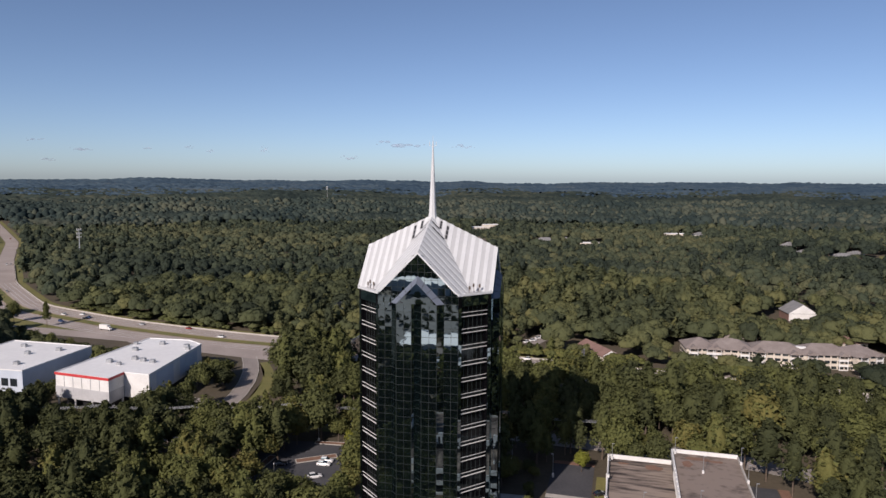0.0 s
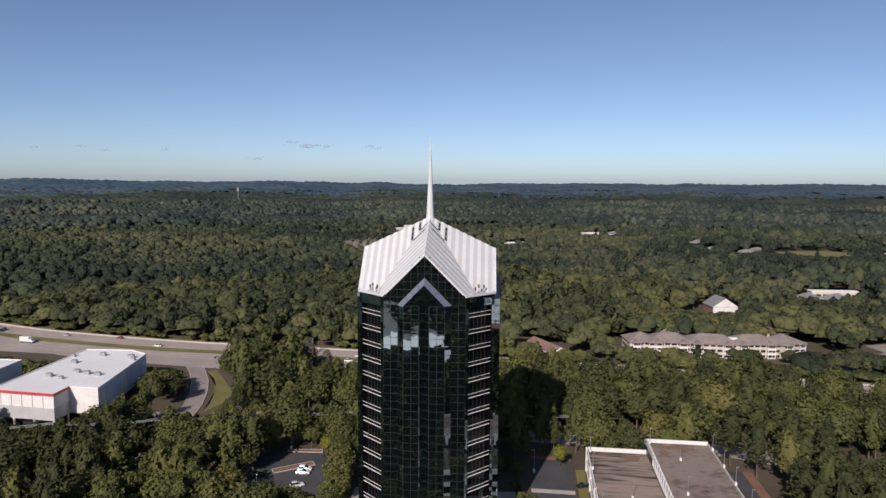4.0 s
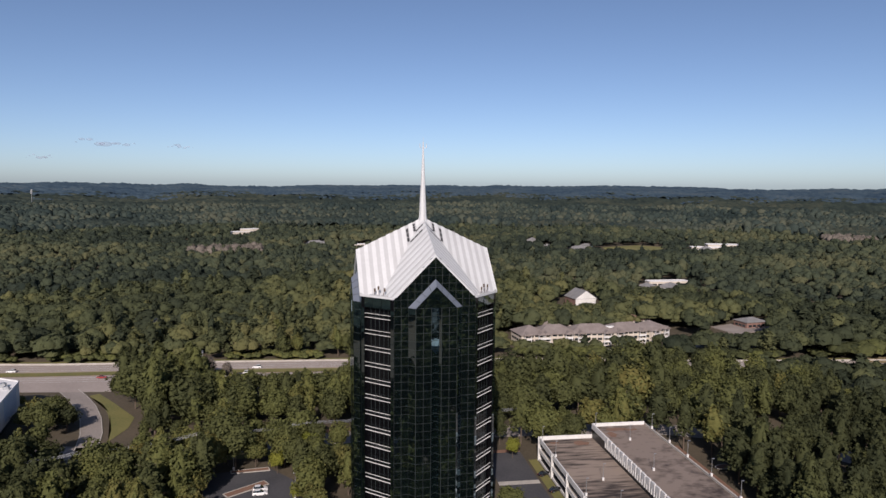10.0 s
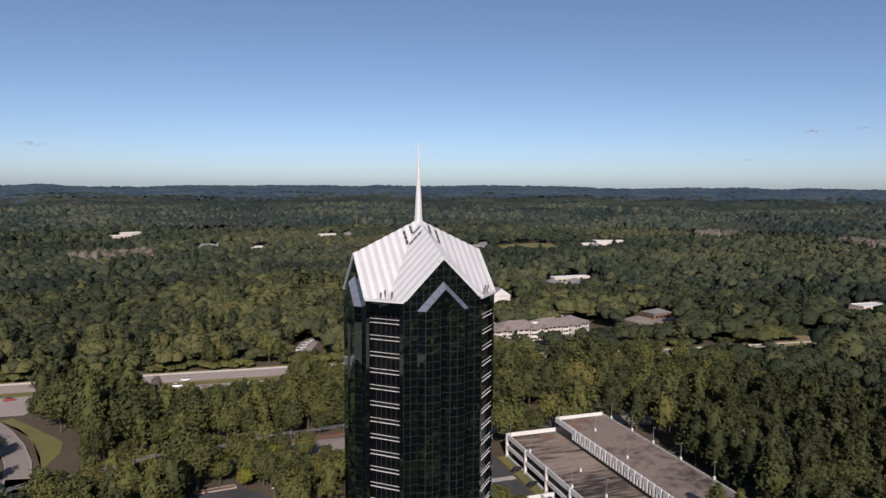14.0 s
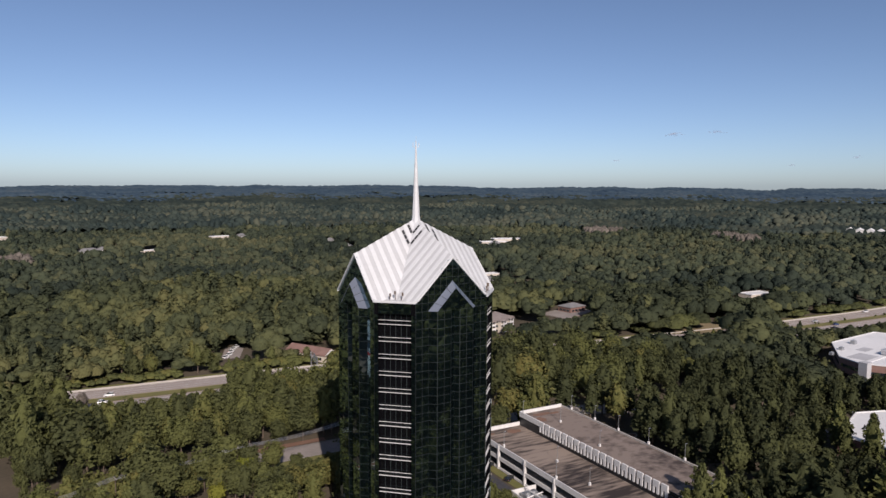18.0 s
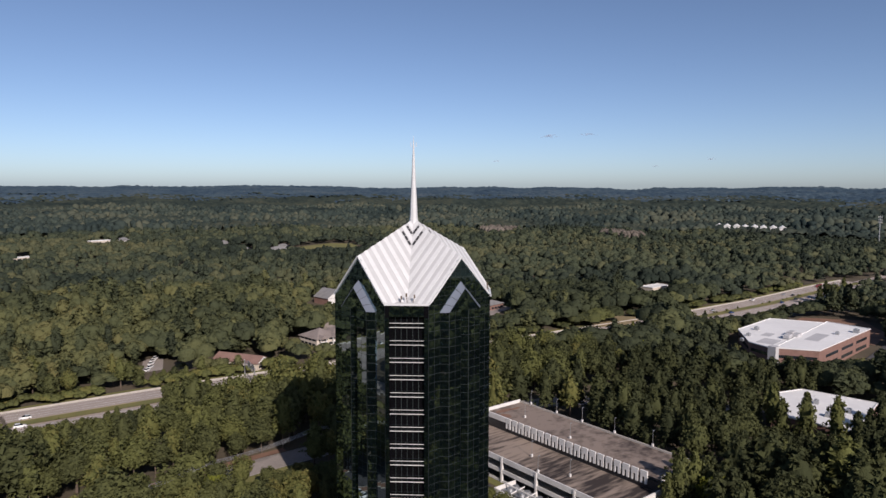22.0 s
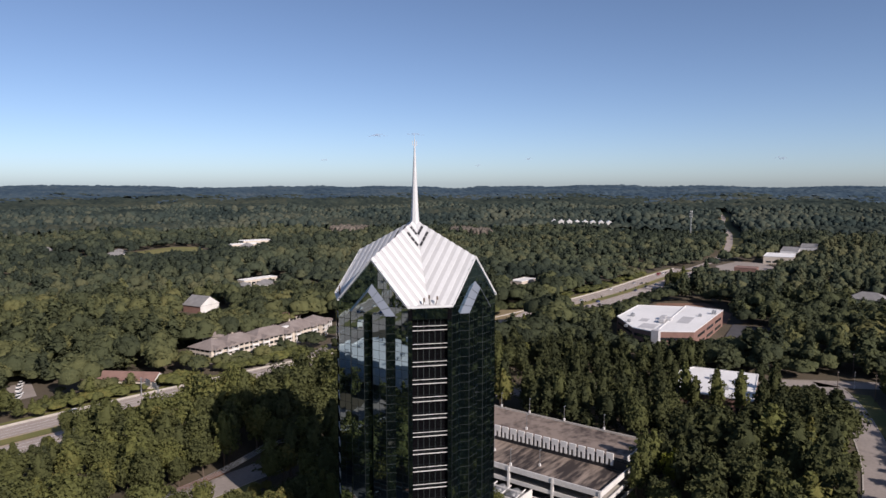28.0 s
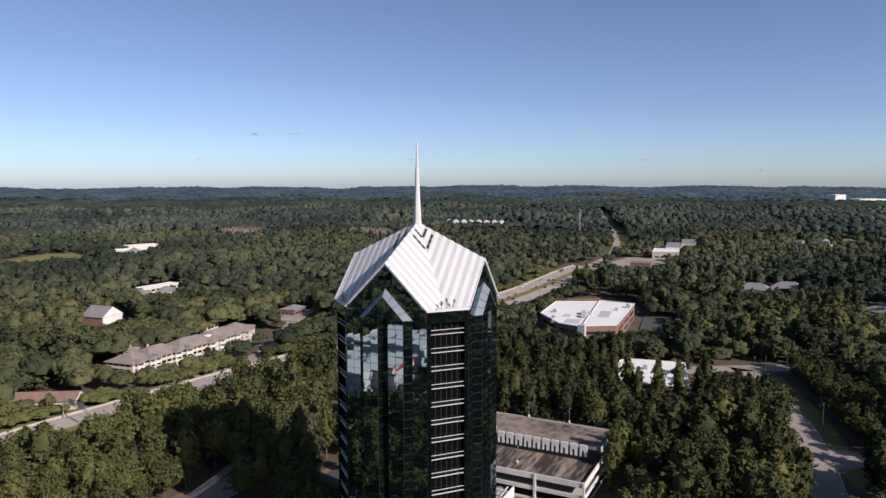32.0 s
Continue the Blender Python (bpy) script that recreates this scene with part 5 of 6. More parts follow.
def crown_template(kind, cards, seed, fine=True, big=1.0, inner=0.76, rough=0.55):
    """A crown of unit height 1 (base 0) as triangles: an uneven inner mass and many small leaf clumps round it."""
    rs = np.random.RandomState(seed)
    V, F = [], []
    off = 0
    cv, cf = (ICO_V, ICO_F) if fine else (ICO1_V, ICO1_F)
    if kind == "round":
        sq = rs.uniform(0.24, 0.34)
        tall = rs.uniform(0.36, 0.46)
        lum = rs.randint(1 << 30)
        def surf(d):
            r = lumps(d, np.random.RandomState(lum), 14, 0.46)
            p = d * r[:, None] * np.array([sq, sq * 0.95, tall])
            return p + np.array([0, 0, 0.56])
        core = surf(cv * 1.0) * 1.0
        core = (core - [0, 0, 0.56]) * inner + [0, 0, 0.56]
        V.append(core), F.append(cf)
        off += len(core)
        d = rs.normal(size=(cards, 3))
        d[:, 2] = d[:, 2] * 0.9 + 0.25
        d /= np.linalg.norm(d, axis=1)[:, None]
        pos = (surf(d) - [0, 0, 0.56]) * rs.uniform(0.76, 1.13, cards)[:, None] + [0, 0, 0.56]
        nor = d
        size = rs.uniform(0.024, 0.056, cards) * big
    else:
        nwh = rs.randint(8, 11)
        pos, nor, size = [], [], []
        core_v = []
        for k in range(nwh):
            f = k / (nwh - 1)
            z = 0.36 + 0.62 * f
            rad = 0.19 * (1 - f ** 2.2) ** 0.6 * (0.72 + 0.28 * f) * rs.uniform(0.7, 1.6) + 0.035
            nb = max(3, int(7 * (1 - f) + 3))
            a0 = rs.uniform(0, 6.3)
            per = max(1, cards // (nwh * nb))
            for b in range(nb):
                a = a0 + 6.283 * b / nb + rs.uniform(-0.3, 0.3)
                rr = rad * rs.uniform(0.6, 1.15)
                for c in range(per):
                    g = rs.uniform(0.35, 1.0)
                    pos.append((math.cos(a) * rr * g + rs.normal() * 0.018, math.sin(a) * rr * g + rs.normal() * 0.018, z + rs.normal() * 0.018 - 0.03 * g))
                    nor.append((math.cos(a) * 0.6, math.sin(a) * 0.6, 0.8))
                    size.append(rs.uniform(0.026, 0.055) * big)
        pos, nor, size = np.array(pos), np.array(nor), np.array(size)
        core = cv * np.array([0.115, 0.115, 0.30])
        core *= (1 + 0.25 * np.sin(cv[:, 2:3] * 14 + cv[:, :1] * 5))
        core[:, :2] *= np.clip(1.05 - core[:, 2:3] / 0.31 * 0.2, 0.15, 2)
        core += [0, 0, 0.64]
        V.append(core), F.append(cf)
        off += len(core)
    n = len(pos)
    nrm = nor + rs.normal(size=(n, 3)) * rough
    nrm /= np.linalg.norm(nrm, axis=1)[:, None]
    t = np.cross(nrm, rs.normal(size=(n, 3)))
    t /= np.linalg.norm(t, axis=1)[:, None]
    b = np.cross(nrm, t)
    s1, s2, s3 = (size * rs.uniform(0.8, 1.5, n))[:, None], (size * rs.uniform(0.8, 1.5, n))[:, None], size[:, None]
    q = np.stack([pos - t * s1 - b * s3 * 0.5, pos + t * s2 - b * s3 * 0.6, pos + b * s3 * 1.3 + t * (s1 - s2) * 0.6], 1).reshape(-1, 3)
    V.append(q)
    F.append(np.arange(n * 3).reshape(-1, 3) + off)
    return np.concatenate(V), np.concatenate(F)


def clump_template(blobs, cards, seed, fine=False, big=1.0):
    """A domed crown of unit height made of several swelling clumps of foliage, open below."""
    rs = np.random.RandomState(seed)
    V, F, off = [], [], 0
    cv, cf = (ICO_V, ICO_F) if fine else (ICO1_V, ICO1_F)
    cf = cf[cv[cf][:, :, 2].mean(1) > -0.55]
    wide = rs.uniform(0.13, 0.19) if blobs > 1 else 0.0
    centres, radii = [], []
    for k in range(blobs):
        a = 6.283 * k / max(1, blobs - 1) + rs.uniform(-0.5, 0.5)
        out = 0.0 if k == 0 else wide * rs.uniform(0.75, 1.2)
        c = np.array([math.cos(a) * out, math.sin(a) * out, 0.66 if k == 0 else rs.uniform(0.46, 0.66)])
        r = rs.uniform(0.17, 0.24) if blobs > 1 else 0.3
        t = rs.uniform(0, 6.283)
        rot = np.array([[math.cos(t), -math.sin(t), 0], [math.sin(t), math.cos(t), 0], [0, 0, 1]])
        p = (cv @ rot.T) * (1 + rs.normal(0, 0.13, len(cv)))[:, None] * r * [1, 1, rs.uniform(0.85, 1.25)] + c
        V.append(p), F.append(cf + off)
        off += len(p)
        centres.append(c), radii.append(r)
    if cards:
        k = rs.randint(0, blobs, cards)
        d = rs.normal(size=(cards, 3))
        d[:, 2] = np.abs(d[:, 2])
        d /= np.linalg.norm(d, axis=1)[:, None]
        pos = np.array(centres)[k] + d * (np.array(radii)[k] * rs.uniform(0.9, 1.15, cards))[:, None]
        nrm = d + rs.normal(size=(cards, 3)) * 0.45
        nrm /= np.linalg.norm(nrm, axis=1)[:, None]
        t = np.cross(nrm, rs.normal(size=(cards, 3)))
        t /= np.linalg.norm(t, axis=1)[:, None]
        b = np.cross(nrm, t)
        s = (rs.uniform(0.03, 0.06, cards) * big)[:, None]
        V.append(np.stack([pos - t * s - b * s * 0.6, pos + t * s - b * s * 0.5, pos + b * s * 1.2], 1).reshape(-1, 3))
        F.append(np.arange(cards * 3).reshape(-1, 3) + off)
    return np.concatenate(V), np.concatenate(F)


def height_limit(x, y):
    """How tall a tree may be before it hides one of the places in sight, seen from the arc."""
    lim = np.full(x.shape, 99.0)
    for a in np.radians(np.linspace(192, 271, 9)):
        ex, ey = CX + 181 * math.cos(a), CY + 181 * math.sin(a)
        dx, dy = x - ex, y - ey
        rr = np.hypot(dx, dy)
        ok = dx * -math.cos(a) + dy * -math.sin(a) > rr * math.cos(radians(34))
        for s in (2, 6, 11, 17, 24, 32, 41, 52, 66, 84, 105):
            px, py = x + dx / rr * s, y + dy / rr * s
            hit = np.zeros(x.shape, bool)
            top = np.zeros(x.shape)
            for foot, poly in IN_SIGHT:
                xs, ys = [p[0] for p in poly], [p[1] for p in poly]
                near = ok & (px > min(xs)) & (px < max(xs)) & (py > min(ys)) & (py < max(ys))
                if near.any():
                    got = np.zeros(x.shape, bool)
                    got[near] = inside(px[near], py[near], poly)
                    top = np.where(got & ~hit, foot, top)
                    hit |= got
            lim = np.where(hit, np.minimum(lim, s * 92.0 / (rr + s) + top), lim)
    return lim


def scatter(step, keep, seed, x0, x1, y0, y1):
    rs = np.random.RandomState(seed)
    gx, gy = np.meshgrid(np.arange(x0, x1, step), np.arange(y0, y1, step))
    x = gx.ravel() + rs.uniform(-0.55, 0.55, gx.size) * step
    y = gy.ravel() + rs.uniform(-0.55, 0.55, gx.size) * step
    k = keep(x, y)
    return x[k], y[k]


def darkened_wood(x, y):
    """Woods with more pines and a halved tint: south of the tower, east of the deck and before the warehouses."""
    south = (y < 150) & (x > -200) & (x < 240)
    east = (x > 95) & (x < 240) & (y < 205)
    west = (x > -210) & (x < -62) & (y > 150) & (y < 285)
    return south | east | west


def patch(x, y, s=90.0, k=1.0):
    """A smooth field that says where pines, tall and pale trees gather."""
    return 0.5 + 0.25 * (np.sin(x / s * k + 1.3 * np.sin(y / s * 0.7)) + np.cos(y / s * 1.3 * k + 1.1 * np.sin(x / s * 0.9 + 2)))


def grow(name, label, x, y, templates_round, templates_pine, seed, hmin, hmax, pine_share, limited=True, mat=None, vary=0.2, spread=1.0, broad=0.4, relief=0.3):
    """One mesh of many trees: each takes a crown, a size, a turn and a tint of its own."""
    rs = np.random.RandomState(seed)
    n = len(x)
    pine = rs.uniform(size=n) < pine_share(x, y)
    h = (hmin + (hmax - hmin) * rs.beta(1.6, 1.6, n)) * (1.0 - relief / 2 + relief * patch(x, y, 60)) * np.where(pine, 1.12, 1.0)
    wid = rs.uniform(0.68, 1.28, n) * spread
    a = rs.uniform(0, 6.283, n)
    tint = np.clip(rs.normal(0.45, vary * 1.05, n) + (patch(x, y, 130, 1.4) - 0.5) * broad + (patch(x + 700, y, 37, 1.0) - 0.5) * broad * 0.6 - np.where(pine, 0.16, 0.0), 0, 1)
    # halving puts shade among the western pines and dims the south wood's reflection
    tint = np.where(darkened_wood(x, y), tint * 0.5, tint)
    tint = np.where(rs.uniform(size=n) < 0.02, rs.uniform(0.75, 0.95, n), tint)
    h = np.where((x > -92) & (x < -34) & (y > 285) & (y < 352), h * 1.1 + 4, h)
    h = np.where((x > 215) & (x < 325) & (y > 205) & (y < 270), h * 1.1 + 5, h)
    if limited:
        h = np.minimum(h, height_limit(x, y) * rs.uniform(0.85, 1.05, n))
    ok = h > 4.0
    x, y, h, wid, a, tint, pine = (v[ok] for v in (x, y, h, wid, a, tint, pine))
    wid = wid * np.clip(15.0 / h, 1.0, 1.4)
    n = len(x)
    z = lift(x, y)
    which = rs.randint(0, 1000, n)
    VV, FF, TT = [], [], []
    off = 0
    for is_pine, temps in ((False, templates_round), (True, templates_pine)):
        for k, (tv, tf) in enumerate(temps):
            sel = np.where((pine == is_pine) & (which % len(temps) == k))[0]
            if not len(sel):
                continue
            c, s = np.cos(a[sel])[:, None], np.sin(a[sel])[:, None]
            sx = (h[sel] * wid[sel])[:, None]
            px = (tv[None, :, 0] * c - tv[None, :, 1] * s) * sx + x[sel][:, None]
            py = (tv[None, :, 0] * s + tv[None, :, 1] * c) * sx + y[sel][:, None]
            pz = tv[None, :, 2] * h[sel][:, None] + z[sel][:, None]
            VV.append(np.stack([px, py, pz], 2).reshape(-1, 3))
            FF.append((tf[None] + (np.arange(len(sel)) * len(tv))[:, None, None] + off).reshape(-1, 3))
            TT.append(np.repeat(tint[sel], len(tv)))
            off += len(sel) * len(tv)
    if not VV:
        return None
    ob = new(name, array_mesh(name, np.concatenate(VV), np.concatenate(FF), mat or M_leaf, np.concatenate(TT)))
    ob.data.polygons.foreach_set("use_smooth", [True] * len(ob.data.polygons))
    return tagged(ob, label, "woodland", kind="stuff")


def pine_share(x, y):
    east = np.clip((x - 60) / 80, 0, 1) * np.clip((230 - y) / 60, 0, 1)
    return np.clip(0.30 + 0.6 * east + 0.35 * darkened_wood(x, y) + 0.35 * (patch(x, y, 110) > 0.68), 0, 0.9)


NEAR_D, MID_D, FAR_D = 330.0, 560.0, 1150.0


def ring(lo, hi):
    def keep(x, y):
        d, s = view_distance(x, y)
        k = s & (d > lo) & (d <= hi)
        k[k] = clear_of_open(x[k], y[k])
        return k
    return keep


nx_, ny_ = scatter(7.2, ring(20, NEAR_D), 3, -360, 480, -160, 620)
mx_, my_ = scatter(7.7, ring(NEAR_D, MID_D), 4, -620, 800, -400, 860)
fx_, fy_ = scatter(9.4, ring(MID_D, FAR_D), 6, -1150, 1400, -1000, 1500)
hx_, hy_ = scatter(10.8, ring(FAR_D, 1900), 7, -1700, 2000, -1500, 2200)
# the trees round the tower and the lots stand as single trees
_dt = np.hypot(nx_ - CX, ny_ - (CY + 25))
_one = np.zeros(len(nx_), bool)
_one[np.argsort(_dt)[:330]] = True
sx_, sy_ = nx_[_one], ny_[_one]
nx_, ny_ = nx_[~_one], ny_[~_one]
NEAR_R = [crown_template("round", 640, 10 + i, True, 0.64) for i in range(9)]
NEAR_P = [crown_template("pine", 600, 30 + i, True, 0.7) for i in range(5)]
MID_R = [clump_template(7, 90, 50 + i) for i in range(9)]
MID_P = [crown_template("pine", 130, 70 + i, False, 1.2, 0.9, 0.5) for i in range(4)]
FAR_R = [clump_template(3 + i % 3, 14, 90 + i, False, 1.25) for i in range(9)]
EDGE_R = [clump_template(1, 0, 110 + i) for i in range(6)]
FAR_P = [crown_template("pine", 30, 95 + i, False, 1.5, 0.9, 0.4) for i in range(3)]
BACK_R = [crown_template("round", 12, 120 + i, False, 1.9, 0.9) for i in range(3)]
grow("near_woodland", "dense mixed green woodland of broad crowns and pines", nx_, ny_, NEAR_R, NEAR_P, 11, 10, 23, pine_share, vary=0.24, relief=0.5)
grow("middle_woodland", "dense mixed green woodland farther off", mx_, my_, MID_R, MID_P, 12, 8, 22, lambda x, y: 0.5 * pine_share(x, y), mat=M_midleaf, vary=0.2, spread=1.15, broad=0.5)
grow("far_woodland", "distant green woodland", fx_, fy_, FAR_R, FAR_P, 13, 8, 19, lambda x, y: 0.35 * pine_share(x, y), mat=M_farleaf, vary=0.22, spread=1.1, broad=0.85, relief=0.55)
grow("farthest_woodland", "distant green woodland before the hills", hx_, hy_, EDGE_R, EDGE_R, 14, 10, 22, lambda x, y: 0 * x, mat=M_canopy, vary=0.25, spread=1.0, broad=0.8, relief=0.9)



def trunk_bmesh(kind, seed):
    """A tapered, slightly bent trunk with limbs, for a tree of height 1."""
    r = random.Random(seed)
    bm = bmesh.new()
    top = 0.9 if kind == "pine" else 0.62
    p, rad = Vector((0, 0, -0.02)), 0.018
    for k in range(4):
        q = Vector((r.uniform(-0.012, 0.012), r.uniform(-0.012, 0.012), top * (k + 1) / 4))
        add_tube(bm, p, q, rad, rad * 0.72, 6)
        if k > 0:
            for _ in range(3):
                a = r.uniform(0, 6.283)
                L = r.uniform(0.12, 0.24) * (0.7 if kind == "pine" else 1.1)
                add_tube(bm, q, q + Vector((math.cos(a) * L, math.sin(a) * L, L * r.uniform(0.3, 0.9))), rad * 0.42, rad * 0.12, 4)
        p, rad = q, rad * 0.72
    return bm


TREES = []
for i in range(11):
    kd = "pine" if 6 <= i < 9 else "round"
    if i == 9:
        t = thing("tree", "small tree with bright yellow-green leaves", "tree", group="trees")
    elif i == 10:
        t = thing("tree", "half-bare tree with grey-brown twigs by the highway", "tree", group="trees")
    else:
        t = thing("pine_tree" if kd == "pine" else "tree", "tall dark green pine with an open tufted crown" if kd == "pine" else "broad-leaved tree with a full green crown", "tree", group="pines" if kd == "pine" else "trees")
    part("trunk", trunk_bmesh(kd, i), M_bark, t)
    tv, tf = crown_template(kd, 1100 if kd == "round" else 950, 200 + i, True, 0.66)
    cr = new("crown", array_mesh("crown", tv, tf, {9: M_leafyellow, 10: M_twigs}.get(i, M_leafone), np.full(len(tv), 0.30 if kd == "round" else 0.12)))
    cr.parent = t
    cr.data.polygons.foreach_set("use_smooth", [True] * len(cr.data.polygons))
    TREES.append(t)
_rs = np.random.RandomState(8)
_pine = _rs.uniform(size=len(sx_)) < pine_share(sx_, sy_)
_h = _rs.uniform(10, 19, len(sx_)) * np.where(_pine, 1.15, 1.0)
_h = np.minimum(_h, height_limit(sx_, sy_) * 0.95)
_used = set()
for x, y, h, pn in zip(sx_, sy_, _h, _pine):
    if h < 3.5:
        continue
    k = _rs.randint(6, 9) if pn else _rs.randint(0, 6)
    w = h * _rs.uniform(0.85, 1.2) * min(1.5, max(1.0, 13.0 / h))
    m = pose(float(x), float(y), lift1(x, y), 0, 0, _rs.uniform(0, 360)) @ Matrix.Diagonal((w, w, h, 1))
    if k in _used:
        s = TREES[k].scale
        copy_thing(TREES[k], m @ Matrix.Diagonal((1 / s[0], 1 / s[1], 1 / s[2], 1)))
    else:
        TREES[k].matrix_basis = m
        _used.add(k)

# tall trees close by the deck's south end and pines in front of the low office
for x, y, h, k in ((55, 130.5, 21, 8), (61, 128, 19, 7), (50, 132, 15, 6), (66.5, 126, 16, 6), (-26, 247, 13, 3), (-17, 246, 14, 1), (-9, 244, 12, 5), (-29, 240, 12, 0), (-19, 238, 11, 4), (-4, 238, 9, 2), (17, 240, 11, 3), (24, 238, 12, 1), (30, 235, 12, 5), (132, 110, 22, 7), (138, 122, 22, 8), (137, 101, 21, 6), (129, 94, 19, 8), (148, 88, 20, 7), (133, 118, 18, 6), (160, 87, 20, 6),
                   (-300, 448, 15, 2), (-277, 437, 14, 4), (-250, 427, 16, 6), (-235, 372, 12, 1), (-222, 366, 13, 3), (-210, 362, 12, 5), (-198, 357, 11, 0), (-247, 380, 12, 2),
                   (455, 150, 16, 6), (470, 148, 18, 7), (485, 146, 15, 2), (500, 139, 17, 8), (463, 141, 17, 4), (275, 219, 13, 1), (288, 214, 13, 3), (300, 209, 13, 6), (312, 204, 13, 0), (325, 199, 12, 7), (262, 224, 13, 7), (22, 333, 13, 2), (32, 330, 12, 5),
                   (-19, 243, 11, 9), (-25, 241, 9, 9), (58, 121, 15, 9), (-32, 236, 8, 9), (-30, 212, 7, 9), (46, 218, 8, 9), (-44, 352, 13, 10), (-36, 350, 10, 10), (-62, 214, 8, 9), (222, 206, 13, 9), (-70, 296, 9, 2), (-66, 284, 10, 0), (-64, 306, 11, 4), (-72, 286, 8, 1), (-68, 316, 11, 3), (-59, 295, 12, 5), (-73, 276, 9, 6), (-61, 272, 11, 2)):
    m = pose(x, y, lift1(x, y), 0, 0, 40.0 * k + x) @ Matrix.Diagonal((h * (0.78 if 6 <= k < 9 else 0.95), h * (0.78 if 6 <= k < 9 else 0.95), h, 1))
    if k in _used:
        s = TREES[k].scale
        copy_thing(TREES[k], m @ Matrix.Diagonal((1 / s[0], 1 / s[1], 1 / s[2], 1)))
    else:
        TREES[k].matrix_basis = m
        _used.add(k)

# trunks under the nearer woods, one mesh
_tx, _ty = nx_[::2], ny_[::2]
_tz = lift(_tx, _ty)
_b = np.array([[-1, -1, 0], [1, -1, 0], [1, 1, 0], [-1, 1, 0]]) * 0.24
_t2 = np.array([[-1, -1, 0], [1, -1, 0], [1, 1, 0], [-1, 1, 0]]) * 0.12 + [0, 0, 8.5]
_tv = np.concatenate([_b, _t2])
_tf = np.array([[0, 1, 5, 4], [1, 2, 6, 5], [2, 3, 7, 6], [3, 0, 4, 7]])
_V = (_tv[None] + np.stack([_tx, _ty, _tz], 1)[:, None]).reshape(-1, 3)
_F = (_tf[None] + (np.arange(len(_tx)) * 8)[:, None, None]).reshape(-1, 4)
_hl = height_limit(_tx, _ty) > 10
_F = _F.reshape(len(_tx), -1, 4)[_hl].reshape(-1, 4)
tagged(new("woodland_trunks", array_mesh("woodland_trunks", _V, _F, M_bark)), "brown trunks under the woodland canopy", "trunks", kind="stuff")

# canopy of the farthest woods and of those behind: a bumpy sheet of crowns
rs = np.random.RandomState(77)


def canopy(name, r0, r1, dr0, da, a0, a1, keep=None, hmax=15.0, mat=None):
    rows = []
    r = r0
    while r < r1:
        rows.append(r)
        r += dr0 * (r / r0) ** 0.9
    rr, aa = np.meshgrid(rows, np.arange(a0, a1, da), indexing="ij")
    rr = rr + rs.uniform(-0.3, 0.3, rr.shape) * dr0
    aa = aa + rs.uniform(-0.3, 0.3, aa.shape) * da
    x, y = -3 + rr * np.cos(aa), 180 + rr * np.sin(aa)
    z = lift(x, y) + hmax * (0.55 + 0.3 * patch(x, y, 70)) + rs.uniform(-5.0, 5.0, rr.shape) * hmax / 15 + np.clip((rr - 1300) / 900, 0, 1) * 9 * (patch(x, y, 150, 1.0) + 0.6 * patch(x + 311, y - 97, 67, 1.0) - 0.8)
    ni, nj = rr.shape
    i, j = np.meshgrid(np.arange(ni - 1), np.arange(nj - 1), indexing="ij")
    p = (i * nj + j).ravel()
    F = np.concatenate([np.stack([p, p + nj, p + nj + 1], 1), np.stack([p, p + nj + 1, p + 1], 1)])
    if keep is not None:
        cx, cy = x.ravel()[F].mean(1), y.ravel()[F].mean(1)
        F = F[keep(cx, cy)]
    tint = np.clip(rs.normal(0.42, 0.2, x.size) + (patch(x, y, 210, 1.2).ravel() - 0.5) * 0.5 + (patch(x + 400, y, 61, 1.2).ravel() - 0.5) * 0.55, 0, 1)
    ob = new(name, array_mesh(name, np.stack([x.ravel(), y.ravel(), z.ravel()], 1), F, mat or M_canopy, tint))
    return tagged(ob, "distant unbroken woodland canopy", "woodland", kind="stuff")


def far_edge(x, y):
    """Where the nearer woods give way to the haze-blue hills."""
    return 2250 + 600 * patch(x, y, 170, 1.3) + 260 * patch(x, y, 41, 1.0)


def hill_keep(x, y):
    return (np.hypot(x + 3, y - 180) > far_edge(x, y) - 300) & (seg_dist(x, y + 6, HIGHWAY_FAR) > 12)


def far_keep(x, y):
    d, s = view_distance(x, y)
    k = (d > FAR_D - 25)
    k &= np.hypot(x + 3, y - 180) < far_edge(x, y) + 90
    return k & (seg_dist(x, y, HIGHWAY) > 26) & (seg_dist(x, y + 6, HIGHWAY_FAR) > 12)


def back_keep(x, y):
    d, s = view_distance(x, y)
    return ~s & (seg_dist(x, y, HIGHWAY) > 26) & (np.hypot(x - CX, y - CY) > 240) & (np.hypot(x + 100, y + 90) > 325)


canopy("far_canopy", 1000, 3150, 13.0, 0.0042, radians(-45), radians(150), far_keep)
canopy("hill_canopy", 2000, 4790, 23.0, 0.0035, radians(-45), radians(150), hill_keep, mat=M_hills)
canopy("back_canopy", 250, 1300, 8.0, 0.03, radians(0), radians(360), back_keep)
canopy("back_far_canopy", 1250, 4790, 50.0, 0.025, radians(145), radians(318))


def south_keep(x, y):
    d, s = view_distance(x, y)
    k = ~s & (np.hypot(x + 100, y + 90) < 330) & ~inside(x, y, SOUTH_LOT)
    for hx, hy, sx, sy, hh, tn in STORES:
        k &= np.hypot(x - hx, y - hy) > 0.62 * max(sx, sy)
    return k


ux_, uy_ = scatter(7.0, south_keep, 9, -450, 250, -440, 120)
grow("south_woodland", "green woodland south of the flight path", ux_, uy_, BACK_R, BACK_R, 15, 11, 18, pine_share, limited=False, spread=1.25)


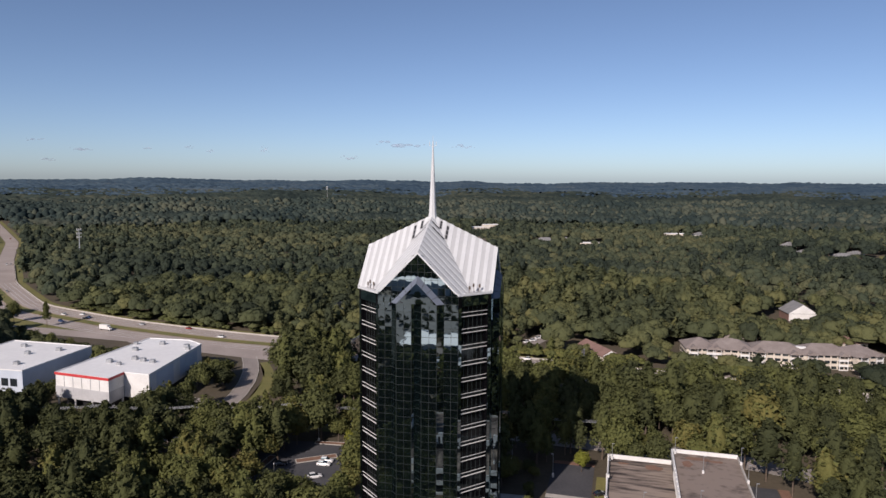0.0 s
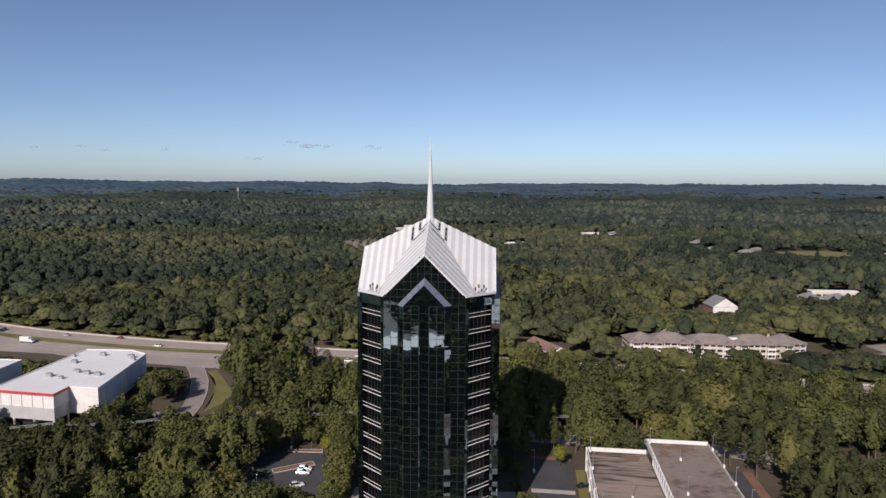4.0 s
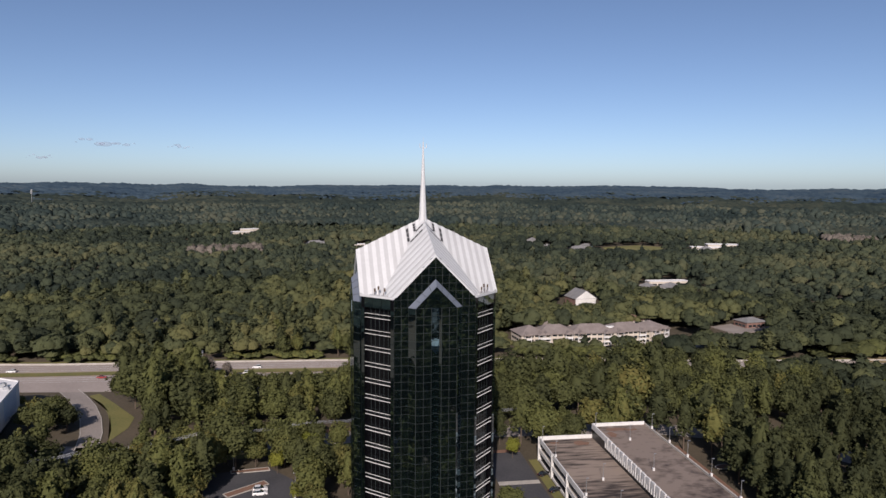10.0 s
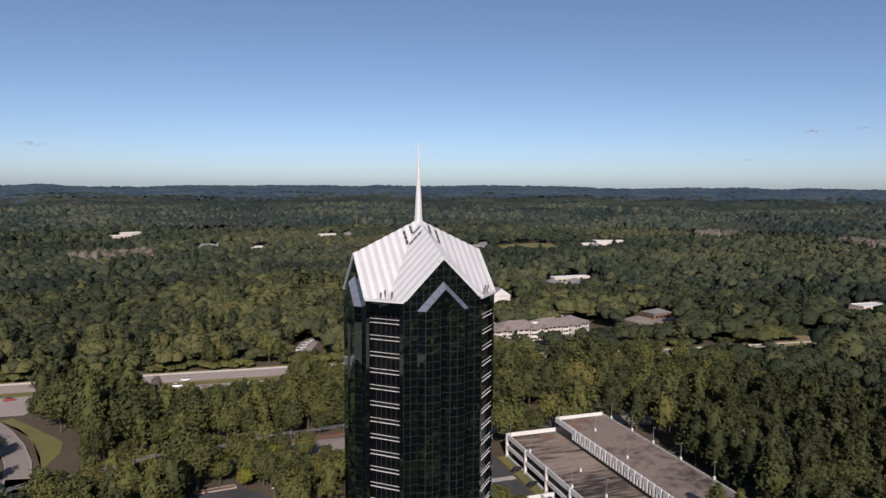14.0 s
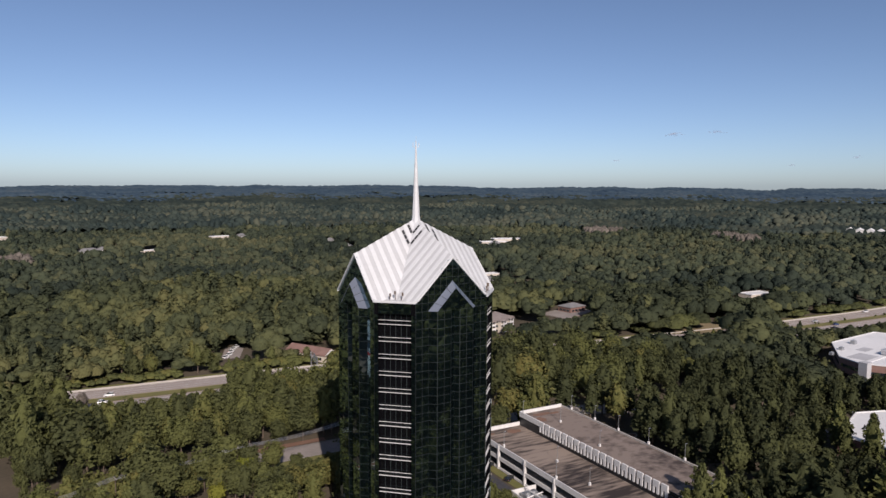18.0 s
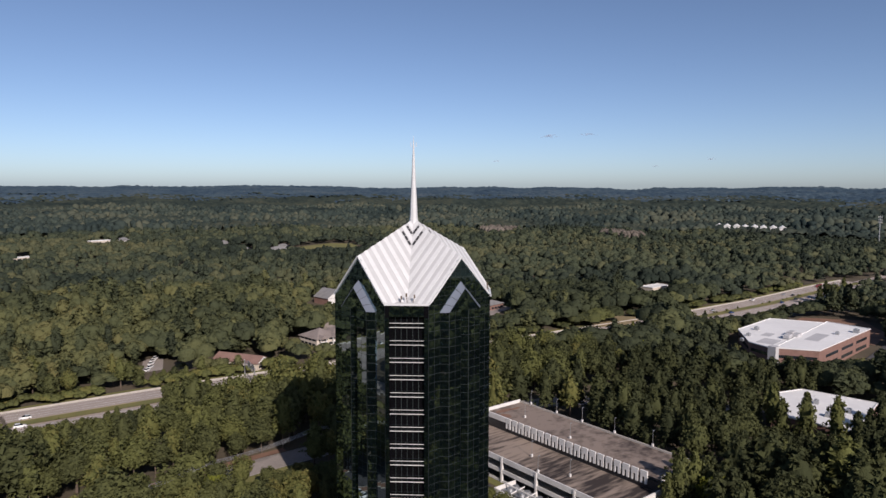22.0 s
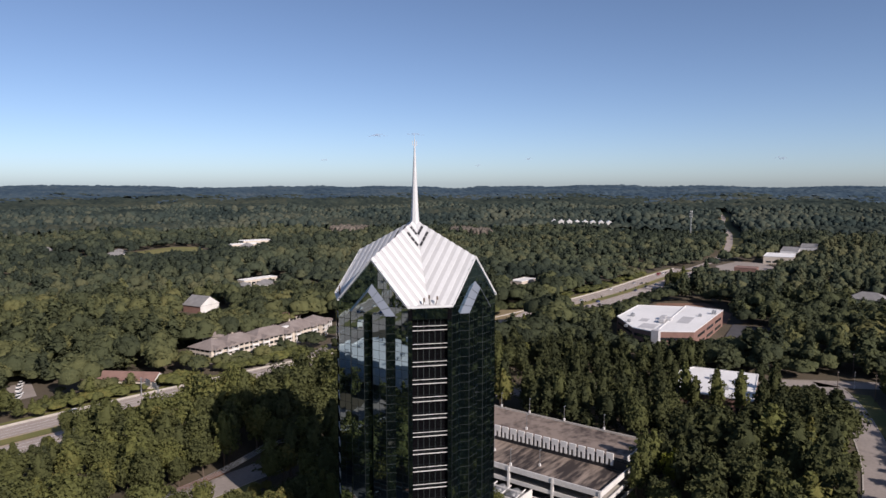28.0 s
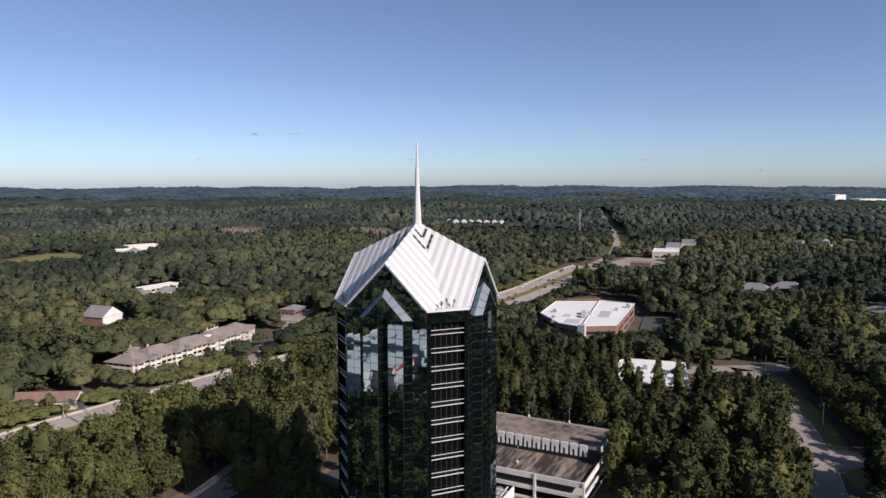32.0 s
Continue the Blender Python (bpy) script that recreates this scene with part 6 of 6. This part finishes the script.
wx_, wy_ = scatter(17.0, lambda x, y: inside(x, y, SOUTH_LOT), 41, -220, -40, -200, -20)
grow("lot_trees", "small green trees in the store's parking lot", wx_, wy_, NEAR_R, NEAR_R, 42, 5, 9, lambda x, y: 0 * x, limited=False)


def verge_keep(x, y):
    d0 = seg_dist(x, y, HIGHWAY)
    north = np.zeros(np.shape(x), bool)
    for (ax, ay), (bx, by) in zip(HIGHWAY, HIGHWAY[1:]):
        north |= ((bx - ax) * (y - ay) - (by - ay) * (x - ax) > 0) & (seg_dist(x, y, [(ax, ay), (bx, by)]) < 31)
    return (d0 > 20.5) & (d0 < 30) & north & (np.sin(x * 0.21) + np.cos(x * 0.083 + 1) > -0.6)


vx_, vy_ = scatter(3.6, verge_keep, 21, -260, 560, 120, 520)
grow("verge_shrubs", "low green and russet shrubs along the highway", vx_, vy_, MID_R, MID_R, 22, 4.2, 6.5, lambda x, y: 0 * x, limited=False, spread=1.3)

# the last ridges on the skyline, far behind everything, coloured blue for haze
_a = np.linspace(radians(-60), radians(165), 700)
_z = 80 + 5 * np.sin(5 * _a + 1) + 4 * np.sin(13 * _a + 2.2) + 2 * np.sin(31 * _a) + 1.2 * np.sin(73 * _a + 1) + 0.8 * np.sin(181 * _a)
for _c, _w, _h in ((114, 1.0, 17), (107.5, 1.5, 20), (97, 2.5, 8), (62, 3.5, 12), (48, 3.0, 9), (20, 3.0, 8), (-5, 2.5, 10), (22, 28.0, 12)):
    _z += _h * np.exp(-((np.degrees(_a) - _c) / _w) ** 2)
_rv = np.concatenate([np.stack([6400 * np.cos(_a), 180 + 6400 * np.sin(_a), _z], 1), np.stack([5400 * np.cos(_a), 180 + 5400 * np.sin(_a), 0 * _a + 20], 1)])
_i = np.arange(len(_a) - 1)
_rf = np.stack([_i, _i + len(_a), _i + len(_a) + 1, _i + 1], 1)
tagged(new("backdrop", array_mesh("backdrop", _rv, _rf, M_ridge)), "wooded ridge on the far skyline, coloured blue for haze", "hills", kind="structure")

# stands of bare grey-brown wood among the green
def bare_keep(x, y):
    return (np.hypot((x - 10) / 42, (y - 815) / 16) < 1) | (np.hypot((x - 848) / 22, (y - 465) / 32) < 1) | (np.hypot((x - 825) / 34, (y - 662) / 30) < 1)


bx_, by_ = scatter(6.5, bare_keep, 51, -60, 900, 400, 860)
grow("bare_woodland", "stands of bare grey-brown trees in the woodland", bx_, by_, FAR_R, FAR_R, 52, 17, 22, lambda x, y: 0 * x, limited=False, mat=M_twigs, spread=0.8)

# a stand of trees on the ground south of the street
SIDE_DRIVE = [(80, 57), (100, 55), (97, 44), (93, 16), (84, 16), (86, 44)]
tx_, ty_ = scatter(5.6, lambda x, y: inside(x, y, [(62, 26), (140, 12), (206, 12), (206, 42), (140, 39), (66, 45)]) & ~inside(x, y, SIDE_DRIVE, 3.5), 33, 55, 210, 8, 60)
grow("street_grove", "tall dark green trees beside the street", tx_, ty_, NEAR_R, NEAR_P, 34, 8, 13, lambda x, y: 0.4 + 0 * x, limited=False)
draped("side_drive", SIDE_DRIVE, 0.17, M_street, "grey asphalt side drive off the street", "road")
kerb_run("drive_kerb", [(100.5, 54), (97.5, 44), (93.5, 16)], base=0.16)
kerb_run("drive_kerb", [(79.5, 56), (85.5, 44), (83.5, 16)], base=0.16)


# ---------------------------------------------------------------- far houses
for hx, hy, sx, sy, hh, tn, kd, lb in FAR_HOUSES:
    if kd == "hip":
        hip_house("house", lb, hx, hy, max(sx, sy), min(sx, sy), hh * 0.65, hh * 0.45 + 1, tn + (90 if sy > sx else 0), M_white, M_shinglegrey)
    else:
        poly = local((hx, hy), tn, [(-sx / 2, -sy / 2), (sx / 2, -sy / 2), (sx / 2, sy / 2), (-sx / 2, sy / 2)])
        zt = lift1(hx, hy) + hh
        wall, roof = {"flat": (M_cream, M_membrane), "brick": (M_brick, M_redroof), "dark": (M_greywall, M_shinglegrey)}[kd]
        e = flat_block("hall", lb, poly, zt, wall, roof)
        for a, b in edges(poly):
            L = math.hypot(b[0] - a[0], b[1] - a[1])
            window_band(e, a, b, zt - hh + 1.2, zt - hh + 3.0, 0.06, 0.94, count=max(2, int(L / 6)))
# a row of white sheds far out in the woods
for k in range(8):
    hip_house("shed", "white gabled shed in a row far out in the woods", 1082 + 3 * (k % 2), 290 + 14.2 * k, 20, 9.5, 14.0, 3.5, 12, M_white, M_membrane, gable=True, windows=False)
# a pale slab of a hospital on the horizon, and the roofs round it
hos = flat_block("hospital", "tall white hospital block far away on the horizon", local((2215, -630), 20, [(-22, -18), (22, -18), (22, 18), (-22, 18)]), lift1(2215, -630) + 29, M_white, M_membrane)
flat_block("hall", "white hall far away on the horizon", local((2190, -715), 20, [(-25, -50), (25, -50), (25, 50), (-25, 50)]), lift1(2190, -715) + 17, M_white, M_membrane)

# stores and halls south and west of the flight, mirrored in the tower's glass
for x, y, sx, sy, hh, tn in STORES:
    poly = local((x, y), tn, [(-sx / 2, -sy / 2), (sx / 2, -sy / 2), (sx / 2, sy / 2), (-sx / 2, sy / 2)])
    flat_block("store", "white flat-roofed store beside its parking lot", poly, lift1(x, y) + hh, M_white, M_membrane)


# ---------------------------------------------------------------- vehicles
def car_paint(name, c):
    m = material(name, [v * 0.85 for v in c], c, 0.7, 0.25)
    m.node_tree.nodes["Principled BSDF"].inputs["Coat Weight"].default_value = 0.6
    return m


PAINTS = [("white", car_paint("white_car_paint", (0.75, 0.75, 0.75))), ("black", car_paint("black_car_paint", (0.015, 0.015, 0.018))), ("silver", car_paint("silver_car_paint", (0.42, 0.43, 0.45))), ("red", car_paint("red_car_paint", (0.30, 0.025, 0.02))), ("blue", car_paint("blue_car_paint", (0.03, 0.06, 0.16)))]


def lofted(rows):
    """A closed body from cross-sections: (x, half width, z low, z high)."""
    bm = bmesh.new()
    prev = None
    for x, w, z0, z1 in rows:
        r = [bm.verts.new(p) for p in ((x, -w, z0), (x, -w * 1.0, z0 + (z1 - z0) * 0.7), (x, -w * 0.86, z1), (x, w * 0.86, z1), (x, w, z0 + (z1 - z0) * 0.7), (x, w, z0))]
        if prev:
            for i in range(6):
                bm.faces.new((prev[i], prev[(i + 1) % 6], r[(i + 1) % 6], r[i]))
        else:
            bm.faces.new(r)
        prev = r
    bm.faces.new(prev[::-1])
    bmesh.ops.recalc_face_normals(bm, faces=bm.faces[:])
    return bm


def make_car(word, paint, suv):
    e = thing("car", "parked %s %s on asphalt" % (word, "sport utility car" if suv else "saloon car"), "car", group="cars")
    H1 = 1.05 if suv else 0.92
    H2 = 1.75 if suv else 1.42
    part("body", lofted([(-2.3, 0.72, 0.42, 0.78), (-2.15, 0.86, 0.28, H1), (-1.2, 0.91, 0.26, H1), (1.0, 0.91, 0.26, H1), (1.9, 0.88, 0.28, H1 - 0.14), (2.3, 0.72, 0.38, 0.68)]), paint, e, smooth=False)
    part("cabin_glass", lofted([(-2.0 if suv else -1.75, 0.74, H1 - 0.02, H1 + 0.06), (-1.6 if suv else -1.05, 0.74, H1 - 0.02, H2 - 0.08), (0.1, 0.74, H1 - 0.02, H2 - 0.06), (1.05, 0.76, H1 - 0.02, H1 + 0.04)]), M_window, e)
    part("car_roof", box((-0.78 if suv else -0.5), 0, H2 - 0.02, 1.7 if suv else 1.15, 1.24, 0.08, bevel=0.03), paint, e)
    for x in (-1.4, 1.42):
        for y in (-0.84, 0.84):
            w = part("wheel", tube((x, y - 0.1, 0.33), (x, y + 0.1, 0.33), 0.33, 0.33, 12), M_tyre, e)
            part("rim", tube((x, y - 0.11, 0.33), (x, y + 0.11, 0.33), 0.19, 0.19, 8), M_metalgrey, w)
    for y in (-0.6, 0.6):
        part("headlight", box(2.2, y, 0.66, 0.12, 0.3, 0.14), M_white, e)
        part("tail_light", box(-2.24, y, 0.74, 0.1, 0.3, 0.16), M_red, e)
    return e


CAR_KINDS = [make_car(w, p, s) for (w, p), s in zip(PAINTS, (True, False, False, False, True))]
placed = set()


def put_car(k, x, y, turn, z=None):
    m = pose(x, y, (lift1(x, y) + 0.16 if z is None else z), 0, 0, turn)
    if k in placed:
        copy_thing(CAR_KINDS[k], m)
    else:
        CAR_KINDS[k].matrix_basis = m
        placed.add(k)


for k, x, y, tn in ((0, -39.1, 224.9, -10), (0, -39.6, 222.0, -10), (0, -40.8, 212.5, 20), (1, 48.6, 201.5, 15), (1, 45.5, 190, 15), (1, -54, 222, 10)):
    put_car(k, x, y, tn, 0.1)
rc = random.Random(12)


def along(line, f, offset):
    """A point at fraction f of a centre line, moved sideways, and the line's heading there."""
    Ls = [math.hypot(b[0] - a[0], b[1] - a[1]) for a, b in zip(line, line[1:])]
    s = f * sum(Ls)
    for (a, b), L in zip(zip(line, line[1:]), Ls):
        if s <= L:
            ux, uy = (b[0] - a[0]) / L, (b[1] - a[1]) / L
            return a[0] + ux * s - uy * offset, a[1] + uy * s + ux * offset, math.degrees(math.atan2(uy, ux))
        s -= L
    return (*line[-1], 0.0)


for k in range(46):
    lane = rc.choice((5.0, 8.0, 11.4, 15.0, -5.2, -8.5, -12.0, -15.3))
    x, y, tn = along(HIGHWAY, rc.random(), lane)
    put_car(rc.choice((0, 0, 1, 2, 2, 3, 4)), x, y, tn + (180 if lane > 0 else 0))
for k in range(14):
    lane = rc.choice((5.0, 8.0, 11.4, 15.0, -5.2, -8.5, -12.0))
    x, y, tn = along([(330, 223), (440, 183), (560, 150)], rc.random(), lane)
    put_car(rc.choice((0, 1, 1, 2, 3, 4)), x, y, tn + (180 if lane > 0 else 0))
for x, y in ((50, 398), (54, 402), (58, 408), (62, 413), (66, 417)):
    put_car(0, x, y, 30)
tx, ty, tt = along(HIGHWAY, 0.535, -9.0)
trk = thing("box_truck", "white box truck driving on the highway", "truck", (tx, ty, lift1(tx, ty) + 0.2), tt)
part("cargo_box", box(-1.0, 0, 2.2, 6.6, 2.45, 2.7, bevel=0.05), M_white, trk)
part("cab", lofted([(2.35, 1.05, 0.7, 2.5), (3.3, 1.05, 0.6, 2.45), (3.9, 1.0, 0.6, 1.6), (4.3, 0.9, 0.6, 1.3)]), M_white, trk)
part("windscreen", box(3.72, 0, 2.0, 0.1, 1.7, 0.7), M_window, trk)
part("chassis", box(0, 0, 0.75, 8.0, 1.0, 0.3), M_dark, trk)
for x in (-3.0, 3.1):
    for y in (-1.0, 1.0):
        part("wheel", tube((x, y - 0.16, 0.48), (x, y + 0.16, 0.48), 0.48, 0.48, 12), M_tyre, trk)
for k in range(26):
    x, y, tn = along([(-185, -165), (-80, -45)], k % 13 / 12, (-9, 7)[k // 13])
    put_car(rc.choice((0, 0, 2, 2, 3, 4)), x, y, tn + 90)
for k in range(14):
    x, y, tn = along([(262, 62), (318, 58)], k / 13, rc.choice((4, 12, 24)))
    put_car(rc.choice((0, 1, 2, 4)), x, y, tn + 90, lift1(330, 100) + 0.2)
for x, y, tn in ((171.9, 331.5, 70), (166, 333, 70), (159.8, 335.1, 70), (150, 338, 75), (205, 327, 80), (186.9, 75.4, 40), (192, 70, 40)):
    put_car(rc.choice((0, 0, 2)), x, y, tn)


# ---------------------------------------------------------------- sign gantries, billboard, masts, wires
def sign_gantry(x, y, turn, span):
    e = thing("sign_gantry", "grey steel lattice sign gantry over the highway lanes", "sign gantry", (x, y, lift1(x, y)), turn, "sign gantries")
    for s in (0, span):
        part("post", tube((s, 0, 0), (s, 0, 8.6), 0.3, 0.24, 8), M_metalgrey, e)
    for dy in (-0.5, 0.5):
        for z in (6.9, 8.3):
            part("chord", tube((0, dy, z), (span, dy, z), 0.09, 0.09, 6), M_metalgrey, e)
    n = int(span / 1.6)
    for i in range(n):
        a, b = span * i / n, span * (i + 1) / n
        for dy in (-0.5, 0.5):
            part("lattice_bar", tube((a, dy, 6.9 if i % 2 else 8.3), (b, dy, 8.3 if i % 2 else 6.9), 0.05, 0.05, 4), M_metalgrey, e)
    for f in (0.3, 0.68):
        part("sign_panel", box(span * f, -0.75, 7.6, span * 0.26, 0.1, 2.6), M_metalgrey, e, "grey back of a road sign")
    return e


sign_gantry(-51, 364, 72, 20)
sign_gantry(66, 333, 66, 19)
bb = thing("billboard", "dark billboard on a steel post, seen nearly edge-on", "billboard", (-66, 432, lift1(-66, 432)), 80)
part("post", tube((0, 0, 0), (0, 0, 13), 0.5, 0.45, 10), M_metalgrey, bb)
part("panel", box(0, 0.6, 15, 11, 0.35, 4.2), M_dark, bb)
part("catwalk", box(0, -0.6, 12.8, 11, 0.9, 0.12), M_metalgrey, bb)
for i in range(5):
    part("brace", tube((-4.4 + 2.2 * i, 0.3, 12.9), (-4.4 + 2.2 * i, -0.2, 16.8), 0.07, 0.07, 5), M_metalgrey, bb)


def cell_mast(x, y, h):
    e = thing("cell_mast", "tall slim grey cell mast with antenna panels", "antenna mast", (x, y, lift1(x, y)))
    part("pole", tube((0, 0, 0), (0, 0, h), 0.8, 0.45, 10), M_metalgrey, e)
    for z in (h - 1.5, h - 5.5, h - 9):
        part("platform", tube((0, 0, z), (0, 0, z + 0.3), 1.9, 1.9, 12), M_metalgrey, e)
        for i in range(6):
            a = i * math.pi / 3
            part("antenna", box(2.1 * math.cos(a), 2.1 * math.sin(a), z + 0.6, 0.5, 0.35, 2.3, math.degrees(a)), M_white, e)
    return e


cell_mast(-372, 700, 37)
cell_mast(980, 150, 42)
cell_mast(-320, 1900, 50)


def utility_pole(x, y, turn, h=12.5):
    e = thing("utility_pole", "weathered wooden utility pole with a crossarm", "utility pole", (x, y, lift1(x, y)), turn, "utility poles")
    part("pole", tube((0, 0, 0), (0, 0, h), 0.17, 0.11, 7), M_bark, e)
    part("crossarm", box(0, 0, h - 0.6, 0.12, 2.6, 0.14), M_bark, e)
    for k in (-1.2, -0.4, 0.4, 1.2):
        part("insulator", tube((0, k, h - 0.53), (0, k, h - 0.3), 0.05, 0.04, 5), M_white, e)
    return e


POLES = [(-165, 245), (-125, 246), (-90, 246), (-56, 249), (-20, 247), (20, 243), (60, 232)]
for x, y in ((185.3, 59.9), (185.1, 45.3), (114.5, 51.2), (223.8, 47.7)):
    utility_pole(x, y, 70)
for x, y in POLES:
    utility_pole(x, y, 0)
for (ax, ay), (bx, by) in zip(POLES, POLES[1:]):
    wire = thing("power_line", "overhead power wires between utility poles", "power line", (0, 0, 0))
    for k in (-1.2, -0.4, 0.4, 1.2):
        bm = bmesh.new()
        pts = [(ax + (bx - ax) * t / 6, ay + (by - ay) * t / 6 + k, 12.2 - 1.1 * (1 - (t / 3 - 1) ** 2) + lift1(ax, ay)) for t in range(7)]
        add_pipe(bm, pts, 0.05)
        part("wire", bm, M_metalgrey, wire)
for x, y in ((145, 67), (150, 41), (205, 50), (176, 128), (232, 112), (290, 58), (-45, 243), (-30, 216), (-52, 205), (24, 226), (36, 214)):
    copy_thing(pole, pose(x, y, lift1(x, y) + 0.1, 0, 0, rc.uniform(0, 360)) @ Matrix.Diagonal((1, 1, 1.5, 1)))
# bushes in the highway's median
for k in range(16):
    x, y, tn = along([(330, 224), (440, 184), (520, 160)], rc.random(), rc.uniform(-1, 1))
    hh = rc.uniform(1.8, 3.4)
    tv, tf = crown_template("round", 60, 400 + k % 4)
    b = tagged(new("bush", array_mesh("bush", tv * [1.3, 1.3, 1.0] - [0, 0, 0.18], tf, M_leafone, np.full(len(tv), 0.2))), "dark green bush on the highway median", "bush", "median bushes")
    b.matrix_basis = pose(x, y, lift1(x, y) + 0.2, 0, 0, rc.uniform(0, 360)) @ Matrix.Diagonal((hh, hh, hh, 1))
# ---------------------------------------------------------------- small clouds
CLOUDS = [
    (-2256, 3950, 191, 94, 22), (-2102, 4032, 256, 120, 22), (-2305, 3918, 303, 97, 22), (-1564, 4268, 283, 60, 22), (-1450, 4310, 258, 52, 19),
    (-1137, 4402, 274, 56, 37), (-1782, 4183, 267, 60, 19), (-618, 4506, 227, 127, 30), (-285, 4536, 310, 318, 60), (129, 4543, 306, 150, 30),
    (3719, 2487, 251, 52, 15), (3885, 2185, 408, 120, 22), (4258, 1271, 260, 52, 15), (4159, 1587, 218, 45, 15), (4373, -224, 248, 67, 22), (4275, -883, 176, 45, 19), (3988, 1967, 416, 120, 19)]
for x, y, z, w, h in CLOUDS:
    rr = np.random.RandomState(int(x) % 1000)
    V, F, off = [], [], 0
    head = math.atan2(y, x)
    for k in range(9):
        u = -0.48 + 0.12 * k + rr.uniform(-0.05, 0.05)
        s = (0.66 - abs(u)) * rr.uniform(0.35, 0.95)
        c = np.array([-math.sin(head) * u * w, math.cos(head) * u * w, rr.normal(0, 0.22) * h])
        V.append(ICO_V * np.array([s * w * 0.3, s * w * 0.3, s * h * 0.6]) + c)
        F.append(ICO_F + off)
        off += len(ICO_V)
    me = array_mesh("cloud", np.concatenate(V), np.concatenate(F), M_cloud)
    me.polygons.foreach_set("use_smooth", [True] * len(me.polygons))
    cl = tagged(new("cloud", me), "small thin grey cloud low over the horizon", "cloud", "clouds", "structure")
    cl.matrix_basis = pose(x, y, z)
    cl.visible_shadow = False
